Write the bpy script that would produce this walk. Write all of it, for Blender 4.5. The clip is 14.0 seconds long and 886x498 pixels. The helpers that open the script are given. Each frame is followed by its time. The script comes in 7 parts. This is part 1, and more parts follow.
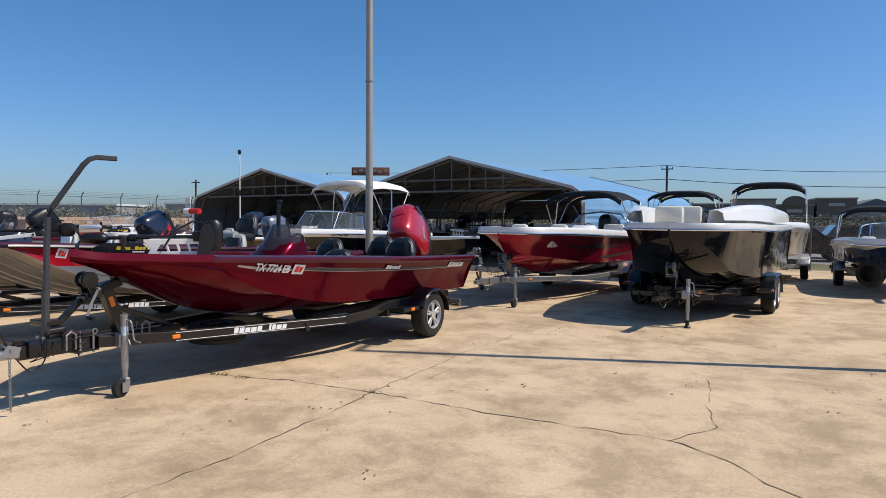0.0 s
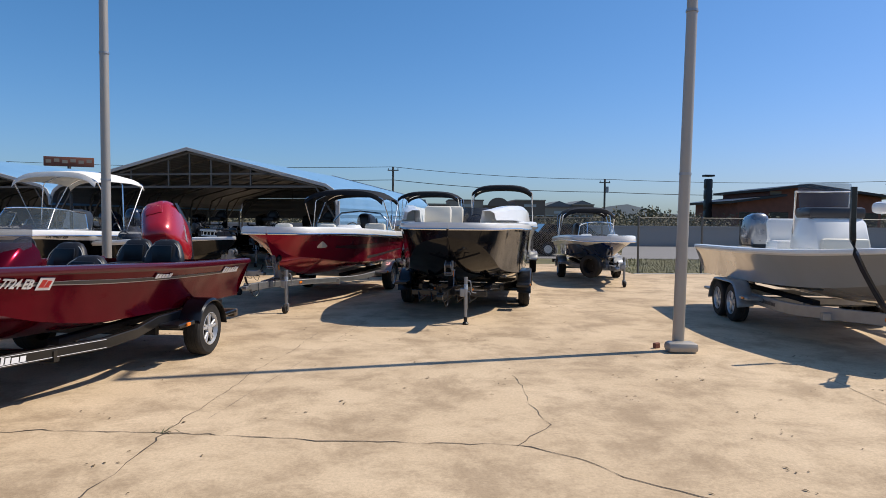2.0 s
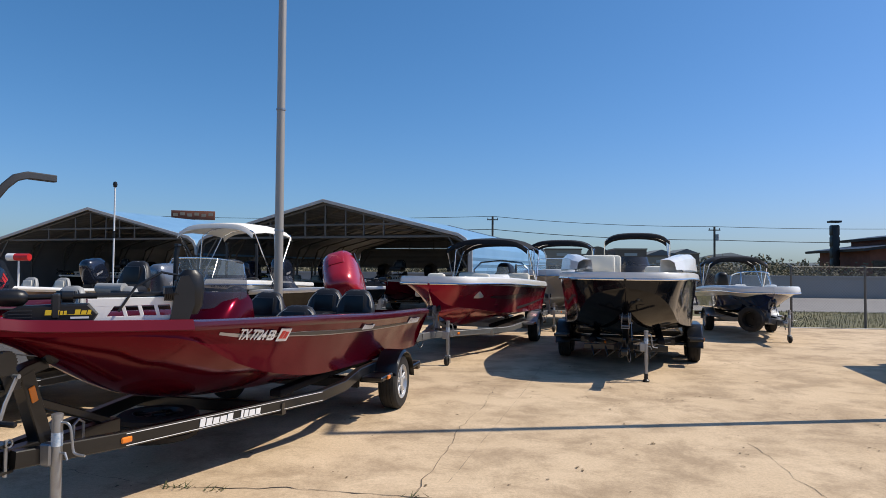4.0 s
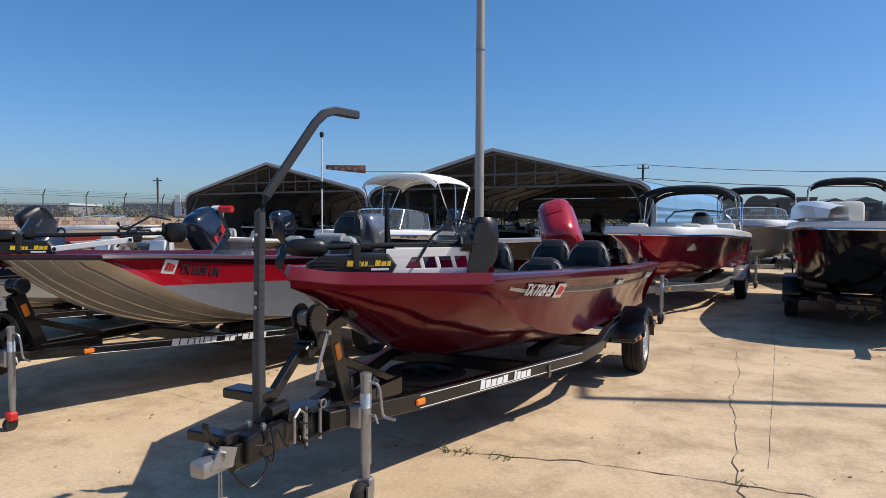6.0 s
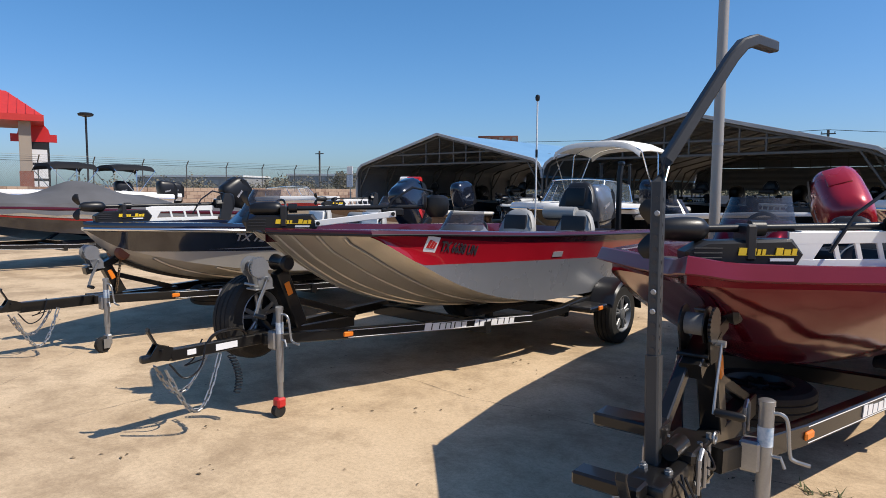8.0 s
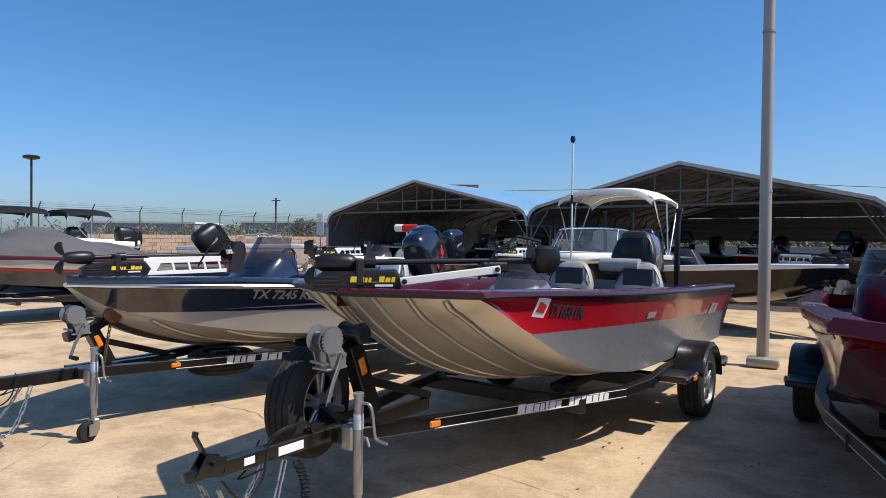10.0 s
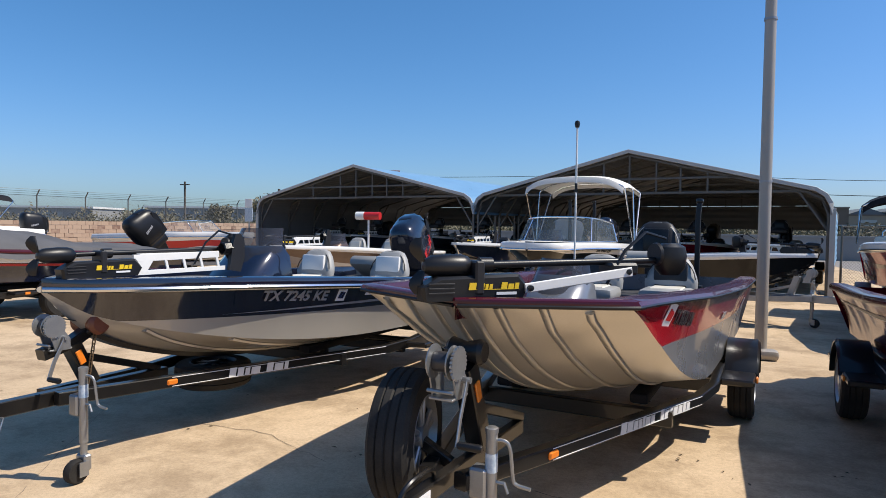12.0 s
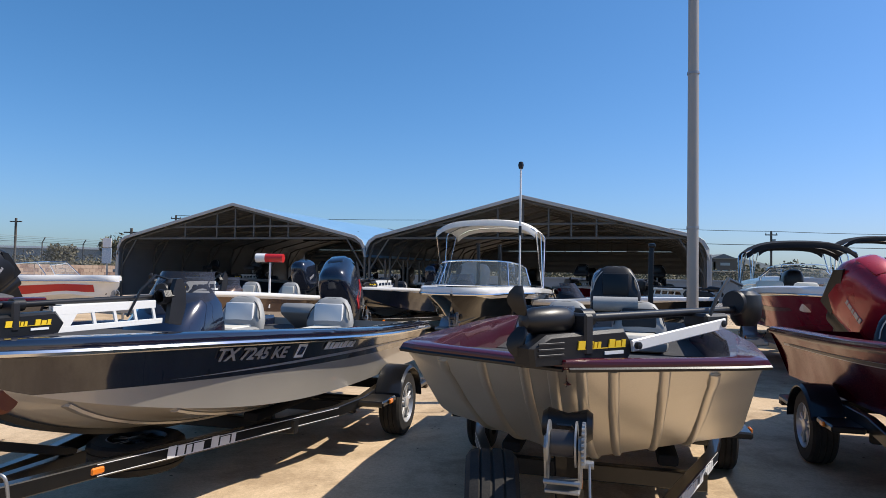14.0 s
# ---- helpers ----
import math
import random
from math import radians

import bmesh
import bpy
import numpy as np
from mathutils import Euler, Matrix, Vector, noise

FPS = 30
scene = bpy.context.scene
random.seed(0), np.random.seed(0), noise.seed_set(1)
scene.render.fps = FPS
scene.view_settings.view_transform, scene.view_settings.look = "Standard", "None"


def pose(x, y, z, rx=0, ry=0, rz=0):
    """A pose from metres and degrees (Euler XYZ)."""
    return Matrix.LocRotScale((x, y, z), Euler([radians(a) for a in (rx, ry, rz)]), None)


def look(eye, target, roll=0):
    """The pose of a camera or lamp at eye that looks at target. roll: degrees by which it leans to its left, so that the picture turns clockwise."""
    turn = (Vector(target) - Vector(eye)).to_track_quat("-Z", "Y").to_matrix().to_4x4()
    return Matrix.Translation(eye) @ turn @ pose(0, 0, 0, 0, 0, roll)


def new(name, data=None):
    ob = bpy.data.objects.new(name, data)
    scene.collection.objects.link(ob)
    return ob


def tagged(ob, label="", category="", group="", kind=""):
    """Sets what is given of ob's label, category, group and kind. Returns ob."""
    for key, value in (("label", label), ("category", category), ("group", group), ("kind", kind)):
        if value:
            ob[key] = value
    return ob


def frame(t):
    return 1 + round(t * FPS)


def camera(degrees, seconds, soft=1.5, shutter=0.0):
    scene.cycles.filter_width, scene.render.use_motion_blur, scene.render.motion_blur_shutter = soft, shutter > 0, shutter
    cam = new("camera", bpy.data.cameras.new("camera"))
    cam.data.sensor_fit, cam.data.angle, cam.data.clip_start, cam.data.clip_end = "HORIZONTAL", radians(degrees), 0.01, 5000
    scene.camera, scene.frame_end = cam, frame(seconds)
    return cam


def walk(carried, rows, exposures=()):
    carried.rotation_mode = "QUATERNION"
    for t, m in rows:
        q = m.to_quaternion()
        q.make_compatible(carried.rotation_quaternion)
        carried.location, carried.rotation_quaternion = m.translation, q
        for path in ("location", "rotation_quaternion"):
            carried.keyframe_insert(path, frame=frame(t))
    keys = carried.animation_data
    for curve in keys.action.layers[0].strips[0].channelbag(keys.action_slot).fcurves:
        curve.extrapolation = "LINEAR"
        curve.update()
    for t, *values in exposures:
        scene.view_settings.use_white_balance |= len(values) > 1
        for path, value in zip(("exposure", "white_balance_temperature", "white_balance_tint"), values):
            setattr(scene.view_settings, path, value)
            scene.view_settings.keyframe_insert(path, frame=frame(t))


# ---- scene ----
cam = camera(69.1, 14.0, 0.6)
PATH = [
    (0, (0.319, 0.05, 1.602), (-0.419, 1.906, 1.511), 0.4),
    (0.5, (0.208, 0.27, 1.557), (-0.004, 2.256, 1.453), 0.0),
    (1, (-0.028, 0.374, 1.554), (0.004, 2.368, 1.399), 0.2),
    (1.5, (-0.331, 0.39, 1.593), (-0.2, 2.378, 1.417), 0.3),
    (2, (-0.589, 0.438, 1.612), (-0.505, 2.434, 1.523), 0.5),
    (2.5, (-0.849, 0.54, 1.636), (-0.939, 2.538, 1.66), 0.4),
    (3, (-1.144, 0.603, 1.614), (-1.347, 2.591, 1.678), 0.4),
    (3.2, (-1.285, 0.621, 1.621), (-1.481, 2.61, 1.685), 0.5),
    (5.3, (-2.568, 1.041, 1.58), (-2.825, 3.024, 1.603), 0.2),
    (5.5, (-2.68, 1.082, 1.583), (-3.033, 3.051, 1.568), 0.3),
    (6, (-2.997, 1.16, 1.568), (-3.607, 3.063, 1.477), 0.3),
    (6.5, (-3.339, 1.192, 1.583), (-4.08, 3.038, 1.374), 0.5),
    (7, (-3.644, 1.26, 1.557), (-4.471, 3.069, 1.345), 0.4),
    (7.5, (-3.959, 1.387, 1.57), (-4.895, 3.145, 1.392), 0.4),
    (8, (-4.298, 1.484, 1.566), (-5.305, 3.203, 1.384), 0.4),
    (8.5, (-4.581, 1.598, 1.556), (-5.531, 3.352, 1.399), 0.4),
    (9, (-4.925, 1.756, 1.569), (-5.811, 3.547, 1.473), 0.4),
    (9.2, (-5.067, 1.785, 1.546), (-5.955, 3.576, 1.471), 0.4),
    (11.3, (-6.413, 1.984, 1.601), (-7.211, 3.817, 1.591), 0.8),
    (11.5, (-6.523, 1.982, 1.593), (-7.223, 3.854, 1.523), 0.8),
    (12, (-6.821, 2.076, 1.602), (-7.451, 3.973, 1.531), 0.8),
    (12.5, (-7.109, 2.161, 1.61), (-7.797, 4.035, 1.73), 0.7),
    (13, (-7.404, 2.208, 1.61), (-7.969, 4.125, 1.683), 0.8),
    (13.5, (-7.652, 2.309, 1.595), (-8.01, 4.276, 1.593), 0.9),
    (14, (-7.833, 2.438, 1.595), (-8.051, 4.425, 1.665), 1.0),
]
walk(cam, [(t, look(eye, target, roll)) for t, eye, target, roll in PATH], [(0, -0.06), (2.5, -0.06), (7.5, 0.04), (9.0, 0.12), (14, 0.15)])

# ---- light ----
SUN_AZ, SUN_EL = math.atan2(0.97, 0.22), radians(52)
world = bpy.data.worlds.new("sky")
scene.world = world
world.use_nodes = True
wn = world.node_tree
sky = wn.nodes.new("ShaderNodeTexSky")
sky.sky_type, sky.sun_disc = "NISHITA", False
sky.sun_elevation, sky.sun_rotation = SUN_EL, SUN_AZ
sky.air_density, sky.dust_density, sky.ozone_density = 1.0, 1.0, 3.0
bg = wn.nodes["Background"]
bg.inputs["Strength"].default_value = 0.115
tone = wn.nodes.new("ShaderNodeHueSaturation")
tone.inputs["Hue"].default_value = 0.5
tone.inputs["Saturation"].default_value, tone.inputs["Value"].default_value = 1.08, 1.0
haze = wn.nodes.new("ShaderNodeMix")
haze.data_type, haze.blend_type = "RGBA", "MULTIPLY"
haze.inputs["Factor"].default_value = 1.0
# the dusty air: the bright low sky is bluer and duller than clean air, the upper sky more cyan
lum = wn.nodes.new("ShaderNodeRGBToBW")
low = wn.nodes.new("ShaderNodeMapRange")
low.inputs["From Min"].default_value, low.inputs["From Max"].default_value = 2.2, 6.0
air = wn.nodes.new("ShaderNodeMix")
air.data_type = "RGBA"
air.inputs["A"].default_value, air.inputs["B"].default_value = (0.665, 0.935, 1.14, 1), (0.735, 0.855, 1.18, 1)
wn.links.new(sky.outputs[0], lum.inputs[0])
wn.links.new(lum.outputs[0], low.inputs["Value"])
wn.links.new(low.outputs[0], air.inputs["Factor"])
wn.links.new(air.outputs["Result"], haze.inputs["B"])
wn.links.new(sky.outputs[0], haze.inputs["A"])
wn.links.new(haze.outputs["Result"], tone.inputs["Color"])
wn.links.new(tone.outputs[0], bg.inputs["Color"])
sun = new("sun", bpy.data.lights.new("sun", "SUN"))
sun.data.energy, sun.data.angle, sun.data.color = 5.0, radians(0.53), (1.0, 0.92, 0.80)
sun.matrix_world = look((0, 0, 0), (-math.sin(SUN_AZ) * math.cos(SUN_EL), -math.cos(SUN_AZ) * math.cos(SUN_EL), -math.sin(SUN_EL)))
scene.view_settings.exposure = 0.0


# ---- mesh helpers ----
class Shape:
    """Vertices and faces of one part."""

    def __init__(self):
        self.v, self.f = [], []

    def add(self, verts, faces):
        n = len(self.v)
        self.v += [tuple(p) for p in verts]
        self.f += [tuple(i + n for i in f) for f in faces]
        return self

    def box(self, c, s, bev=0.0, m=None):
        """A box about c of size s, its edges cut by bev."""
        hx, hy, hz = s[0] / 2, s[1] / 2, s[2] / 2
        b = min(bev, hx * 0.9, hy * 0.9, hz * 0.9)
        if b <= 0:
            vs = [(x, y, z) for x in (-hx, hx) for y in (-hy, hy) for z in (-hz, hz)]
            fs = [(0, 1, 3, 2), (4, 6, 7, 5), (0, 4, 5, 1), (2, 3, 7, 6), (0, 2, 6, 4), (1, 5, 7, 3)]
        else:
            bm = bmesh.new()
            bmesh.ops.create_cube(bm, size=1, matrix=Matrix.Diagonal((s[0], s[1], s[2], 1)))
            bmesh.ops.bevel(bm, geom=list(bm.edges), offset=b, segments=2 if b > 0.012 else 1, profile=0.5, affect="EDGES")
            bm.verts.index_update()
            vs = [tuple(v.co) for v in bm.verts]
            fs = [tuple(v.index for v in f.verts) for f in bm.faces]
            bm.free()
        t = Matrix.Translation(c) @ m if m else Matrix.Translation(c)
        return self.add([t @ Vector(p) for p in vs], fs)

    def sweep(self, pts, profile, closed_ends=True, up=(0, 0, 1), scales=None):
        """A profile [(a, b)] swept along points; a sideways, b up."""
        pts = [Vector(p) for p in pts]
        n, k = len(pts), len(profile)
        vs = []
        for i, p in enumerate(pts):
            d = (pts[min(i + 1, n - 1)] - pts[max(i - 1, 0)]).normalized()
            u = Vector(up)
            if abs(d.dot(u)) > 0.97:
                u = Vector((0, 1, 0)) if abs(d.y) < 0.9 else Vector((1, 0, 0))
            side = d.cross(u).normalized()
            top = side.cross(d).normalized()
            sc = scales[i] if scales else 1
            if 0 < i < n - 1:
                c = (pts[i] - pts[i - 1]).normalized().dot((pts[i + 1] - pts[i]).normalized())
                sc *= min(1.5, 1 / max(0.3, math.sqrt((1 + c) / 2)))
            vs += [p + side * a * sc + top * b * sc for a, b in profile]
        fs = [(i * k + j, i * k + (j + 1) % k, (i + 1) * k + (j + 1) % k, (i + 1) * k + j) for i in range(n - 1) for j in range(k)]
        if closed_ends:
            fs += [tuple(range(k - 1, -1, -1)), tuple((n - 1) * k + j for j in range(k))]
        return self.add(vs, fs)

    def tube(self, pts, r, k=10, scales=None):
        """A round tube along points, its ring carried on without twist from point to point."""
        pts = [Vector(p) for p in pts]
        n, vs, side = len(pts), [], None
        for i, p in enumerate(pts):
            d = (pts[min(i + 1, n - 1)] - pts[max(i - 1, 0)]).normalized()
            if side is None:
                side = d.orthogonal()
            side = side - d * side.dot(d)
            side = (side if side.length > 1e-4 else d.orthogonal()).normalized()
            up, sc = side.cross(d), scales[i] if scales else 1
            if 0 < i < n - 1:
                c = (pts[i] - pts[i - 1]).normalized().dot((pts[i + 1] - pts[i]).normalized())
                sc *= min(1.3, 1 / max(0.3, math.sqrt(max(0.0, 1 + c) / 2)))
            vs += [p + (side * math.cos(2 * math.pi * j / k) + up * math.sin(2 * math.pi * j / k)) * r * sc for j in range(k)]
        fs = [(i * k + j, i * k + (j + 1) % k, (i + 1) * k + (j + 1) % k, (i + 1) * k + j) for i in range(n - 1) for j in range(k)]
        return self.add(vs, fs + [tuple(range(k - 1, -1, -1)), tuple((n - 1) * k + j for j in range(k))])

    def beam(self, pts, w, h, c=0.006):
        a, b = w / 2, h / 2
        return self.sweep(pts, [(-a + c, -b), (a - c, -b), (a, -b + c), (a, b - c), (a - c, b), (-a + c, b), (-a, b - c), (-a, -b + c)])

    def lathe(self, prof, centre=(0, 0, 0), axis="x", k=28, ends=True):
        """Rings of (along, radius) round an axis."""
        vs, n = [], len(prof)
        for a, r in prof:
            for j in range(k):
                t = 2 * math.pi * j / k
                p = (a, r * math.cos(t), r * math.sin(t)) if axis == "x" else (r * math.cos(t), r * math.sin(t), a) if axis == "z" else (r * math.cos(t), a, -r * math.sin(t))
                vs.append(Vector(p) + Vector(centre))
        fs = [(i * k + j, i * k + (j + 1) % k, (i + 1) * k + (j + 1) % k, (i + 1) * k + j) for i in range(n - 1) for j in range(k)]
        if ends and prof[0][1] > 1e-5:
            fs.append(tuple(range(k - 1, -1, -1)))
        if ends and prof[-1][1] > 1e-5:
            fs.append(tuple((n - 1) * k + j for j in range(k)))
        return self.add(vs, fs)

    def grid(self, rows, closed=False):
        """Faces over rows of points of equal count."""
        k, n = len(rows[0]), len(rows)
        w = k if closed else k - 1
        return self.add([p for r in rows for p in r], [(i * k + j, i * k + (j + 1) % k, (i + 1) * k + (j + 1) % k, (i + 1) * k + j) for i in range(n - 1) for j in range(w)])

    def caps(self, rows):
        """A closed skin over rings, with both ends shut."""
        k, n, base = len(rows[0]), len(rows), len(self.v)
        self.grid(rows, True)
        self.f += [tuple(base + j for j in range(k - 1, -1, -1)), tuple(base + (n - 1) * k + j for j in range(k))]
        return self

    def poly(self, pts, depth, m=Matrix()):
        """A flat outline (x, z) given a thickness along y."""
        k = len(pts)
        vs = [m @ Vector((x, -depth / 2, z)) for x, z in pts] + [m @ Vector((x, depth / 2, z)) for x, z in pts]
        return self.add(vs, [tuple(range(k)), tuple(range(2 * k - 1, k - 1, -1))] + [(j, j + k, (j + 1) % k + k, (j + 1) % k) for j in range(k)])


def bend(pts, n=6):
    """A smooth curve through points."""
    p = [Vector(q) for q in pts]
    p = [p[0] * 2 - p[1]] + p + [p[-1] * 2 - p[-2]]
    out = []
    for a, b, c, d in zip(p, p[1:], p[2:], p[3:]):
        for i in range(n):
            t = i / n
            out.append((b * 2 + (c - a) * t + (a * 2 - b * 5 + c * 4 - d) * t * t + (b * 3 - a - c * 3 + d) * t ** 3) / 2)
    return out + [p[-2]]


def part(name, sh, material, parent=None, label="", smooth=35, at=None, flip=True):
    """Links a shape as one mesh object under a thing or a part."""
    me = bpy.data.meshes.new(name)
    me.from_pydata(sh.v, [], sh.f)
    if flip:
        bm = bmesh.new()
        bm.from_mesh(me)
        bmesh.ops.recalc_face_normals(bm, faces=bm.faces)
        bm.to_mesh(me)
        bm.free()
    me.polygons.foreach_set("use_smooth", [smooth > 0] * len(me.polygons))
    if smooth > 0:
        me.set_sharp_from_angle(angle=radians(smooth))
    me.materials.append(material)
    me.update()
    ob = new(name, me)
    if parent:
        ob.parent = parent
    if at is not None:
        ob.matrix_basis = at
    return tagged(ob, label) if label else ob


def thing(name, m, label, category, group=""):
    ob = new(name)
    ob.empty_display_size = 0.2
    ob.matrix_basis = m
    return tagged(ob, label, category, group)


# ---- materials ----
def mat(name, col, rough=0.5, metal=0.0, var=0.12, scale=3.0, fine=60.0, bump=0.1, coat=0.0, spec=0.5, dirt=None, rvar=0.1, wave=0.0, ior=1.5):
    """A surface with blotches at one scale, grain at another, fine relief and uneven gloss."""
    m = bpy.data.materials.new(name)
    m.use_nodes = True
    nt, b = m.node_tree, m.node_tree.nodes["Principled BSDF"]
    N, L = nt.nodes.new, nt.links.new
    co = N("ShaderNodeTexCoord")
    n1, n2 = N("ShaderNodeTexNoise"), N("ShaderNodeTexNoise")
    n1.inputs["Scale"].default_value, n1.inputs["Detail"].default_value = scale, 6
    n2.inputs["Scale"].default_value, n2.inputs["Detail"].default_value = fine, 3
    L(co.outputs["Object"], n1.inputs["Vector"]), L(co.outputs["Object"], n2.inputs["Vector"])
    add = N("ShaderNodeMath")
    add.operation = "MULTIPLY_ADD"
    L(n2.outputs["Fac"], add.inputs[0])
    add.inputs[1].default_value = 0.4
    L(n1.outputs["Fac"], add.inputs[2])
    rng = N("ShaderNodeMapRange")
    rng.inputs["From Min"].default_value, rng.inputs["From Max"].default_value = 0.4, 1.0
    L(add.outputs[0], rng.inputs["Value"])
    mix = N("ShaderNodeMix")
    mix.data_type = "RGBA"
    lo = tuple(c * (1 - var) for c in col)
    hi = tuple(min(1, c * (1 + var)) for c in (dirt or col))
    mix.inputs["A"].default_value, mix.inputs["B"].default_value = (*lo, 1), (*hi, 1)
    L(rng.outputs[0], mix.inputs["Factor"])
    L(mix.outputs["Result"], b.inputs["Base Color"])
    rr = N("ShaderNodeMapRange")
    rr.inputs["To Min"].default_value, rr.inputs["To Max"].default_value = max(0.02, rough - rvar / 2), min(1, rough + rvar / 2)
    L(n1.outputs["Fac"], rr.inputs["Value"])
    L(rr.outputs[0], b.inputs["Roughness"])
    b.inputs["Metallic"].default_value = metal
    b.inputs["Coat Weight"].default_value, b.inputs["Coat Roughness"].default_value = coat, 0.025
    b.inputs["Coat IOR"].default_value = ior
    b.inputs["Specular IOR Level"].default_value = spec
    if bump:
        bp = N("ShaderNodeBump")
        bp.inputs["Strength"].default_value, bp.inputs["Distance"].default_value = bump, 0.004
        L(n2.outputs["Fac"], bp.inputs["Height"])
        L(bp.outputs[0], b.inputs["Normal"])
    if wave:
        # slow unevenness of a moulded or pressed skin, seen in its reflections
        n3, bw = N("ShaderNodeTexNoise"), N("ShaderNodeBump")
        n3.inputs["Scale"].default_value, n3.inputs["Detail"].default_value = 2.2, 1
        bw.inputs["Strength"].default_value, bw.inputs["Distance"].default_value = 1.0, wave
        L(co.outputs["Object"], n3.inputs["Vector"]), L(n3.outputs["Fac"], bw.inputs["Height"])
        if bump:
            L(bw.outputs[0], bp.inputs["Normal"])
        else:
            L(bw.outputs[0], b.inputs["Normal"])
        L(bw.outputs[0], b.inputs["Coat Normal"])
    return m


def glass(name, col=(0.9, 0.95, 0.95), alpha=0.25):
    m = bpy.data.materials.new(name)
    m.use_nodes = True
    nt, b = m.node_tree, m.node_tree.nodes["Principled BSDF"]
    b.inputs["Base Color"].default_value = (*col, 1)
    b.inputs["Roughness"].default_value, b.inputs["Alpha"].default_value = 0.05, alpha
    return m


RED = mat("red metallic gelcoat", (0.102, 0.0007, 0.009), 0.14, 0.62, 0.25, 2.0, 300, 0.006, 0.16, spec=0.06, rvar=0.04, wave=0.016, ior=1.45)
RED2 = mat("bright red paint", (0.30, 0.006, 0.014), 0.25, 0.0, 0.12, 2.0, 200, 0.01, 0.6, spec=0.2, wave=0.006)
ROOFRED = mat("red roof metal", (0.50, 0.035, 0.025), 0.4, 0.0, 0.1, 2.0, 60, 0.03)
RED3 = mat("deep red gelcoat", (0.25, 0.002, 0.022), 0.16, 0.5, 0.2, 2.0, 200, 0.006, 0.20, spec=0.15, rvar=0.04, wave=0.020, ior=1.45)
MAROON = mat("maroon edge paint", (0.058, 0.003, 0.009), 0.25, 0.0, 0.2, 2, 200, 0.03, 0.4, spec=0.3)
ALU = mat("painted aluminium hull", (0.57, 0.54, 0.49), 0.33, 0.75, 0.10, 1.5, 120, 0.05, wave=0.006)
GREY = mat("grey hull paint", (0.225, 0.23, 0.245), 0.28, 0.4, 0.08, 2, 200, 0.03, 0.3, wave=0.006)
NAVY = mat("navy gelcoat", (0.006, 0.008, 0.020), 0.14, 0.0, 0.2, 2, 300, 0.006, 1.0, spec=0.4, rvar=0.04, wave=0.010, ior=1.65)
SILVER = mat("silver beige flake gelcoat", (0.42, 0.385, 0.335), 0.30, 0.25, 0.1, 1.5, 400, 0.03, 0.9, wave=0.010)
BLACKGEL = mat("black gelcoat", (0.005, 0.005, 0.006), 0.12, 0.0, 0.2, 2, 300, 0.006, 0.4, spec=0.2, rvar=0.04, wave=0.014, ior=1.5)
BLUE = mat("dark blue gelcoat", (0.006, 0.016, 0.07), 0.14, 0.0, 0.2, 2, 300, 0.006, 1.0, rvar=0.04, wave=0.012)
BAYHULL = mat("warm grey gelcoat", (0.55, 0.50, 0.44), 0.16, 0.4, 0.06, 1.5, 200, 0.01, 1.0, wave=0.014, ior=1.7)
WHITE = mat("white gelcoat", (0.78, 0.77, 0.74), 0.25, 0.0, 0.05, 2, 80, 0.03, 0.4)
CREAM = mat("cream vinyl", (0.66, 0.62, 0.53), 0.5, 0.0, 0.07, 3, 90, 0.12)
CANVAS_W = mat("white canvas", (0.72, 0.69, 0.63), 0.85, 0, 0.08, 4, 400, 0.25)
CANVAS_B = mat("black canvas", (0.010, 0.010, 0.012), 0.8, 0, 0.25, 4, 400, 0.25, spec=0.25)
CANVAS_G = mat("grey boat cover", (0.085, 0.085, 0.09), 0.85, 0, 0.3, 2, 300, 0.3)
BLACKM = mat("black trailer paint", (0.005, 0.005, 0.006), 0.30, 0.0, 0.3, 3, 150, 0.05, 0.3, spec=0.35, dirt=(0.012, 0.011, 0.010))
GALV = mat("galvanised steel", (0.34, 0.345, 0.35), 0.42, 0.8, 0.15, 8, 120, 0.08)
CPSTEEL = mat("dull carport tube", (0.11, 0.107, 0.10), 0.5, 0.4, 0.15, 3, 80, 0.08)
ALLOY = mat("silver alloy wheel", (0.55, 0.55, 0.55), 0.32, 0.5, 0.08, 6, 100, 0.03, 0.4)
CHROME = mat("bright metal", (0.72, 0.72, 0.72), 0.16, 1.0, 0.06, 5, 100, 0.02)
RUBBER = mat("tyre rubber", (0.012, 0.012, 0.012), 0.75, 0, 0.35, 6, 120, 0.25, spec=0.3, dirt=(0.028, 0.025, 0.022))
PLASTIC = mat("black plastic", (0.008, 0.008, 0.009), 0.38, 0, 0.25, 5, 150, 0.1, spec=0.4)
DARKVINYL = mat("charcoal vinyl", (0.016, 0.016, 0.018), 0.45, 0, 0.25, 5, 120, 0.15, spec=0.4)
GREYVINYL = mat("grey vinyl", (0.3, 0.3, 0.29), 0.5, 0, 0.1, 5, 120, 0.15)
CARPET = mat("grey boat carpet", (0.06, 0.06, 0.063), 0.95, 0, 0.25, 4, 500, 0.5, spec=0.2)
COWL_NAVY = mat("dark blue cowl paint", (0.012, 0.017, 0.032), 0.22, 0.3, 0.15, 2, 300, 0.02, 0.8)
COWL_SILVER = mat("silver cowl paint", (0.22, 0.235, 0.26), 0.28, 0.6, 0.1, 2, 300, 0.02, 0.6)
COWL_RED = mat("red cowl paint", (0.42, 0.012, 0.022), 0.28, 0.2, 0.15, 2, 300, 0.02, 0.7)
AMBER = mat("amber lens", (0.75, 0.2, 0.02), 0.2, 0, 0.05, 5, 50, 0.02)
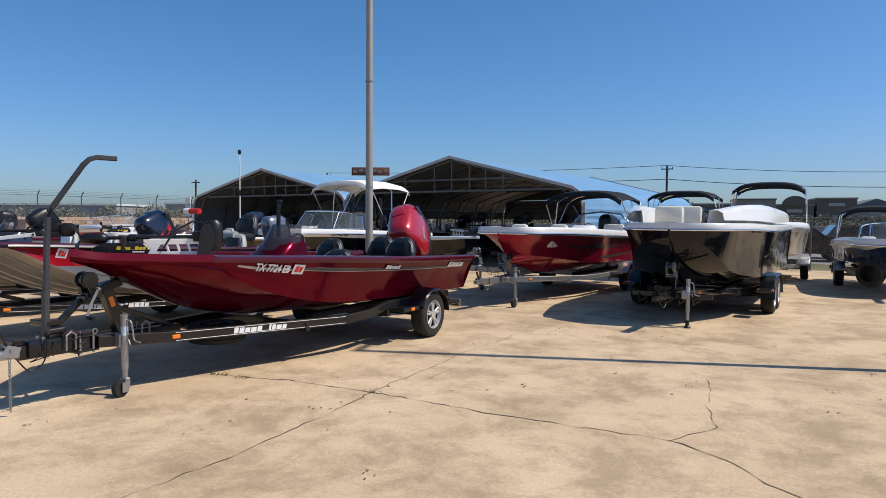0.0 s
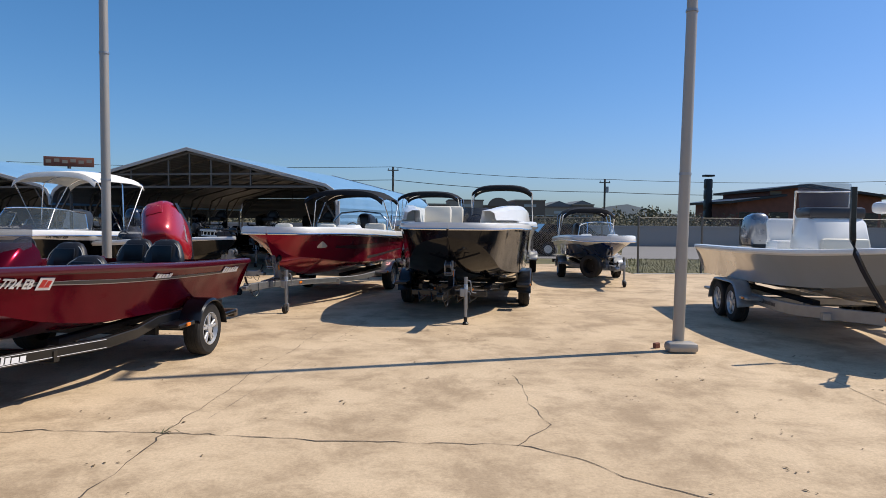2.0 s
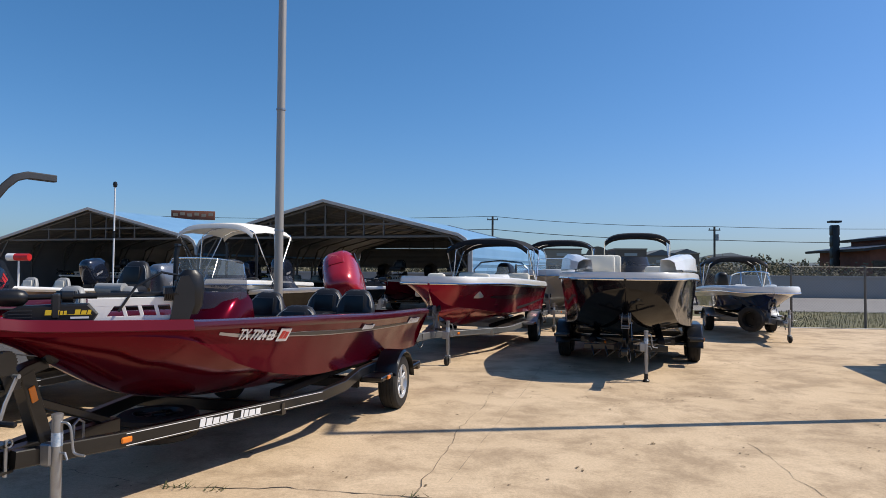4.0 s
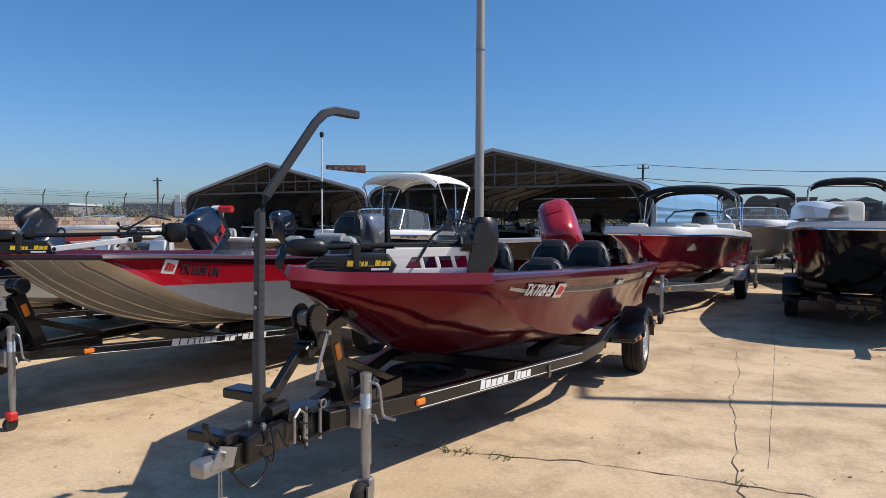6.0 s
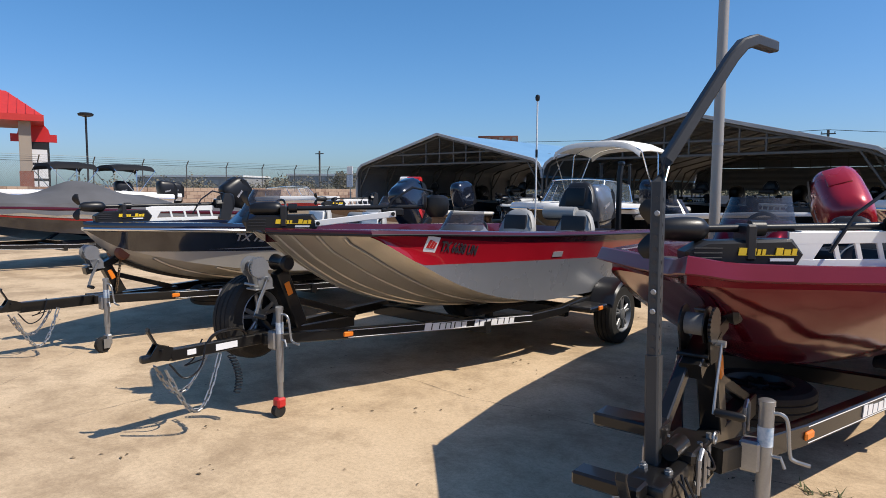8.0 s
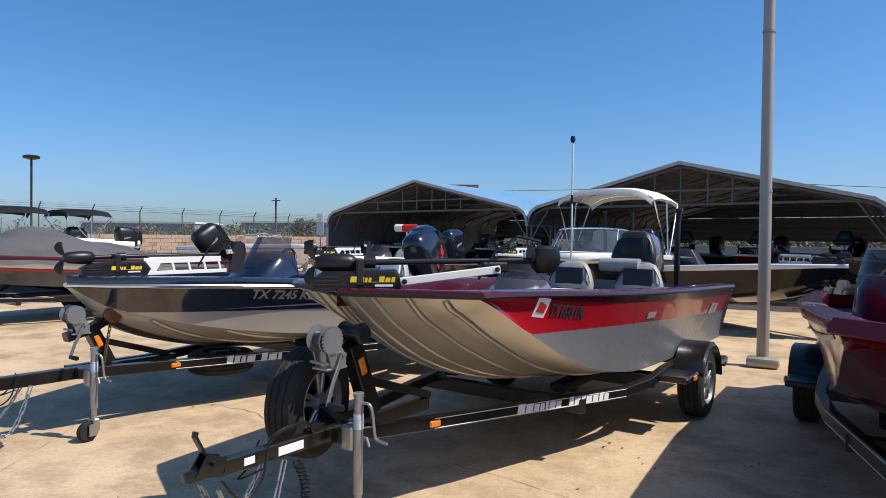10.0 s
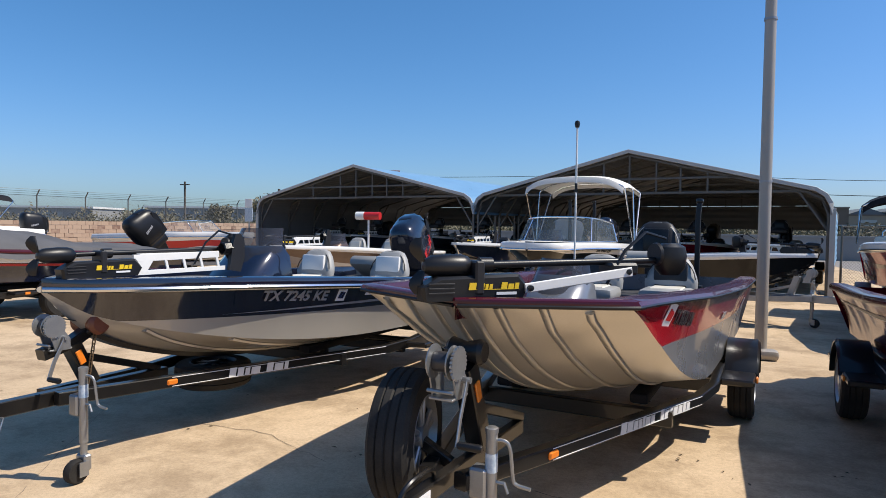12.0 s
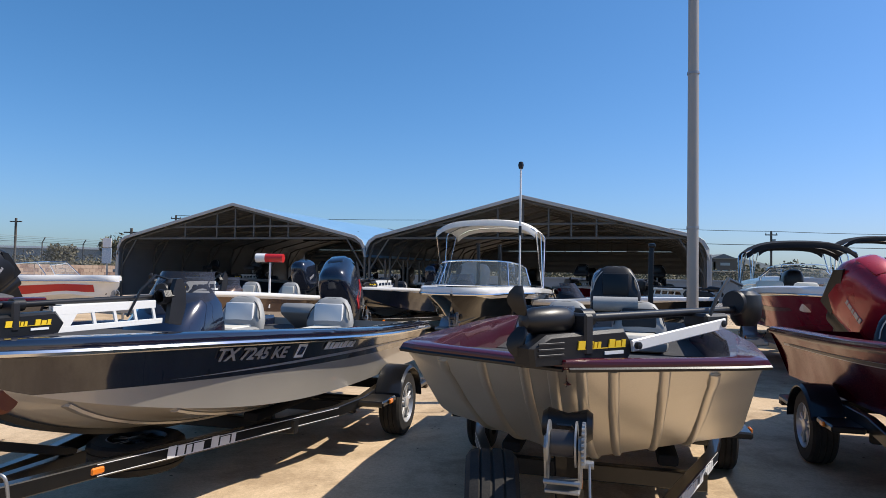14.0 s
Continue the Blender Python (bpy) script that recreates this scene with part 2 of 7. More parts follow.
DECAL_W = mat("white decal", (0.72, 0.72, 0.72), 0.35, 0, 0.04, 5, 50, 0)
DECAL_K = mat("dark decal", (0.03, 0.03, 0.035), 0.35, 0, 0.1, 5, 50, 0)
DECAL_S = mat("silver decal", (0.42, 0.41, 0.42), 0.3, 0.4, 0.06, 5, 50, 0)
DECAL_R = mat("red decal", (0.5, 0.02, 0.02), 0.35, 0, 0.05, 5, 50, 0)
WEBBING = mat("grey winch webbing", (0.16, 0.16, 0.155), 0.8, 0, 0.2, 30, 200, 0.2)
LAMPBOX = mat("brown lamp housing", (0.10, 0.07, 0.045), 0.6, 0, 0.25, 8, 80, 0.1)
STICKER = mat("worn blue sticker", (0.10, 0.30, 0.55), 0.4, 0, 0.3, 25, 60, 0, dirt=(0.6, 0.62, 0.62))
YELLOW = mat("yellow decal", (0.75, 0.5, 0.02), 0.4, 0, 0.05, 5, 50, 0)
BLUEPANEL = mat("light blue steel sheet", (0.16, 0.33, 0.52), 0.38, 0.15, 0.08, 1.2, 60, 0.05, dirt=(0.2, 0.36, 0.52))
SHEETIN = mat("dark grey sheet inside", (0.14, 0.14, 0.142), 0.6, 0.1, 0.12, 2, 60, 0.08)
SHEETW = mat("grey white trim sheet", (0.42, 0.42, 0.41), 0.45, 0.1, 0.08, 2, 60, 0.05)
STEELPOLE = mat("weathered steel pole", (0.40, 0.38, 0.35), 0.45, 0.35, 0.15, 2.5, 80, 0.15, dirt=(0.34, 0.30, 0.25))
CONC = mat("concrete", (0.42, 0.39, 0.34), 0.85, 0, 0.12, 1.5, 60, 0.3)
BARRIER = mat("pale concrete wall", (0.27, 0.27, 0.265), 0.85, 0, 0.08, 0.4, 40, 0.2)
ROADM = mat("worn road", (0.22, 0.205, 0.19), 0.9, 0, 0.12, 0.3, 80, 0.3)
GRASS = mat("dry grass", (0.075, 0.085, 0.025), 0.9, 0, 0.4, 0.8, 40, 0.6, dirt=(0.14, 0.12, 0.05))
LEAF = mat("scrub leaves", (0.085, 0.092, 0.048), 0.85, 0, 0.4, 0.3, 10, 0.3, dirt=(0.16, 0.135, 0.085))
BARK = mat("bark", (0.09, 0.07, 0.05), 0.9, 0, 0.3, 5, 60, 0.4)
HILL = mat("hazy far hill", (0.14, 0.16, 0.17), 1, 0, 0.1, 0.01, 1, 0)
STUCCO = mat("tan stucco", (0.30, 0.25, 0.20), 0.9, 0, 0.1, 0.5, 30, 0.3)
STUCCO2 = mat("brown stucco", (0.17, 0.13, 0.105), 0.9, 0, 0.1, 0.5, 30, 0.3)
BRICK = mat("red brick", (0.20, 0.075, 0.05), 0.85, 0, 0.2, 2, 30, 0.3)
TINT = glass("tinted acrylic", (0.03, 0.03, 0.035), 0.75)
SMOKE = glass("smoked acrylic", (0.10, 0.11, 0.12), 0.55)
CLEAR = glass("clear acrylic", (0.35, 0.42, 0.45), 0.14)


# ---- ground ----
def ground_mat():
    m = bpy.data.materials.new("sunlit concrete paving")
    m.use_nodes = True
    nt, b = m.node_tree, m.node_tree.nodes["Principled BSDF"]
    N, L = nt.nodes.new, nt.links.new
    geo = N("ShaderNodeNewGeometry")

    def noise_tex(scale, detail, rough=0.6, dist=0.0):
        t = N("ShaderNodeTexNoise")
        t.inputs["Scale"].default_value, t.inputs["Detail"].default_value = scale, detail
        t.inputs["Roughness"].default_value, t.inputs["Distortion"].default_value = rough, dist
        L(geo.outputs["Position"], t.inputs["Vector"])
        return t

    def ramp(src, stops):
        r = N("ShaderNodeValToRGB")
        els = r.color_ramp.elements
        els[0].position, els[0].color = stops[0][0], (*stops[0][1], 1)
        els[1].position, els[1].color = stops[1][0], (*stops[1][1], 1)
        for p, c in stops[2:]:
            els.new(p).color = (*c, 1)
        L(src, r.inputs[0])
        return r

    def mixed(kind, fac, a, c):
        x = N("ShaderNodeMix")
        x.data_type, x.blend_type = "RGBA", kind
        if isinstance(fac, float):
            x.inputs["Factor"].default_value = fac
        else:
            L(fac, x.inputs["Factor"])
        L(a, x.inputs["A"]), L(c, x.inputs["B"])
        return x

    big = ramp(noise_tex(0.45, 8, 0.66, 0.15).outputs["Fac"], [(0.32, (0.445, 0.326, 0.206)), (0.66, (0.635, 0.488, 0.328)), (0.5, (0.565, 0.428, 0.280))])
    stain = ramp(noise_tex(1.3, 10, 0.74, 0.25).outputs["Fac"], [(0.38, (0.58, 0.55, 0.52)), (0.55, (1, 1, 1))])
    fine = ramp(noise_tex(38, 5, 0.75).outputs["Fac"], [(0.34, (0.80, 0.79, 0.77)), (0.60, (1.08, 1.07, 1.05))])
    grit = ramp(noise_tex(150, 3, 0.7).outputs["Fac"], [(0.32, (0.62, 0.60, 0.57)), (0.46, (1.03, 1.03, 1.03))])
    c1 = mixed("MULTIPLY", 0.8, big.outputs[0], stain.outputs[0])
    c2 = mixed("MULTIPLY", 0.8, c1.outputs["Result"], fine.outputs[0])
    c3 = mixed("MULTIPLY", 0.75, c2.outputs["Result"], grit.outputs[0])
    L(c3.outputs["Result"], b.inputs["Base Color"])
    b.inputs["Roughness"].default_value = 0.82
    b.inputs["Specular IOR Level"].default_value = 0.3
    hm = N("ShaderNodeMath")
    hm.operation = "ADD"
    L(noise_tex(60, 6, 0.7).outputs["Fac"], hm.inputs[0]), L(noise_tex(6, 4).outputs["Fac"], hm.inputs[1])
    bp = N("ShaderNodeBump")
    bp.inputs["Strength"].default_value, bp.inputs["Distance"].default_value = 0.22, 0.005
    L(hm.outputs[0], bp.inputs["Height"]), L(bp.outputs[0], b.inputs["Normal"])
    return m


PAVING = ground_mat()


def flat(name, x0, y0, x1, y1, z, material, kind_label, cat="ground"):
    s = Shape().box(((x0 + x1) / 2, (y0 + y1) / 2, z - 0.1), (x1 - x0, y1 - y0, 0.2))
    ob = part(name, s, material, smooth=0)
    return tagged(ob, kind_label, cat, kind="structure")


flat("ground", -2500, -1500, 2500, 3500, -0.03, GRASS, "dry grassy ground reaching the horizon")
flat("pavement", -70, -60, 60, 20.1, 0.0, PAVING, "sunlit stained tan concrete boat lot", "pavement")
tagged(part("pavement_rear", Shape().box((-34.5, 28.05, -0.104), (71, 15.9, 0.2)).box((3.6, 22.35, -0.104), (5.2, 4.5, 0.2)), PAVING, smooth=0), "tan concrete lot under the carports", "pavement", kind="structure")
flat("road", -600, 28.5, 600, 43.0, -0.022, ROADM, "worn grey frontage road", "road")
flat("pavement_edge", 6.2, 20.1, 60, 20.3, 0.012, CONC, "pale concrete kerb along the grass", "kerb")


def jagged(nodes, step=0.12, amp=0.02, seed=1):
    rnd = random.Random(seed)
    out = []
    for (x0, y0), (x1, y1) in zip(nodes, nodes[1:]):
        n = max(2, int(math.hypot(x1 - x0, y1 - y0) / step))
        for i in range(n):
            t = i / n
            out.append((x0 + (x1 - x0) * t + rnd.uniform(-amp, amp), y0 + (y1 - y0) * t + rnd.uniform(-amp, amp)))
    return out + [nodes[-1]]


CRACKM = mat("dirt filled crack", (0.075, 0.06, 0.045), 0.95, 0, 0.4, 20, 80, 0.3)
JOINTM = mat("old joint filler", (0.16, 0.13, 0.10), 0.9, 0, 0.3, 6, 80, 0.3)


def crack(nodes, w, seed, material=CRACKM, amp=0.022):
    pts = jagged(nodes, 0.1, amp, seed)
    rnd = random.Random(seed + 50)
    rows = []
    for i, (x, y) in enumerate(pts):
        a, b = pts[max(0, i - 1)], pts[min(len(pts) - 1, i + 1)]
        dx, dy = b[0] - a[0], b[1] - a[1]
        l = math.hypot(dx, dy) or 1
        ww = w * rnd.uniform(0.10, 0.95) / 3.4 * (0.7 if rnd.random() < 0.3 else 1)
        rows.append([(x - dy / l * ww, y + dx / l * ww, 0.004), (x + dy / l * ww, y - dx / l * ww, 0.004)])
    tagged(part("crack", Shape().grid(rows), material, smooth=0, flip=False), "dark jagged crack in the concrete", "crack", kind="structure")


# ---- boats ----
def table(keys, y):
    return float(np.interp(y, [k[0] for k in keys], [k[1] for k in keys]))


def smooth_table(keys, y):
    """Smooth curve through the keys."""
    xs = [k[0] for k in keys]
    i = max(0, min(len(xs) - 2, int(np.searchsorted(xs, y)) - 1))
    t = min(1, max(0, (y - xs[i]) / (xs[i + 1] - xs[i])))
    p = [k[1] for k in keys]

    def slope(j):
        a, b = max(0, j - 1), min(len(p) - 1, j + 1)
        return (p[b] - p[a]) / (xs[b] - xs[a])
    h = xs[i + 1] - xs[i]
    m0, m1 = slope(i) * h, slope(i + 1) * h
    return (2 * t**3 - 3 * t * t + 1) * p[i] + (t**3 - 2 * t * t + t) * m0 + (-2 * t**3 + 3 * t * t) * p[i + 1] + (t**3 - t * t) * m1


def inner(ln, y, z, cap_w):
    """Half width inside the hull at a height."""
    c, g, cz, s = ln.at("c", y), ln.at("g", y), ln.at("cz", y), ln.at("s", y)
    k = ln.at("k", y)
    f = (z - cz) / max(0.02, s - cz)
    at = c + (g - c) * f - 0.035 if f > 0 else c * max(0.0, (z - k) / max(0.02, cz - k)) - 0.02
    return max(0.0, min(g - cap_w, at - 0.02))


class Lines:
    """The lines of a hull, along y from bow to stern: half widths at gunwale and chine, heights of sheer, chine and keel."""

    def __init__(self, gun, sheer, chine, chine_z, keel, sharp=()):
        self.k = dict(g=gun, s=sheer, c=chine, cz=chine_z, k=keel)
        self.y0, self.y1, self.sharp = gun[0][0], gun[-1][0], sharp

    def at(self, what, y):
        return (table if what in self.sharp else smooth_table)(self.k[what], y)

    def side(self, y, f, out=0.0):
        """Point on the port side, f of the way from chine to gunwale, with a slight flare."""
        c, g, cz, s = self.at("c", y), self.at("g", y), self.at("cz", y), self.at("s", y)
        bow = 0.03 * math.sin(math.pi * f)
        x = 0.0 if y <= self.y0 + 1e-6 else max(0.002, c + (g - c) * f - bow * min(1, g))
        return Vector((x + out, y, cz + (s - cz) * f))

    def stations(self, n=44):
        return [self.y0 + (self.y1 - self.y0) * (i / n) ** 1.35 for i in range(n + 1)]


def hull(boat, ln, bands, bottom, cap, deck, decks, rail=None, ribs=0, cap_w=0.13, cap_h=0.03, drop=0.035, vee=1.15):
    """Bottom, side bands [(f0, f1, material, name)], gunwale cap, deck with its height by y, inner sides."""
    ys = ln.stations()
    s = Shape()
    rows = []
    nb = 13
    for y in ys:
        c, cz, k = ln.at("c", y), ln.at("cz", y), ln.at("k", y)
        r = []
        for j in range(-nb, nb + 1):
            u = abs(j) / nb
            z = k + (cz - k) * u ** vee
            if ribs:
                z -= 0.016 * max(0, math.cos(u * ribs * 2 * math.pi)) ** 6 * min(1, c * 3)
            r.append((c * j / nb, y, z))
        rows.append(r)
    s.grid(rows)
    part("hull_bottom", s, bottom, boat, smooth=28)
    for f0, f1, m, nm in bands:
        for sg in (1, -1):
            rows = []
            for y in ys:
                a0 = f0(y) if callable(f0) else f0
                a1 = f1(y) if callable(f1) else f1
                rows.append([(p.x * sg, p.y, p.z) for p in (ln.side(y, a0 + (a1 - a0) * j / 4) for j in range(5))])
            part(nm, Shape().grid(rows), m, boat, smooth=40)
    y1 = ln.y1
    edge = [(ln.at("c", y1) * j / nb, y1, ln.at("k", y1) + (ln.at("cz", y1) - ln.at("k", y1)) * (abs(j) / nb) ** vee) for j in range(-nb, nb + 1)]
    g1, s1 = ln.at("g", y1), ln.at("s", y1)
    part("transom", Shape().add(edge + [(g1, y1, s1), (-g1, y1, s1)], [tuple(range(len(edge) + 2))]), bands[0][2], boat, smooth=0)
    for sg in (1, -1):
        rows = []
        for y in ys:
            g, z = ln.at("g", y), ln.at("s", y)
            i = max(0.0, g - cap_w)
            at_tip = 0.0 if y <= ln.y0 + 1e-6 else 1.0
            rows.append([(at_tip * q[0], *q[1:]) for q in [(sg * (g + 0.004), y, z - drop), (sg * (g + 0.012), y, z - drop * 0.3), (sg * g, y, z + cap_h * 0.7), (sg * max(0, g - 0.03), y, z + cap_h), (sg * i, y, z + cap_h), (sg * max(0, i - 0.015), y, z), (sg * min(max(0, i - 0.016), inner(ln, y, table(decks, y), cap_w)), y, min(z - 0.01, table(decks, y) - 0.001))]])
        part("gunwale", Shape().grid(rows), cap, boat, smooth=40)
        if rail:
            part("rub_rail", Shape().tube([(sg * (ln.at("g", y) + 0.01), y, ln.at("s", y) - 0.045) for y in ys], 0.02, 8), rail, boat)
    rows = []
    fine = sorted(set(ys + [d[0] for d in decks if ys[0] < d[0] < ys[-1]]))
    for y in fine:
        w = inner(ln, y, table(decks, y), cap_w)
        rows.append([(w * j / 4, y, table(decks, y)) for j in range(-4, 5)])
    part("deck", Shape().grid(rows), deck, boat, smooth=20)


def outboard(name, parent_m, cowl, label, scale=1.0, tilt=0.0, stripe=None, leg=PLASTIC, yaw=0.0):
    """An outboard motor; origin at the transom top, y sternwards."""
    ob = thing(name, parent_m @ pose(0, 0, 0, tilt) @ pose(0, 0, 0, 0, 0, yaw) @ Matrix.Diagonal((scale, scale, scale, 1)), label, "outboard motor")
    rows = []
    for z, w, y0, y1 in ((0.0, 0.16, 0.02, 0.52), (0.06, 0.195, -0.03, 0.58), (0.22, 0.215, -0.07, 0.62), (0.42, 0.21, -0.10, 0.62), (0.56, 0.195, -0.10, 0.585), (0.645, 0.165, -0.06, 0.53), (0.69, 0.115, 0.0, 0.45), (0.705, 0.05, 0.08, 0.34)):
        r = []
        for j in range(24):
            t = 2 * math.pi * j / 24
            ct, st = math.cos(t), math.sin(t)
            r.append((w * math.copysign(abs(ct) ** 0.48, ct), (y0 + y1) / 2 + (y1 - y0) / 2 * math.copysign(abs(st) ** 0.6, st), z - 0.12 * (((y0 + y1) / 2 + (y1 - y0) / 2 * st) - 0.25) * (z / 0.7)))
        rows.append(r)
    c = part("cowl", Shape().caps(rows), cowl, ob, smooth=50)
    part("cowl_seam", Shape().caps([[(x * 1.015, 0.27 + (y - 0.27) * 1.015, z) for x, y, _ in rows[1]] for z in (0.055, 0.085)]), leg, c)
    part("top_vent", Shape().box((0, 0.36, 0.66), (0.20, 0.26, 0.07), 0.03, Euler((-0.22, 0, 0)).to_matrix().to_4x4()), cowl, c)
    for sg in (1, -1):
        if not stripe:
            part("decal", strokes(5, 0.22, 0.06, 0.18, random.Random(8), 0.012, Matrix.Translation((sg * 0.208, 0.20, 0.34)) @ Euler((0, 0, math.pi / 2)).to_matrix().to_4x4() @ Euler((0, -0.25, 0)).to_matrix().to_4x4()), DECAL_S, c, "silver lettering strip")
        part("side_panel", Shape().poly([(0.40, 0.05), (0.56, 0.07), (0.55, 0.50), (0.46, 0.60), (0.42, 0.40)], 0.02, Matrix.Translation((sg * 0.190, 0, 0)) @ Euler((0, 0, math.pi / 2)).to_matrix().to_4x4()), leg, c, "dark side panel")
    if stripe:
        for sg in (1, -1):
            s = strokes(5, 0.36, 0.16, 0.18, random.Random(6), 0.014, Matrix.Translation((sg * 0.206, 0.27, 0.24)) @ Euler((0, 0, math.pi / 2)).to_matrix().to_4x4() @ Euler((0, -0.35, 0)).to_matrix().to_4x4())
            part("decal", s, stripe, c, "raised lettering strip")
    part("lower_cowl", Shape().box((0, 0.28, -0.06), (0.30, 0.48, 0.20), 0.05), leg, ob)
    part("midsection", Shape().caps([[(x * w, 0.30 + y * d, z) for x, y in ((-1, -0.7), (-0.6, -1), (0.6, -1), (1, -0.7), (0.7, 0.7), (0, 1), (-0.7, 0.7))] for z, w, d in ((-0.15, 0.12, 0.20), (-0.40, 0.08, 0.17), (-0.62, 0.07, 0.15))]), leg, ob)
    part("cavitation_plate", Shape().box((0, 0.36, -0.62), (0.26, 0.46, 0.02), 0.006), leg, ob)
    part("gearcase", Shape().lathe([(0.05, 0.0), (0.10, 0.045), (0.25, 0.06), (0.46, 0.05), (0.52, 0.035)], (0, 0, -0.78), "y", 14), leg, ob)
    part("skeg", Shape().poly([(0.12, -0.8), (0.40, -0.8), (0.42, -0.98), (0.34, -0.98)], 0.012, Euler((0, 0, math.pi / 2)).to_matrix().to_4x4()), leg, ob)
    part("strut", Shape().box((0, 0.30, -0.70), (0.05, 0.24, 0.18), 0.02), leg, ob)
    p = Shape()
    for i in range(3):
        m = Matrix.Translation((0, 0.55, -0.78)) @ Euler((0, i * 2.094, 0)).to_matrix().to_4x4()
        p.box((0, 0, 0), (0.09, 0.012, 0.14), 0.005, Matrix.Translation((0, 0.55, -0.78)) @ Euler((0.3, i * 2.094, 0)).to_matrix().to_4x4() @ Matrix.Translation((0, 0, 0.09)))
    part("propeller", p, CHROME, ob)
    part("clamp_bracket", Shape().box((0, 0.0, -0.12), (0.28, 0.10, 0.42), 0.02), leg, ob)
    return ob


def wheel(trailer, x, y, r, rim=ALLOY, width=0.2, sg=1, spokes=5):
    """A wheel whose outer face looks to sg."""
    w = width / 2
    t = part("tyre", Shape().lathe([(-w, r * 0.62), (-w, r * 0.9), (-w * 0.82, r * 0.975), (-w * 0.5, r), (-w * 0.44, r - 0.008), (-w * 0.38, r), (-0.008, r), (0, r - 0.008), (0.008, r), (w * 0.38, r), (w * 0.44, r - 0.008), (w * 0.5, r), (w * 0.82, r * 0.975), (w, r * 0.9), (w, r * 0.62), (w * 0.6, r * 0.60), (-w * 0.6, r * 0.60), (-w, r * 0.62)], (0, 0, 0), "x", 36, False), RUBBER, trailer, at=pose(x, y, r))
    ri = r * 0.63
    part("rim", Shape().lathe([(sg * w * 0.98, ri), (sg * w * 1.02, ri * 0.95), (sg * w * 0.75, ri * 0.90), (sg * w * 0.55, ri * 0.86)], (0, 0, 0), "x", 32, False), rim, t)
    part("hub_plate", Shape().lathe([(sg * w * 0.6, ri * 0.88), (sg * w * 0.3, ri * 0.86), (sg * w * 0.28, 0.0)], (0, 0, 0), "x", 24, False), PLASTIC, t)
    sp = Shape()
    for i in range(spokes):
        m = Euler((2 * math.pi * i / spokes, 0, 0)).to_matrix().to_4x4()
        for d in (-0.17, 0.17):
            sp.box((sg * w * 0.72, 0, 0), (0.026, ri * 0.15, ri * 0.80), 0.007, m @ Euler((d, 0, 0)).to_matrix().to_4x4() @ Matrix.Translation((0, 0, ri * 0.48)))
    sp.lathe([(sg * w * 0.55, ri * 0.3), (sg * w * 0.95, ri * 0.28), (sg * w * 1.0, ri * 0.18), (sg * w * 1.0, 0.0)], (0, 0, 0), "x", 20)
    part("spokes", sp, rim, t)
    return t


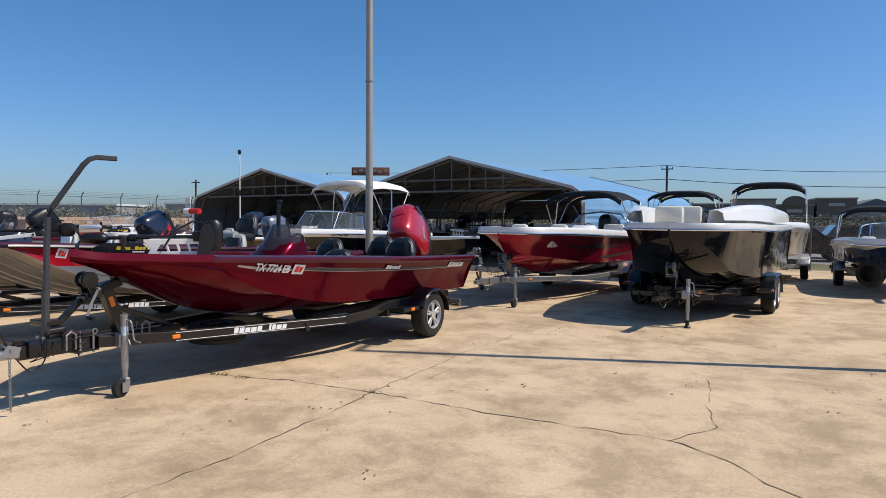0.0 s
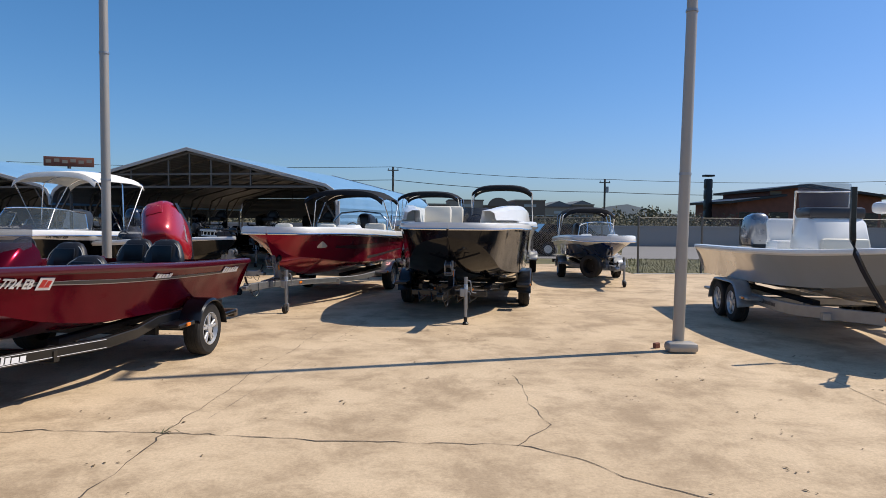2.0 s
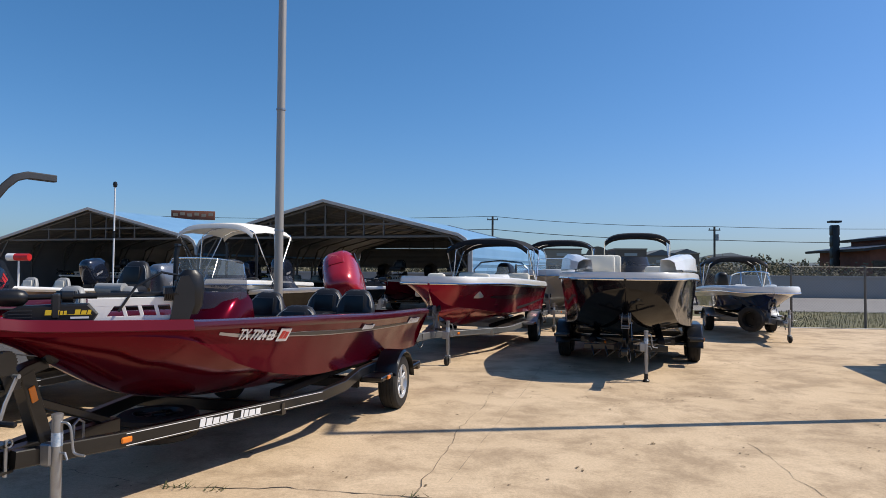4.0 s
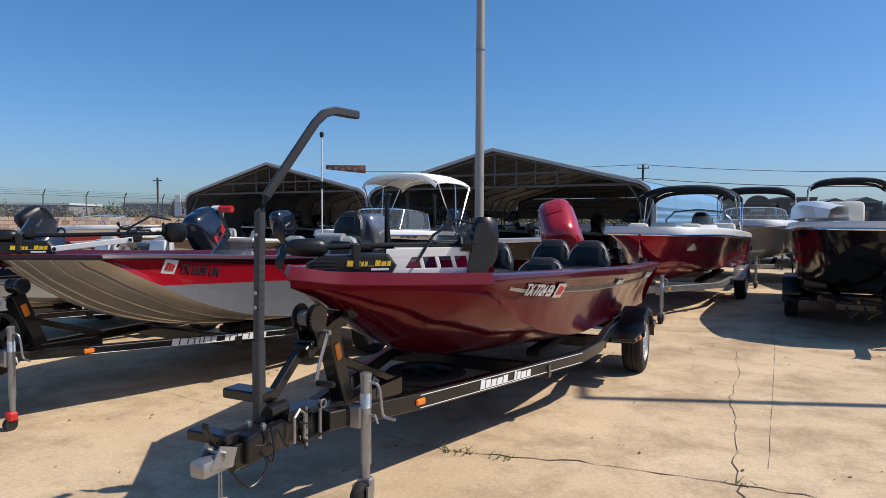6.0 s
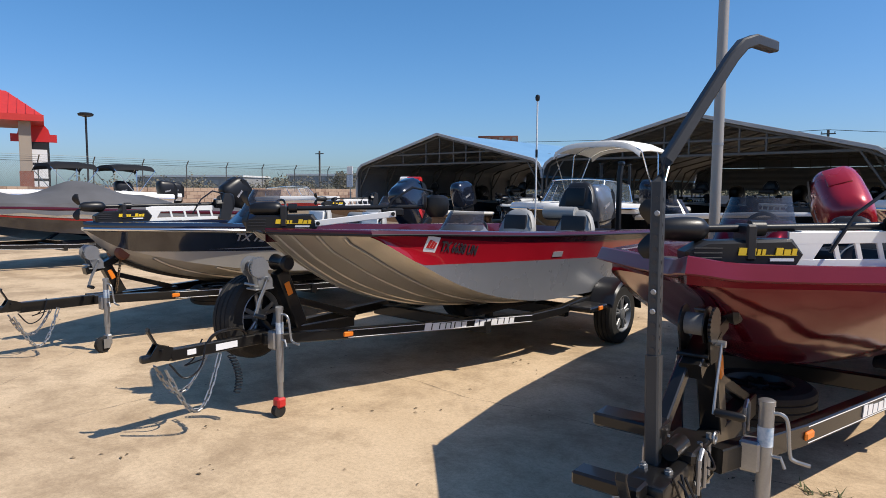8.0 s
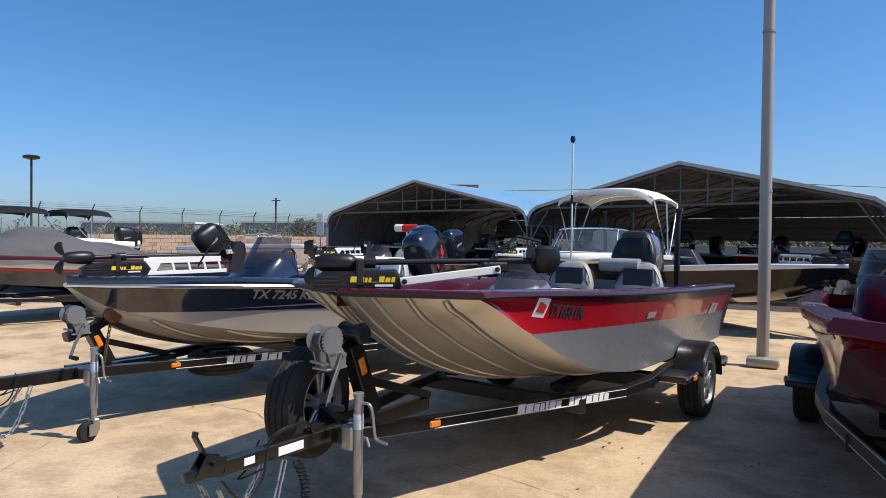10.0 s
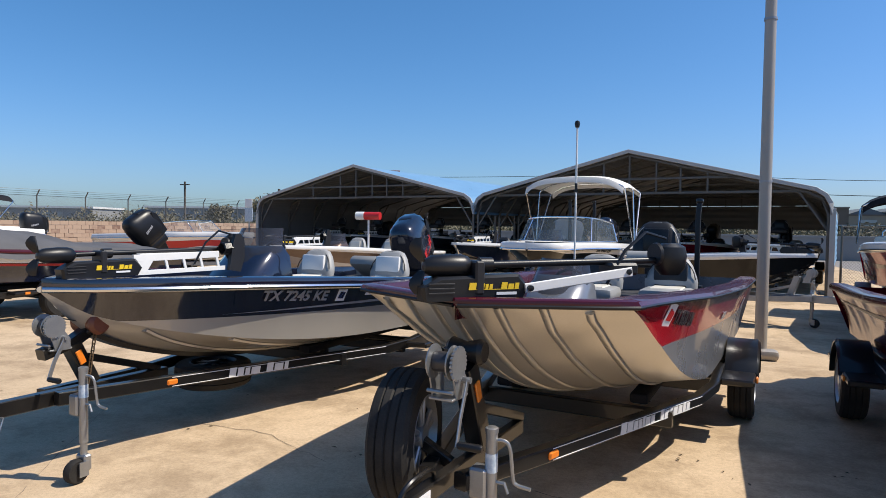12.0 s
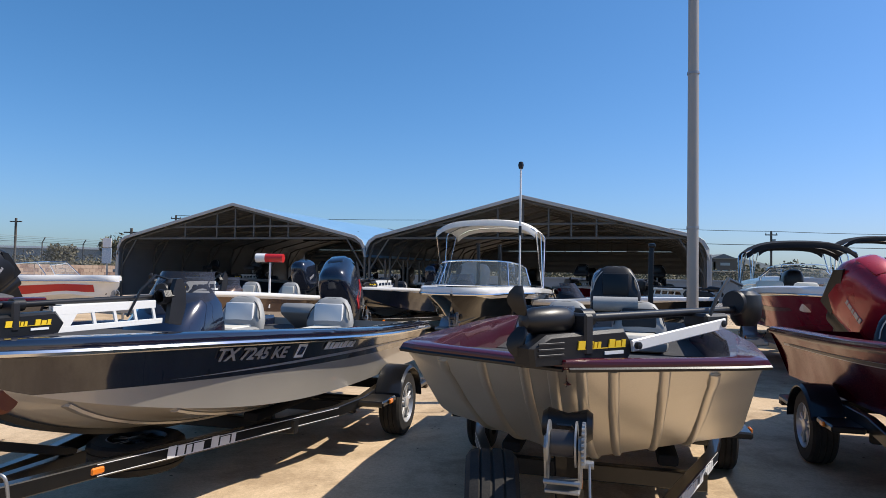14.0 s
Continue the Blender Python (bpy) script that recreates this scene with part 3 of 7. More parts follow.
def trailer(m, label, axle, half, frame_m=BLACKM, r=0.31, tandem=False, tongue_z=0.50, split_y=0.75, wide_y=3.0, rear_y=None, jack=(0.16, 0.82), jack_kind="wheel", post_y=1.15, post_lean=-0.3, spare=None, step=False, rim=ALLOY, rail_z=0.42, roller=(1.0, 0.95), fender_m=None, group="boat trailers", bunk_z=0.5, marker=(0.31, 1.38), rise=0.0, chain_on=False, winch_m=GALV, coupler_m=None, roller_m=PLASTIC, tongue_h=0.115, rail_h=0.10, jack_r=0.030, winch=None, stand=None, roller_k=1.0):
    t = thing("boat_trailer", m, label, "trailer", group)
    rear_y = rear_y or axle + 0.8
    fw = half - 0.27
    part("tongue", Shape().beam([(0, 0.12, tongue_z), (0, split_y + 0.9, tongue_z - 0.02)], tongue_h * 0.74, tongue_h), frame_m, t)
    for sg in (1, -1):
        rl = part("side_rail", Shape().beam([(sg * 0.08, split_y, tongue_z), (sg * (marker[0] - 0.035), marker[1], tongue_z - 0.03), (sg * (fw - 0.08), wide_y, rail_z), (sg * fw, wide_y + 0.4, rail_z + rise * 0.35), (sg * fw, wide_y + 0.8, rail_z + rise), (sg * fw, rear_y, rail_z + rise)], 0.07, rail_h), frame_m, t)
        part("pinstripe", Shape().beam([(sg * (marker[0] + 0.0015), marker[1], tongue_z - 0.03 + rail_h * 0.38), (sg * (fw - 0.08 + 0.036), wide_y, rail_z + rail_h * 0.38)], 0.003, 0.005, 0.001).beam([(sg * (marker[0] + 0.0015), marker[1], tongue_z - 0.03 - rail_h * 0.38), (sg * (fw - 0.08 + 0.036), wide_y, rail_z - rail_h * 0.38)], 0.003, 0.005, 0.001), DECAL_W if frame_m is BLACKM else GALV, rl)
        mk = part("marker_lamp", Shape().box((0, 0, 0), (0.02, 0.08, 0.040), 0.008), AMBER, t, "amber side marker", at=pose(sg * (marker[0] + 0.004), marker[1], tongue_z - 0.03, 0, 0, -sg * math.degrees(math.atan2(fw - 0.08 - marker[0], wide_y - marker[1]))))
        part("bunk", Shape().box((sg * fw * 0.55, axle - 0.3, bunk_z), (0.12, 3.0, 0.07), 0.02), CANVAS_B, t)
        for yy in (axle - 1.5, axle + 0.6):
            part("bunk_post", Shape().beam([(sg * fw * 0.55, yy, rail_z), (sg * fw * 0.55, yy, bunk_z)], 0.06, 0.06), frame_m, t)
    for yy in (wide_y - 0.5, axle - 0.7, axle + 0.55):
        part("cross_member", Shape().beam([(-fw + 0.02 if yy > wide_y else -fw * 0.8, yy, rail_z - 0.02), (fw - 0.02 if yy > wide_y else fw * 0.8, yy, rail_z - 0.02)], 0.07, 0.1), frame_m, t)
    ax = (axle - r * 1.08, axle + r * 1.08) if tandem else (axle,)
    for a in ax:
        part("axle", Shape().tube([(-half + 0.1, a, r), (half - 0.1, a, r)], 0.035), frame_m, t)
        for sg in (1, -1):
            wheel(t, sg * (half - 0.115), a, r, rim, 0.2, sg)
    for sg in (1, -1):
        lo, hi = ax[0] - r * 1.2, ax[-1] + r * 1.2
        prof = [(lo - 0.02, r * 1.0)] if tandem else []
        for i in range(13):
            u = i / 12
            if tandem:
                yy = lo + (hi - lo) * u
                zz = r * 2.17 - max(0, (0.22 - min(u, 1 - u)) / 0.22) ** 2 * r * 0.9
            else:
                an = math.pi * (0.13 + 0.83 * u)
                yy, zz = axle - r * 1.2 * math.cos(an), r + r * 1.2 * math.sin(an) * 0.98
            prof.append((yy, zz))
        if tandem:
            prof.append((hi + 0.02, r * 1.0))
        rows = [[(sg * (half - 0.235), y, z), (sg * half, y, z), (sg * (half + 0.02), y, z - 0.025), (sg * (half + 0.015), y, z - 0.035), (sg * (half - 0.235), y, z - 0.012)] for y, z in prof]
        part("fender", Shape().grid(rows, True), fender_m or frame_m, t)
        part("fender_step", Shape().box((sg * (half - 0.12), lo - 0.22, rail_z + 0.03), (0.24, 0.36, 0.05), 0.012), frame_m, t)
        part("fender_step", Shape().box((sg * (half - 0.12), hi + 0.18, rail_z), (0.24, 0.34, 0.05), 0.012), frame_m, t)
        rl_ = part("rear_lamp", Shape().box((sg * (half - 0.12), rear_y - 0.04, rail_z - 0.03), (0.2, 0.09, 0.10), 0.012), LAMPBOX, t)
        part("lens", Shape().box((sg * (half - 0.12), rear_y + 0.008, rail_z - 0.03), (0.18, 0.012, 0.08), 0.004), DECAL_R, rl_, "red lamp lens")
        part("fender_marker", Shape().box((sg * (half + 0.01), lo - 0.22, rail_z + 0.035), (0.02, 0.08, 0.04), 0.006), AMBER, t, "amber side marker")
    c = Shape().box((0, 0.09, tongue_z), (tongue_h * 0.66, 0.16, tongue_h * 0.62), 0.008).box((0, -0.015, tongue_z + 0.002), (tongue_h * 0.74, 0.10, tongue_h * 0.62), 0.014)
    for sg in (1, -1):
        c.poly([(-0.03, tongue_z), (0.10, tongue_z - 0.03), (0.13, tongue_z + 0.05), (0.03, tongue_z + 0.085)], 0.008, Matrix.Translation((sg * tongue_h * 0.36, 0, 0)) @ Euler((0, 0, math.pi / 2)).to_matrix().to_4x4())
    c.tube([(-0.06, 0.05, tongue_z + 0.045), (0.06, 0.05, tongue_z + 0.045)], 0.012, 8)
    cp = part("coupler", c, coupler_m or (GALV if frame_m is GALV else BLACKM), t)
    part("latch", Shape().beam([(0, 0.09, tongue_z + 0.05), (0, 0.03, tongue_z + 0.085), (0, -0.015, tongue_z + 0.17), (0, -0.01, tongue_z + 0.19)], 0.035, 0.012, 0.003), PLASTIC, cp)
    part("wiring", Shape().tube(bend([(0.05, 0.34, tongue_z + 0.05), (0.075, 0.28, tongue_z - 0.10), (0.06, 0.18, tongue_z - 0.15), (0.03, 0.10, tongue_z - 0.05)]), 0.006, 6).tube(bend([(-0.05, 0.37, tongue_z + 0.05), (-0.08, 0.32, tongue_z - 0.08), (-0.04, 0.24, tongue_z - 0.10), (0.03, 0.34, tongue_z - 0.06)]), 0.005, 6), PLASTIC, t)
    jx, jy = jack
    tube = part("jack_tube", Shape().tube([(jx, jy, 0.24), (jx, jy, tongue_z + 0.22)], jack_r, 16).tube([(jx, jy, 0.10), (jx, jy, 0.26)], jack_r * 0.8, 14), GALV, t, "galvanised jack tube")
    part("jack_bracket", Shape().box((jx - 0.05 * (1 if jx > 0 else -1), jy, tongue_z), (0.08, 0.08, 0.13), 0.01), GALV, t)
    part("jack_label", Shape().lathe([(tongue_z + 0.05, jack_r + 0.0012), (tongue_z + 0.13, jack_r + 0.0012)], (jx, jy, 0), "z", 16, False), STICKER, tube, "worn blue and white sticker")
    part("jack_pin", Shape().tube([(jx - 0.06, jy, tongue_z + 0.01), (jx + 0.06, jy, tongue_z + 0.01), (jx + 0.075, jy, tongue_z - 0.03)], 0.007, 8), GALV, tube)
    part("jack_cap", Shape().lathe([(tongue_z + 0.215, jack_r + 0.003), (tongue_z + 0.235, jack_r + 0.003), (tongue_z + 0.24, jack_r * 0.8)], (jx, jy, 0), "z", 16), GALV, tube)
    part("jack_handle", Shape().tube(bend([(jx, jy, tongue_z + 0.18), (jx + 0.05, jy + 0.01, tongue_z + 0.185), (jx + 0.075, jy + 0.02, tongue_z + 0.15), (jx + 0.085, jy + 0.03, tongue_z + 0.03), (jx + 0.10, jy + 0.035, tongue_z + 0.0), (jx + 0.16, jy + 0.04, tongue_z - 0.01)], 4), 0.008, 8), GALV, tube)
    if jack_kind == "wheel":
        part("jack_fork", Shape().box((jx, jy, 0.12), (0.09, 0.05, 0.10), 0.01).box((jx + 0.045, jy - 0.03, 0.09), (0.01, 0.06, 0.09)).box((jx - 0.045, jy - 0.03, 0.09), (0.01, 0.06, 0.09)), GALV, tube)
        part("jack_wheel", Shape().lathe([(-0.03, 0.03), (-0.03, 0.066), (-0.015, 0.075), (0.015, 0.075), (0.03, 0.066), (0.03, 0.03)], (jx, jy - 0.05, 0.075), "x", 20), RUBBER, tube)
    elif jack_kind == "foot":
        part("jack_foot", Shape().lathe([(0.0, 0.045), (0.02, 0.05), (0.04, 0.03), (0.12, 0.026)], (jx, jy, 0), "z", 14), PLASTIC, tube)
    else:
        part("jack_caster", Shape().lathe([(-0.022, 0.02), (-0.022, 0.045), (0.022, 0.045), (0.022, 0.02)], (jx, jy - 0.02, 0.045), "x", 16), RUBBER, tube)
        part("jack_fork", Shape().box((jx, jy - 0.01, 0.10), (0.07, 0.07, 0.07), 0.012), DECAL_R, tube)
    # winch stand, winch and bow roller
    py, ry, rz = post_y, roller[0], roller[1]
    wy, wz = winch or (ry - 0.23, rz - 0.04)
    ty, tz = stand or (ry - 0.02, rz - 0.06)
    part("winch_post", Shape().beam([(0, py, tongue_z + 0.04), (0, ty, tz)], 0.09, 0.10), frame_m, t)
    if stand:
        part("winch_arm", Shape().beam([(0, wy - 0.05, wz - 0.15), (0, ty, tz + 0.01), (0, ry - 0.01, rz - 0.05)], 0.085, 0.07), frame_m, t)
    part("post_brace", Shape().beam([(0, py + 0.55, tongue_z + 0.03), (0, py - 0.05 + (ry - py) * 0.5, (tongue_z + rz) / 2)], 0.05, 0.05), frame_m, t)
    part("bow_roller", Shape().lathe([(u * roller_k, v * roller_k) for u, v in ((-0.09, 0.045), (-0.07, 0.06), (0, 0.042), (0.07, 0.06), (0.09, 0.045))], (0, ry, rz), "x", 18), roller_m, t)
    plate_ = [(wy - 0.035, wz + 0.02), (wy - 0.02, wz + 0.055), (wy + 0.03, wz + 0.05), (wy + 0.11, wz - 0.06), (wy + 0.11, wz - 0.13), (wy + 0.01, wz - 0.13)]
    turn = Euler((0, 0, math.pi / 2)).to_matrix().to_4x4()
    ws_ = Shape()
    for sg in (1, -1):
        ws_.poly(plate_, 0.008, Matrix.Translation((sg * 0.056, 0, 0)) @ turn)
    ws_.box((0, wy + 0.05, wz - 0.125), (0.115, 0.15, 0.012), 0.003).tube([(-0.06, wy - 0.03, wz - 0.09), (0.06, wy - 0.03, wz - 0.09)], 0.009, 8)
    w = part("winch", ws_, winch_m, t, "hand winch with a strap spool", smooth=20)
    part("spool", Shape().lathe([(-0.048, 0.074), (-0.042, 0.074), (-0.038, 0.03), (0.038, 0.03), (0.042, 0.074), (0.048, 0.074)], (0, wy, wz + 0.03), "x", 24), winch_m, w)
    part("strap", Shape().lathe([(-0.037, 0.044), (0.037, 0.044)], (0, wy, wz + 0.03), "x", 20).beam([(0, wy + 0.05, wz + 0.08), (0, ry + 0.02, rz - 0.02)], 0.05, 0.006, 0.001), WEBBING if winch_m is BLACKM else DECAL_K, w)
    gr = Shape().poly([(wy + r_ * math.cos(i * math.pi / 36), wz + 0.03 + r_ * math.sin(i * math.pi / 36)) for i in range(72) for r_ in ((0.074, 0.074, 0.066)[i % 3],)], 0.010, Matrix.Translation((0.069, 0, 0)) @ turn)
    part("gear", gr, winch_m, w, smooth=0)
    ck = part("crank", Shape().beam([(0.085, wy + 0.06, wz - 0.05), (0.092, wy - 0.02, wz - 0.19), (0.095, wy - 0.06, wz - 0.30)], 0.008, 0.026, 0.002).tube([(0.05, wy + 0.06, wz - 0.05), (0.10, wy + 0.06, wz - 0.05)], 0.014, 10), GALV, w)
    part("grip", Shape().lathe([(0.10, 0.010), (0.105, 0.016), (0.20, 0.018), (0.21, 0.012)], (0, wy - 0.06, wz - 0.29), "x", 12), PLASTIC, ck)
    part("post_lamp", Shape().box((0.047, py + (ty - py) * 0.72, tongue_z + (tz - tongue_z) * 0.72), (0.012, 0.045, 0.10), 0.004, Euler((math.atan2(py - ty, tz - tongue_z), 0, 0)).to_matrix().to_4x4()), AMBER, t, "amber reflector")
    if spare == "front":
        sp = wheel(t, 0, 0, r, GALV, 0.19, 1)
        sp.matrix_basis = pose(-0.27, 0.90, r + 0.32, 0, 0, 12)
        part("spare_bracket", Shape().beam([(-0.05, 0.92, tongue_z), (-0.22, 0.90, r + 0.32)], 0.05, 0.05), frame_m, t)
        sp.name = "spare_tyre"
    elif spare == "flat":
        sp = wheel(t, 0, 0, r, PLASTIC, 0.19, 1)
        sp.matrix_basis = pose(-0.06, split_y + 1.45, rail_z - 0.06, 0, -90, 0)
        sp.name = "spare_tyre"
    if not chain_on:
        return t
    for sg in (1, -1):
        chain = Shape()
        pts = [Vector((sg * (0.07 + 0.03 * math.sin(u * 3.14)), 0.42 - 0.36 * u, tongue_z - 0.05 - (0.30 if sg > 0 else 0.22) * math.sin(math.pi * u) - 0.03 * u)) for u in [i / 16 for i in range(17)]]
        for i, (a, b) in enumerate(zip(pts, pts[1:])):
            d = (b - a)
            s = Vector((1, 0, 0)) if i % 2 else Vector((0, 0.7, 0.7))
            s = (s - d * s.dot(d) / d.length_squared).normalized() * 0.011
            chain.tube([a - d * 0.2 + s, b + d * 0.2 + s, b + d * 0.2 - s, a - d * 0.2 - s, a - d * 0.2 + s], 0.0042, 5)
        part("safety_chain", chain, GALV, t)
    return t


def chain(pts, name, material, parent, label="", w=0.010):
    """Oval links along points."""
    sh = Shape()
    for i, (a, b) in enumerate(zip(pts, pts[1:])):
        a, b = Vector(a), Vector(b)
        d = b - a
        v = Vector((1, 0, 0)) if i % 2 else Vector((0, 1, 0.3))
        v = (v - d * v.dot(d) / d.length_squared).normalized() * w
        sh.tube([a - d * 0.2 + v, b + d * 0.2 + v, b + d * 0.2 - v, a - d * 0.2 - v, a - d * 0.2 + v], w * 0.36, 5)
    return part(name, sh, material, parent, label)


def seat(m, material=DARKVINYL, name="fishing_chair", label="black vinyl boat seat with a rounded back", panel=None, tall=0.42):
    ob = thing(name, m, label, "seat")
    part("cushion", Shape().box((0, 0, 0.07), (0.46, 0.44, 0.13), 0.05), material, ob)
    rows = []
    for z, w, d, dy in ((0.10, 0.235, 0.06, 0.20), (0.18, 0.24, 0.08, 0.21), (tall * 0.55, 0.225, 0.075, 0.235), (tall * 0.8, 0.185, 0.065, 0.26), (tall * 0.94, 0.14, 0.05, 0.28), (tall, 0.08, 0.025, 0.285)):
        rows.append([(w * math.copysign(abs(math.cos(t)) ** 0.5, math.cos(t)), dy + d * math.copysign(abs(math.sin(t)) ** 0.7, math.sin(t)), z) for t in [2 * math.pi * j / 20 for j in range(20)]])
    part("backrest", Shape().caps(rows), material, ob, smooth=50)
    rim = [((0.225 - 0.05 * math.sin(a)) * math.cos(a), 0.155 + 0.10 * max(0, math.sin(a)), 0.16 + (tall - 0.17) * math.sin(a) ** 0.6) for a in [math.pi * (0.02 + 0.96 * i / 14) for i in range(15)]]
    part("piping", Shape().tube(rim, 0.006, 6), GREYVINYL if material is DARKVINYL else DARKVINYL, ob)
    part("cushion_insert", Shape().box((0, -0.02, 0.135), (0.28, 0.30, 0.02), 0.009), PLASTIC if material is DARKVINYL else CREAM, ob)
    if not panel:
        part("insert", Shape().box((0, 0.155, tall * 0.6), (0.25, 0.03, tall * 0.48), 0.014, Euler((-0.12, 0, 0)).to_matrix().to_4x4()), PLASTIC if material is DARKVINYL else CREAM, ob)
    if panel:
        part("insert", Shape().box((0, 0.165, tall * 0.55), (0.30, 0.04, tall * 0.62), 0.016, Euler((-0.12, 0, 0)).to_matrix().to_4x4()), panel, ob, "contrasting panel")
    return ob


def console(m, material, label, w=0.62, shield=TINT, tall=1.0):
    """A helm console with its windscreen and wheel; the driver sits sternwards."""
    ob = thing("helm_console", m @ Matrix.Diagonal((1, 1, tall, 1)), label, "console")
    rows = []
    for z, ww, y0, y1 in ((0.0, w / 2, -0.45, 0.22), (0.25, w / 2 * 0.97, -0.38, 0.22), (0.42, w / 2 * 0.9, -0.16, 0.20), (0.50, w / 2 * 0.75, 0.0, 0.16)):
        rows.append([((x * ww), y0 + (y1 - y0) * v, z) for x, v in ((-0.6, 0), (0.6, 0), (0.9, 0.18), (1, 0.5), (1, 1), (-1, 1), (-1, 0.5), (-0.9, 0.18))])
    part("body", Shape().caps(rows), material, ob, smooth=45)
    rows = []
    for j in range(13):
        a = math.pi * (0.05 + 0.9 * j / 12)
        x, y = w * 0.46 * math.cos(a), 0.16 - 0.42 * math.sin(a)
        rows.append([(x, y, 0.36 + 0.12 * (1 - math.sin(a))), (x * 0.8, y * 0.6 + 0.12, 0.66)])
    sc = part("windscreen", Shape().grid(rows), shield, ob, "curved tinted windscreen")
    sc.visible_shadow = False
    st = Shape()
    ring = [(0.15 * math.cos(2 * math.pi * i / 20), 0.30 + 0.06 * math.sin(2 * math.pi * i / 20), 0.40 + 0.14 * math.sin(2 * math.pi * i / 20)) for i in range(21)]
    st.tube(ring, 0.014, 8)
    for i in (1, 8, 15):
        st.tube([ring[i], (0, 0.28, 0.40)], 0.009, 6)
    part("steering_wheel", st, PLASTIC, ob)
    return ob


def trolling_motor(m, label, white_plate=True, plate=(0.28, 0.72), head=0.80, head_h=1.0, pod_y=-0.20):
    """A bow trolling motor folded flat on its mount; y runs from pod to head."""
    ob = thing("trolling_motor", m, label, "trolling motor")
    rows = []
    for x in (0.0, 0.012, 0.095, 0.11):
        e = 0.012 if x in (0.0, 0.11) else 0
        rows.append([(x, y, z) for y, z in ((-0.20 + e, 0.0), (plate[0] - 0.02 - e, 0.0), (plate[0] + 0.01 - e, 0.05), (plate[0] - 0.04 - e, 0.115 - e), (-0.13 + e, 0.105 - e), (-0.21 + e, 0.06))])
    mt = part("mount", Shape().caps(rows), PLASTIC, ob)
    for k in range(3):
        part("groove", Shape().box((0.112, -0.12, 0.035 + 0.02 * k), (0.006, 0.12, 0.007), 0.001), DARKVINYL, mt)
    s = strokes(8, 0.25, 0.034, 0.2, random.Random(2), 0.005, Matrix.Translation((0.113, 0.13, 0.062)) @ Euler((0, 0, math.pi / 2)).to_matrix().to_4x4())
    part("decal", s, YELLOW, mt, "yellow lettering strip", smooth=0)
    part("decal", Shape().box((0.113, 0.19, 0.03), (0.005, 0.10, 0.012)), DECAL_W, mt, "white lettering strip", smooth=0)
    l0, l1 = plate
    if white_plate:
        s = Shape()
        # solid side plate with slots: top and bottom strips joined by narrow leaning webs
        s.beam([(0.085, l0 - 0.05, 0.116), (0.085, l1 + 0.01, 0.126)], 0.012, 0.050, 0.002).beam([(0.085, l0 - 0.03, 0.012), (0.085, l1 + 0.07, 0.016)], 0.012, 0.034, 0.002)
        s.poly([(l0 - 0.04, 0.02), (l0 + 0.05, 0.02), (l0 + 0.10, 0.10), (l0 - 0.04, 0.10)], 0.011, Matrix.Translation((0.085, 0, 0)) @ Euler((0, 0, math.pi / 2)).to_matrix().to_4x4())
        for i in range(1, 5):
            yy = l0 + 0.06 + i * (l1 - l0 - 0.06) / 4
            s.beam([(0.085, yy + 0.012, 0.02), (0.085, yy - 0.012, 0.11)], 0.011, 0.022, 0.002)
        s.beam([(0.0, l0, 0.13), (0.0, l1, 0.135)], 0.02, 0.025, 0.003).box((0.043, (l0 + l1) / 2, 0.144), (0.092, l1 - l0, 0.008), 0.002)
        part("deck_plate", s, WHITE, ob, "white slotted deck plate")
    else:
        part("deck_plate", Shape().beam([(0.12, l0 - 0.02, 0.05), (0.13, l1, 0.12)], 0.012, 0.045, 0.004), WHITE, ob, "white lift arm")
        for yy, zz in ((l0, 0.052), (l1 - 0.02, 0.119)):
            part("pivot", Shape().lathe([(0.118, 0.014), (0.142, 0.014), (0.144, 0.0)], (0, yy, zz), "x", 12), PLASTIC, ob)
        part("arm_block", Shape().box((0.05, l1 - 0.02, 0.13), (0.12, 0.16, 0.06), 0.012), PLASTIC, ob)
    part("shaft", Shape().tube([(0.03, pod_y - 0.03, 0.15), (0.03, head, 0.17)], 0.017, 12), PLASTIC, ob)
    pod = part("motor_pod", Shape().lathe([(-0.125, 0.0), (-0.118, 0.03), (-0.085, 0.046), (0.0, 0.053), (0.06, 0.052), (0.09, 0.043), (0.11, 0.02)], (0.03, pod_y, 0.15), "y", 18), PLASTIC, ob)
    pr = Shape()
    for i in range(2):
        rows = []
        for u in range(6):
            r = 0.02 + 0.021 * u
            tw = 0.5 + 0.12 * u
            w = 0.03 * math.sin(0.5 + u * 0.45)
            rows.append([(0.03 + (w * math.cos(tw)) * k, pod_y - 0.12 - 0.03 * math.sin(u * 0.5) + w * math.sin(tw) * k, 0.15 + (r if i else -r)) for k in (-1, 0, 1)])
        back = [[(x, y - 0.008, z) for x, y, z in r] for r in rows]
        pr.caps([a + b[::-1] for a, b in zip(rows, back)])
    part("propeller", pr, PLASTIC, pod)
    rows = []
    for z, w, d in ((0.03, 0.035, 0.05), (0.09, 0.055, 0.08), (0.20, 0.06, 0.09), (0.29, 0.055, 0.08), (0.325, 0.03, 0.045)):
        rows.append([(0.03 + w * math.cos(t), head + 0.03 + d * (1.15 - 0.15 * head_h) * math.sin(t), 0.17 + (z - 0.17) * head_h) for t in [2 * math.pi * j / 16 for j in range(16)]])
    hd = part("control_head", Shape().caps(rows), PLASTIC, ob)
    part("dial", Shape().lathe([(-0.10, 0.055), (-0.085, 0.06), (-0.075, 0.04)], (0.03, head + 0.03, 0.20), "y", 16), DARKVINYL, hd)
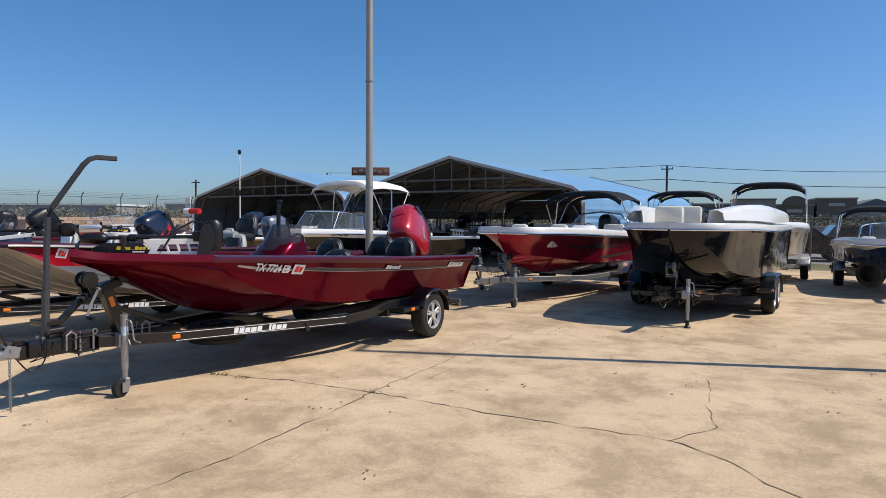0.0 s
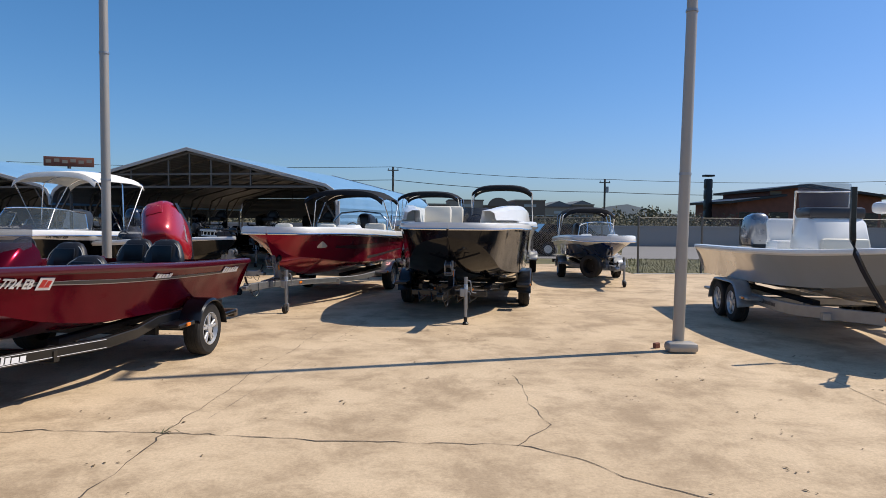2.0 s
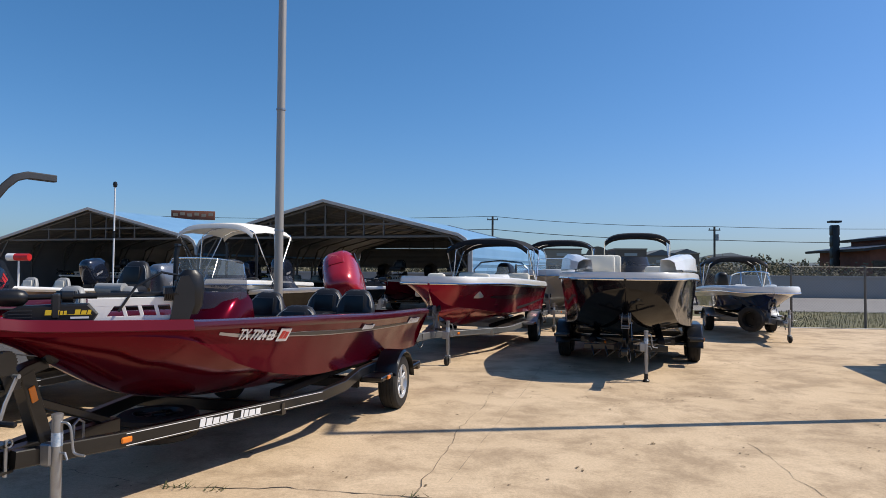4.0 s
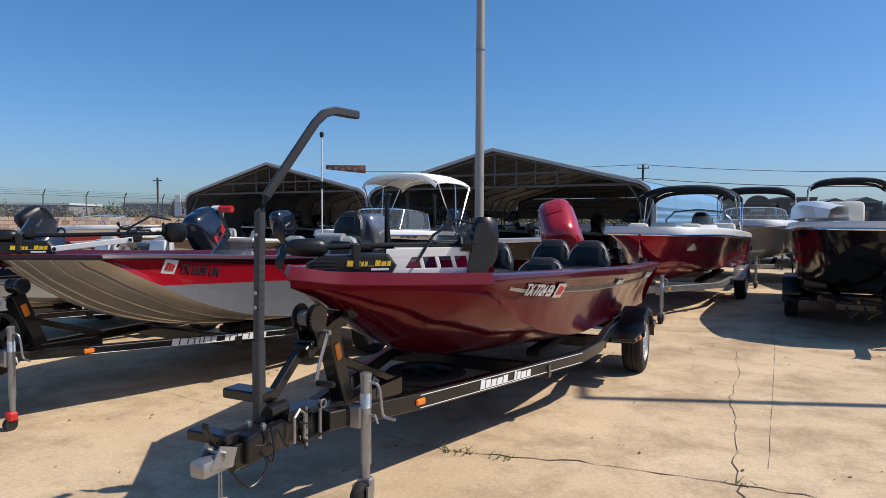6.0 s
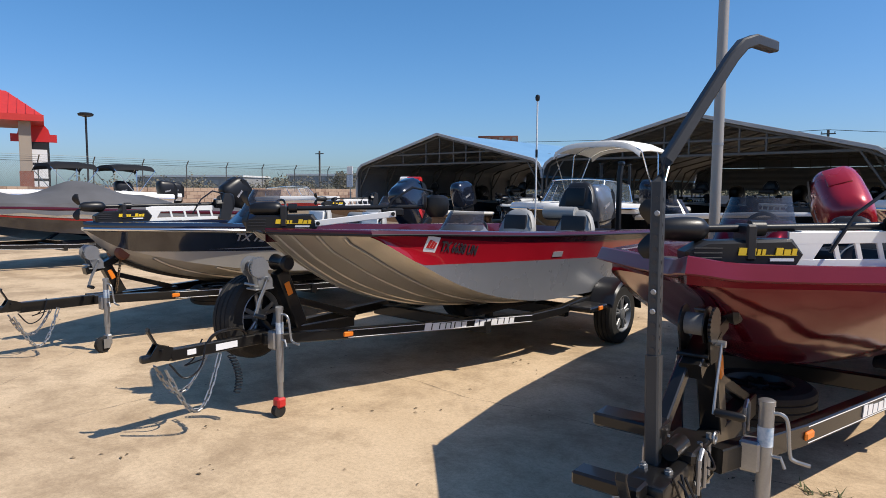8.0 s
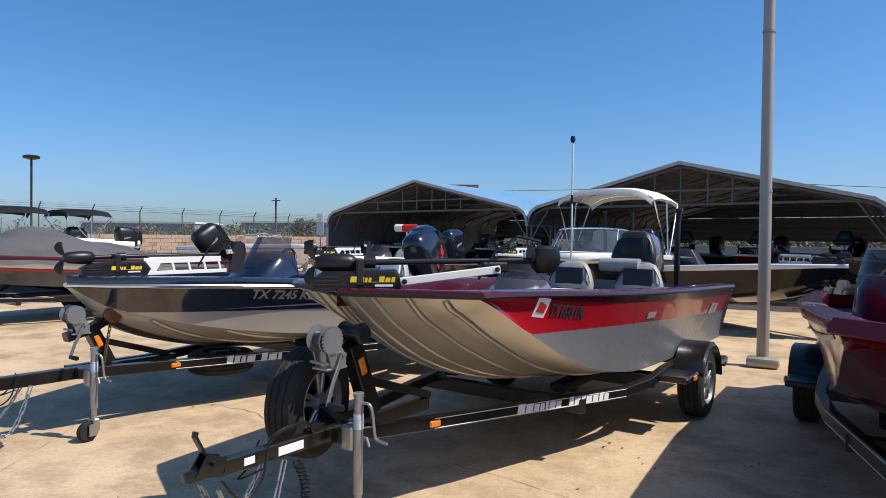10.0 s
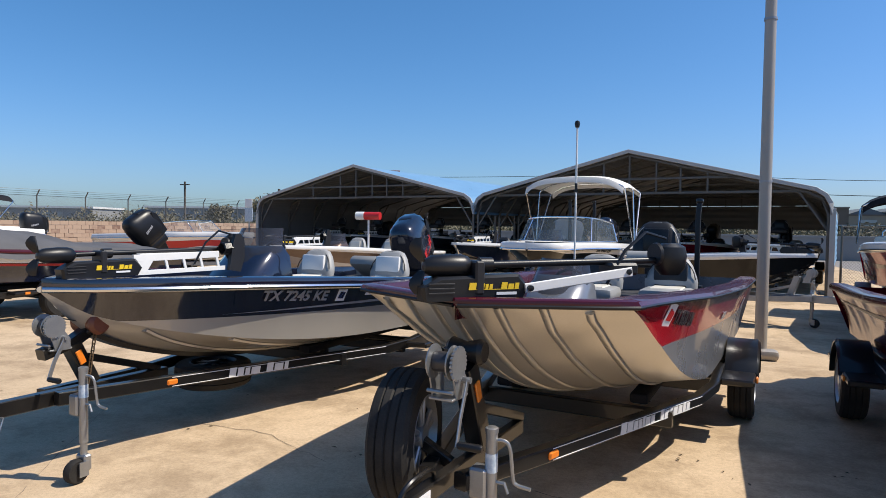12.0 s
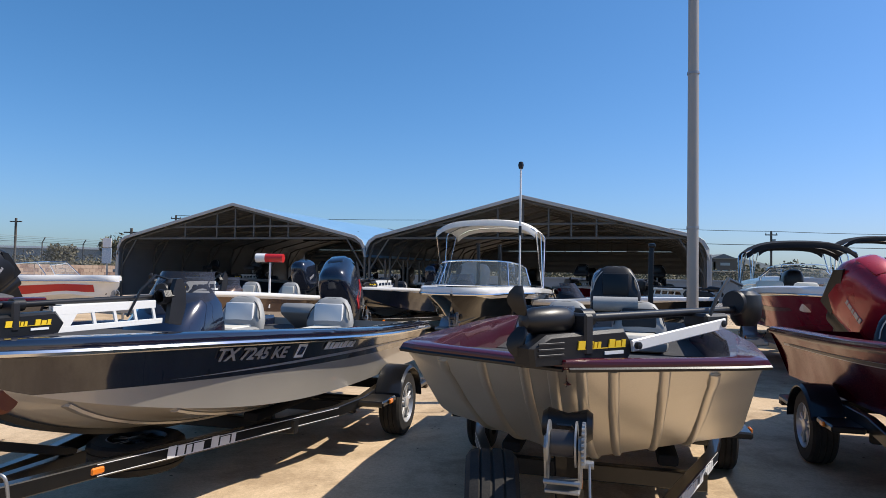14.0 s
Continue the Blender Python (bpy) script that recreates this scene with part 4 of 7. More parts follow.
    if white_plate:
        pad = [(head - 0.10, 0.0), (head + 0.01, -0.02), (head + 0.05, 0.10), (head + 0.045, 0.22), (head + 0.01, 0.29), (head - 0.04, 0.285), (head - 0.07, 0.20)]
        part("lift_handle", Shape().poly(pad, 0.035, Matrix.Translation((0.115, 0, 0)) @ Euler((0, 0, math.pi / 2)).to_matrix().to_4x4()), DARKVINYL, ob, "dark moulded lift handle")
        part("spring", Shape().tube([(0.085 + 0.045 * math.cos(i * 0.9), head - 0.14 + 0.0018 * i, 0.17 + 0.045 * math.sin(i * 0.9)) for i in range(50)], 0.007, 5), PLASTIC, ob)
    part("cable", Shape().tube([(0.03, head, 0.28), (0.06, head - 0.15, 0.31), (0.10, head - 0.3, 0.22), (0.10, head - 0.4, 0.06)], 0.008, 6), PLASTIC, ob)
    part("collar", Shape().lathe([(-0.03, 0.02), (-0.03, 0.034), (0.03, 0.034), (0.03, 0.02)], (0.03, 0.12, 0.155), "y", 14), PLASTIC, ob)
    part("hold_strap", Shape().box((0.055, 0.06, 0.10), (0.125, 0.045, 0.15), 0.008), DARKVINYL, ob)
    return ob


def bimini(m, w, l, h, material, label, tubes=CHROME, rise=0.12, folded=False):
    """A canvas top on bent tubes; origin at the gunwale level, y sternwards."""
    ob = thing("bimini_top", m, label, "bimini top")
    rows, n = [], 14
    yy = [(-l / 2, 0.0, -0.10), (-l / 2 + 0.05, 0.0, 0.0), (-l * 0.2, 0.0, 0.05), (l * 0.2, 0, 0.05), (l / 2 - 0.05, 0, 0.0), (l / 2, 0, -0.10)]
    for y, _, dz in yy:
        r = []
        for i in range(n + 1):
            u = -1 + 2 * i / n
            e = abs(u) ** 5
            r.append((w / 2 * u * (1 - 0.02 * e), y, h + dz + rise * (1 - u * u) - 0.16 * e))
        rows.append(r)
    under = [[(p[0], p[1], p[2] - 0.012) for p in r] for r in rows]
    ring = [a + b[::-1] for a, b in zip(rows, under)]
    part("canopy", Shape().caps(ring), material, ob, smooth=50)
    for y, foot in ((-l / 2 + 0.06, -0.25 * l), (l / 2 - 0.06, 0.25 * l), (l * 0.02, 0.0)):
        pts = [(-w / 2 - 0.04, foot * 0.2, 0.0), (-w / 2 + 0.01, y * 0.95, h - 0.18)]
        for i in range(9):
            u = -0.96 + 1.92 * i / 8
            pts.append((w / 2 * u, y, h - 0.02 + rise * (1 - u * u) - 0.14 * abs(u) ** 5))
        pts += [(w / 2 - 0.01, y * 0.95, h - 0.18), (w / 2 + 0.04, foot * 0.2, 0.0)]
        part("bow_tube", Shape().tube(pts, 0.013, 8), tubes, ob)
    return ob


def words(text, size, m, material, parent, name="registration", depth=0.002, shear=0.0, narrow=0.64):
    """Letters as a thin mesh; drawn in the xz plane facing -y before m."""
    cu = bpy.data.curves.new(name, "FONT")
    cu.body, cu.size, cu.extrude, cu.align_x, cu.align_y, cu.resolution_u, cu.shear, cu.offset = text, size, depth, "CENTER", "CENTER", 2, shear, size * 0.026
    tmp = bpy.data.objects.new(name, cu)
    scene.collection.objects.link(tmp)
    bpy.context.view_layer.update()
    me = bpy.data.meshes.new_from_object(tmp.evaluated_get(bpy.context.evaluated_depsgraph_get()))
    bpy.data.objects.remove(tmp)
    me.materials.clear()
    me.materials.append(material)
    ob = new(name, me)
    ob.parent = parent
    ob.matrix_basis = m @ Euler((math.pi / 2, 0, 0)).to_matrix().to_4x4() @ Matrix.Diagonal((narrow, 1, 1, 1))
    return ob


def on_side(ln, y, f, out=0.006):
    """Pose of a sign on the port side of a hull: x runs sternwards, -y outwards."""
    p, q, r = ln.side(y, f), ln.side(y + 0.15, f), ln.side(y, min(1, f + 0.15))
    ex = (q - p).normalized()
    ez = (r - p)
    ez = (ez - ex * ez.dot(ex)).normalized()
    ey = ez.cross(ex).normalized()
    m = Matrix((ex, ey, ez)).transposed().to_4x4()
    return Matrix.Translation(p - ey * out) @ m


def strokes(n, w, h, gap, rnd, depth, m=Matrix()):
    """A row of plain leaning blocks of uneven width on a thin base line, as one outline."""
    sh = Shape()
    if n == 1:
        return sh.poly([(-w / 2, -h / 2), (w / 2, -h / 2), (w / 2, h / 2), (-w / 2, h / 2)], depth, m)
    z0, z1 = -h * 0.42, -h * 0.36
    widths = [rnd.uniform(0.6, 1.3) for _ in range(n)]
    k = w / sum(widths)
    brk = n // 2 if n > 7 else -1
    xs = [-w / 2 + k * sum(widths[:i]) for i in range(n + 1)]
    pts = [(-w / 2, z0), (w / 2, z0)]
    for i in range(n - 1, -1, -1):
        if i == brk:
            continue
        x0, x1 = xs[i], xs[i + 1] - k * 0.20
        hh = h / 2 * (1 if i in (0, brk + 1) else 0.62 + 0.2 * (i % 3 == 1))
        lean = (hh - z1) * 0.16
        pts += [(x1, z1), (x1 + lean, hh), (x0 + lean, hh), (x0, z1)]
    return sh.poly(pts, depth, m)


def bars(n, w, h, m, material, parent, name="decal", seed=0, gap=0.25):
    """A brand strip drawn as plain joined bars."""
    ob = part(name, strokes(n, w, h, gap, random.Random(seed), 0.004), material, parent, smooth=0)
    ob.matrix_basis = m
    return ob


# ---- poles, carports, fence, far side ----
def light_pole(x, y, r, h, label, lean=0.0):
    p = thing("light_pole", pose(x, y, 0, 0, lean, 0), label, "light pole")
    part("base", Shape().box((0, -0.10, 0.065), (0.38, 0.22, 0.13), 0.05), STEELPOLE, p, "rounded metal base cover")
    part("shaft", Shape().lathe([(0.0, r), (h * 0.5, r * 0.9), (h, r * 0.8)], (0, 0, 0.1), "z", 20), STEELPOLE, p)
    for i in range(3):
        part("weld_band", Shape().lathe([(0, r * 1.0 + 0.003), (0.03, r + 0.003)], (0, 0, 2.2 + i * 2.0), "z", 20), GALV, p)
    part("lamp_arm", Shape().beam([(0, 0, h + 0.08), (0.0, 0.7, h + 0.2)], 0.06, 0.06), STEELPOLE, p)
    part("lamp_head", Shape().box((0, 0.95, h + 0.22), (0.3, 0.6, 0.14), 0.05), PLASTIC, p)
    return p


light_pole(2.715, 8.35, 0.072, 8.3, "tall weathered steel light pole on the concrete lot", 1.0)
light_pole(-5.55, 10.98, 0.074, 8.6, "tall grey steel light pole between the boats")

CA = 13.6


def carport(m, half, apex, eave, depth, label, right_wall=True, left_wall=True):
    c = thing("carport", m, label, "carport")
    rad = 0.45
    prof = [(-half, eave - 0.55), (-half + 0.03, eave - 0.28), (-half + 0.14, eave - 0.08), (-half + 0.35, eave + 0.06), (0, apex), (half - 0.35, eave + 0.06), (half - 0.14, eave - 0.08), (half - 0.03, eave - 0.28), (half, eave - 0.55)]
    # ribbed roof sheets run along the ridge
    # the inner face is a second, darker grey sheet just below the blue one
    for nm, mm, off in (("roof_sheet", BLUEPANEL, 0.0), ("roof_underside", SHEETIN, -0.02)):
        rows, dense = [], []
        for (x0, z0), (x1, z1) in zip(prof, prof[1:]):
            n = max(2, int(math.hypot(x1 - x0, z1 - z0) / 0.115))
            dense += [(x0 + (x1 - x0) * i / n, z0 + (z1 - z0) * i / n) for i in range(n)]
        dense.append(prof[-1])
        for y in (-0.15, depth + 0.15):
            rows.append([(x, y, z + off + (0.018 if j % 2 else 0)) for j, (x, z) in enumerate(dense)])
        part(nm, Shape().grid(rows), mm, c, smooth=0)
    for yy in (-0.17, depth + 0.17):
        part("edge_trim", Shape().beam([(x, yy, z + 0.0) for x, z in prof], 0.04, 0.10), SHEETW, c)
    for sg, on in ((1, right_wall), (-1, left_wall)):
        if on:
            rows, zs = [], [eave - 0.5 - i * 0.1 for i in range(16)]
            for j, z in enumerate(zs):
                rows.append([(sg * (half + (0.018 if j % 2 else 0)), -0.1, z), (sg * (half + (0.018 if j % 2 else 0)), depth + 0.1, z)])
            part("side_sheet", Shape().grid(rows), BLUEPANEL, c, smooth=0)
            part("side_inner_face", Shape().grid([[(sg * (half - 0.02), p[1], p[2]) for p in r] for r in rows]), SHEETIN, c, smooth=0)
            part("corner_trim", Shape().box((sg * (half + 0.015), -0.14, (eave - 0.5) / 2 + 0.05), (0.12, 0.05, eave - 0.4), 0.005), SHEETW, c)
    # gable fill, back
    for yy in (0.02, depth - 0.02):
        part("truss_chord", Shape().beam([(-half + 0.5, yy, eave + 0.03), (half - 0.5, yy, eave + 0.03)], 0.06, 0.07), CPSTEEL, c)
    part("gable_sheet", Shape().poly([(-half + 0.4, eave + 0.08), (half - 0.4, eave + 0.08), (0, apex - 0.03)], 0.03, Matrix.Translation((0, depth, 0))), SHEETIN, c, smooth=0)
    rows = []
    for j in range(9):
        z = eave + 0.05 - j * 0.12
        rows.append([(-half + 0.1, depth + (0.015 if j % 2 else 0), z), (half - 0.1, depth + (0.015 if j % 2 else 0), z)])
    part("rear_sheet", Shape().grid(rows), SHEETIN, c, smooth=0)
    n = 9
    for i in range(n):
        yy = depth * i / (n - 1)
        for sg in (1, -1):
            part("post", Shape().beam([(sg * (half - 0.08), yy, 0), (sg * (half - 0.08), yy, eave - 0.55), (sg * (half - 0.22), yy, eave - 0.15), (sg * (half - 0.5), yy, eave - 0.02)], 0.065, 0.065), CPSTEEL, c)
            part("rafter", Shape().beam([(sg * (half - 0.45), yy, eave - 0.02), (0, yy, apex - 0.10)], 0.06, 0.06), CPSTEEL, c)
            part("brace", Shape().beam([(sg * (half - 0.08), yy, eave - 0.95), (sg * (half - 0.75), yy, eave + 0.06)], 0.05, 0.05), CPSTEEL, c)
        if i % 2 == 0:
            part("collar_tie", Shape().beam([(-half * 0.62, yy, eave + 0.42), (half * 0.62, yy, eave + 0.42)], 0.06, 0.06), CPSTEEL, c)
            for x in (-0.42, -0.15, 0, 0.15, 0.28, 0.42) if i in (0, n - 1) else ():
                part("strut", Shape().beam([(x * half, yy, eave + 0.05), (x * half, yy, apex - 0.14 - abs(x) * (apex - eave))], 0.05, 0.05), CPSTEEL, c)
    return c


carport(pose(-7.58, 20.7, 0, 0, 0, -CA), 4.85, 3.73, 2.55, 12.0, "open steel carport with a light blue ribbed roof over boats", True, False)
carport(pose(-17.05, 22.95, 0, 0, 0, -CA), 4.9, 3.70, 2.55, 12.0, "second open steel carport joined to its neighbour", False, True)

tagged(part("wall_barrier", Shape().box((0, 43.4, 0.62), (1200, 0.45, 1.3)).box((0, 43.4, 1.30), (1200, 0.6, 0.12)), BARRIER, smooth=0), "long pale concrete highway barrier wall", "wall", kind="structure")


def chain_mat():
    m = bpy.data.materials.new("chain link mesh")
    m.use_nodes = True
    nt, b = m.node_tree, m.node_tree.nodes["Principled BSDF"]
    N, L = nt.nodes.new, nt.links.new
    co = N("ShaderNodeTexCoord")
    mp = N("ShaderNodeMapping")
    mp.inputs["Rotation"].default_value = (0, radians(45), 0)
    L(co.outputs["Object"], mp.inputs["Vector"])
    outs = []
    for ax in ("X", "Z"):
        w = N("ShaderNodeTexWave")
        w.bands_direction = ax
        w.inputs["Scale"].default_value = 5.0
        L(mp.outputs[0], w.inputs["Vector"])
        g = N("ShaderNodeMath")
        g.operation = "GREATER_THAN"
        g.inputs[1].default_value = 0.982
        L(w.outputs["Fac"], g.inputs[0])
        outs.append(g)
    mx = N("ShaderNodeMath")
    mx.operation = "MAXIMUM"
    L(outs[0].outputs[0], mx.inputs[0]), L(outs[1].outputs[0], mx.inputs[1])
    L(mx.outputs[0], b.inputs["Alpha"])
    b.inputs["Base Color"].default_value, b.inputs["Metallic"].default_value, b.inputs["Roughness"].default_value = (0.22, 0.22, 0.22, 1), 0.5, 0.5
    return m


CHAIN = chain_mat()


def fence(x0, y0, x1, y1, h, step, label, barb=False):
    l = math.hypot(x1 - x0, y1 - y0)
    f = thing("chain_link_fence", pose(x0, y0, 0, 0, 0, math.degrees(math.atan2(y1 - y0, x1 - x0))), label, "fence")
    n = max(1, round(l / step))
    for i in range(n + 1):
        x = l * i / n
        pts = [(x, 0, 0), (x, 0, h)] + ([(x, -0.28, h + 0.35)] if barb else [])
        part("post", Shape().tube(pts, 0.035, 8), CPSTEEL, f)
        part("post_cap", Shape().lathe([(h, 0.042), (h + 0.04, 0.03), (h + 0.05, 0.0)], (x, 0, 0), "z", 8), CPSTEEL, f)
    part("mesh", Shape().add([(0, 0, 0.03), (l, 0, 0.03), (l, 0, h), (0, 0, h)], [(0, 1, 2, 3)]), CHAIN, f, smooth=0)
    for z in ((h,) if not barb else (h, 0.1)):
        part("top_wire", Shape().tube([(0, 0, z), (l, 0, z)], 0.012, 6), CPSTEEL, f)
    if barb:
        for k in range(3):
            part("barbed_wire", Shape().tube([(0, -0.09 * (k + 1), h + 0.115 * (k + 1)), (l, -0.09 * (k + 1), h + 0.115 * (k + 1))], 0.008, 5), CPSTEEL, f)


fence(6.4, 20.4, 47.4, 21.2, 1.75, 2.1, "chain link fence along the grass verge")
fence(-1.5, 24.4, 6.4, 24.4, 1.75, 2.6, "chain link fence behind the parked boats")
fence(-46.5, 4.0, -40.6, 40.0, 3.1, 3.0, "tall chain link fence topped with barbed wire", True)
fence(-40.6, 40.0, -35.5, 58.0, 3.1, 3.0, "tall chain link fence topped with barbed wire", True)


def block_mat():
    m = bpy.data.materials.new("tan retaining blocks")
    m.use_nodes = True
    nt, b = m.node_tree, m.node_tree.nodes["Principled BSDF"]
    N, L = nt.nodes.new, nt.links.new
    geo, nz = N("ShaderNodeNewGeometry"), N("ShaderNodeTexNoise")
    nz.inputs["Scale"].default_value = 5
    L(geo.outputs["Position"], nz.inputs["Vector"])
    ad = N("ShaderNodeMath")
    L(geo.outputs["Random Per Island"], ad.inputs[0]), L(nz.outputs["Fac"], ad.inputs[1])
    r = N("ShaderNodeValToRGB")
    r.color_ramp.elements[0].position, r.color_ramp.elements[0].color = 0.4, (0.17, 0.10, 0.075, 1)
    r.color_ramp.elements[1].position, r.color_ramp.elements[1].color = 1.4, (0.36, 0.26, 0.19, 1)
    L(ad.outputs[0], r.inputs[0]), L(r.outputs[0], b.inputs["Base Color"])
    b.inputs["Roughness"].default_value = 0.9
    return m


BLOCKS = block_mat()
wallb = Shape()
rnd = random.Random(4)
for k in range(8):
    for i in range(72):
        wallb.box((0.42 * i + (0.21 if k % 2 else 0), rnd.uniform(-0.015, 0.015), 0.11 + 0.2 * k), (0.405, 0.3, 0.19))
tagged(part("wall_retaining", wallb, BLOCKS, smooth=0, at=pose(-37.0, 9.0, 0, 0, 0, 80)), "tan and red stacked block retaining wall", "wall", kind="structure")

bs_ = thing("sign_board", pose(-22.4, 24.2, 0, 0, 0, -14), "blue and white sign board on a post by the carport", "sign")
part("post", Shape().tube([(0, 0, 0), (0, 0, 1.75)], 0.03, 8), GALV, bs_)
part("board", Shape().box((0, -0.03, 1.95), (0.44, 0.03, 0.55), 0.006), STICKER, bs_)
part("top_panel", Shape().box((0, -0.03, 2.42), (0.40, 0.03, 0.34), 0.006), DECAL_W, bs_)

# utility poles and wires
TIMBER = mat("weathered timber pole", (0.10, 0.085, 0.07), 0.9, 0, 0.25, 4, 60, 0.3)
UP = [(-60.0, 97.0, 9.6), (-4.0, 95.0, 9.35), (27.3, 95.0, 7.9), (71.0, 95.0, 8.1), (118, 95, 8.2)]
for x, y, z in UP:
    p = thing("utility_pole", pose(x, y, 0), "weathered timber utility pole with crossarm", "utility pole", "roadside utility poles")
    part("pole", Shape().tube([(0, 0, 0), (0, 0, z)], 0.15, 8), TIMBER, p)
    part("crossarm", Shape().box((0, 0, z - 0.5), (1.6, 0.12, 0.14)), TIMBER, p)
    for dx in (-0.7, 0.7):
        part("insulator", Shape().tube([(dx, 0, z - 0.43), (dx, 0, z - 0.2)], 0.05, 6), DARKVINYL, p)
    if x > 0:
        part("transformer", Shape().lathe([(z - 2.0, 0.25), (z - 1.1, 0.25)], (0.3, -0.2, 0), "z", 10), GALV, p)
for (x0, y0, z0), (x1, y1, z1) in zip(UP, UP[1:]):
    for dz, r in ((0.0, 0.035), (-1.9, 0.045)):
        n = 12
        pts = [(x0 + (x1 - x0) * i / n, y0 + (y1 - y0) * i / n, z0 + (z1 - z0) * i / n + dz - 1.6 * (i / n) * (1 - i / n)) for i in range(n + 1)]
        tagged(part("power_line", Shape().tube(pts, r, 5), PLASTIC), "thin dark overhead power line", "cable", "overhead lines")
for x, y, z in ((-44, 60, 5.2), (-66, 72, 7.0)):
    p = thing("utility_pole", pose(x, y, 0), "weathered timber utility pole with crossarm", "utility pole", "roadside utility poles")
    part("pole", Shape().tube([(0, 0, 0), (0, 0, z)], 0.13, 8), TIMBER, p)
    part("crossarm", Shape().box((0, 0, z - 0.4), (1.5, 0.12, 0.12)), TIMBER, p)

tw = thing("pylon_sign", pose(31.4, 70, 0), "tall slim dark sign tower beside the highway", "sign")
part("column", Shape().box((0, 0, 3.2), (0.62, 0.62, 6.4), 0.03), DARKVINYL, tw)
for i in range(4):
    part("sign_panel", Shape().box((0, 0, 2.4 + i * 1.15), (0.75, 0.6, 0.95), 0.03), PLASTIC, tw)
part("cap", Shape().box((0, 0, 6.75), (1.1, 0.8, 0.2), 0.03), PLASTIC, tw)

bb = thing("billboard", pose(-37.6, 71, 0, 0, 0, 20), "weathered brown roadside sign board on a post", "sign")
part("board", Shape().box((0, 0, 7.5), (4.7, 0.25, 1.0), 0.02), BRICK, bb)
for i in range(6):
    part("lettering", Shape().box((-1.9 + i * 0.76, -0.14, 7.5 + 0.12 * (i % 2)), (0.5, 0.02, 0.35)), STUCCO, bb)
part("post", Shape().tube([(0, 0, 0), (0, 0, 7.0)], 0.18, 8), TIMBER, bb)


def shop(x, y, w, d, h, material, label, arch=False, gable=False, name="shop_building", wins=3):
    b = thing(name, pose(x, y, 0), label, "building", "shops across the highway")
    part("wall", Shape().box((0, d / 2, h / 2), (w, d, h)), material, b, smooth=0)
    part("parapet", Shape().box((0, d / 2, h + 0.15), (w + 0.3, d + 0.3, 0.3)), STUCCO2 if material is STUCCO else STUCCO, b, smooth=0)
    if arch:
        part("arched_front", Shape().poly([(-w * 0.35, h)] + [(w * 0.35 * math.cos(math.pi - math.pi * i / 12), h + 2.0 * math.sin(math.pi * i / 12)) for i in range(1, 12)] + [(w * 0.35, h)], 0.6, Matrix.Translation((0, -0.2, 0))), material, b, smooth=0)
    if gable:
        part("roof", Shape().poly([(-w * 0.55, h + 0.2), (w * 0.55, h + 0.2), (0, h + 0.2 + w * 0.2)], d * 0.9, Matrix.Translation((0, d / 2, 0))), HILL, b, smooth=0)
    for i in range(wins):
        win = part("window", Shape().box((-w / 2 + w * (i + 0.5) / wins, -0.02, 1.6), (w / wins * 0.7, 0.1, 2.4)), TINT, b, smooth=0)
        part("frame", Shape().box((-w / 2 + w * (i + 0.5) / wins, 0.0, 2.9), (w / wins * 0.76, 0.2, 0.2)), SHEETW, win, smooth=0)
    part("sign_band", Shape().box((0, -0.05, h - 1.1), (w * 0.4, 0.12, 0.6)), SHEETW, b, smooth=0)
    return b


Y = 150
for i, (x, w, h, m, a, g) in enumerate(((-28, 16, 5.0, STUCCO2, 0, 0), (-12, 14, 4.6, STUCCO, 0, 1), (2, 10, 5.2, STUCCO2, 0, 0), (11, 8, 6.2, STUCCO, 0, 0), (18.5, 7, 5.0, STUCCO2, 1, 0), (26, 7, 6.3, STUCCO2, 0, 0), (33, 7, 4.8, STUCCO, 0, 1), (38.5, 5, 5.4, STUCCO2, 0, 1))):
    shop(x, Y, w, 14, h, m, ("arched tan shop front across the highway", "brown stucco shop building across the highway", "tan stucco shop building across the highway")[0 if a else 1 if m is STUCCO2 else 2], a, g)
sb = thing("commercial_building", pose(40.3, 66, 0), "dark brick building with a low two-level pitched roof", "building")
part("wall", Shape().poly([(-7.6, 0), (7.8, 0), (7.8, 4.3), (-0.8, 5.4), (-4.3, 4.95), (-4.3, 4.25), (-7.6, 3.75)], 10, Matrix.Translation((0, 5, 0))), BRICK, sb, smooth=0)
part("roof", Shape().beam([(-8.7, 5.0, 3.75), (-2.9, 5.0, 4.52)], 12.0, 0.26), DARKVINYL, sb, smooth=0)
part("upper_roof", Shape().beam([(-4.9, 5.0, 5.02), (-0.8, 5.0, 5.55), (8.5, 5.0, 4.33)], 12.6, 0.26), DARKVINYL, sb, smooth=0)
part("clerestory", Shape().box((-3.6, -0.02, 4.75), (1.2, 0.1, 0.35)), STUCCO, sb, smooth=0)
for i in range(5):
    part("window", Shape().box((-6.4 + 3.2 * i, -0.02, 1.8), (2.0, 0.1, 1.9)), TINT, sb, smooth=0)

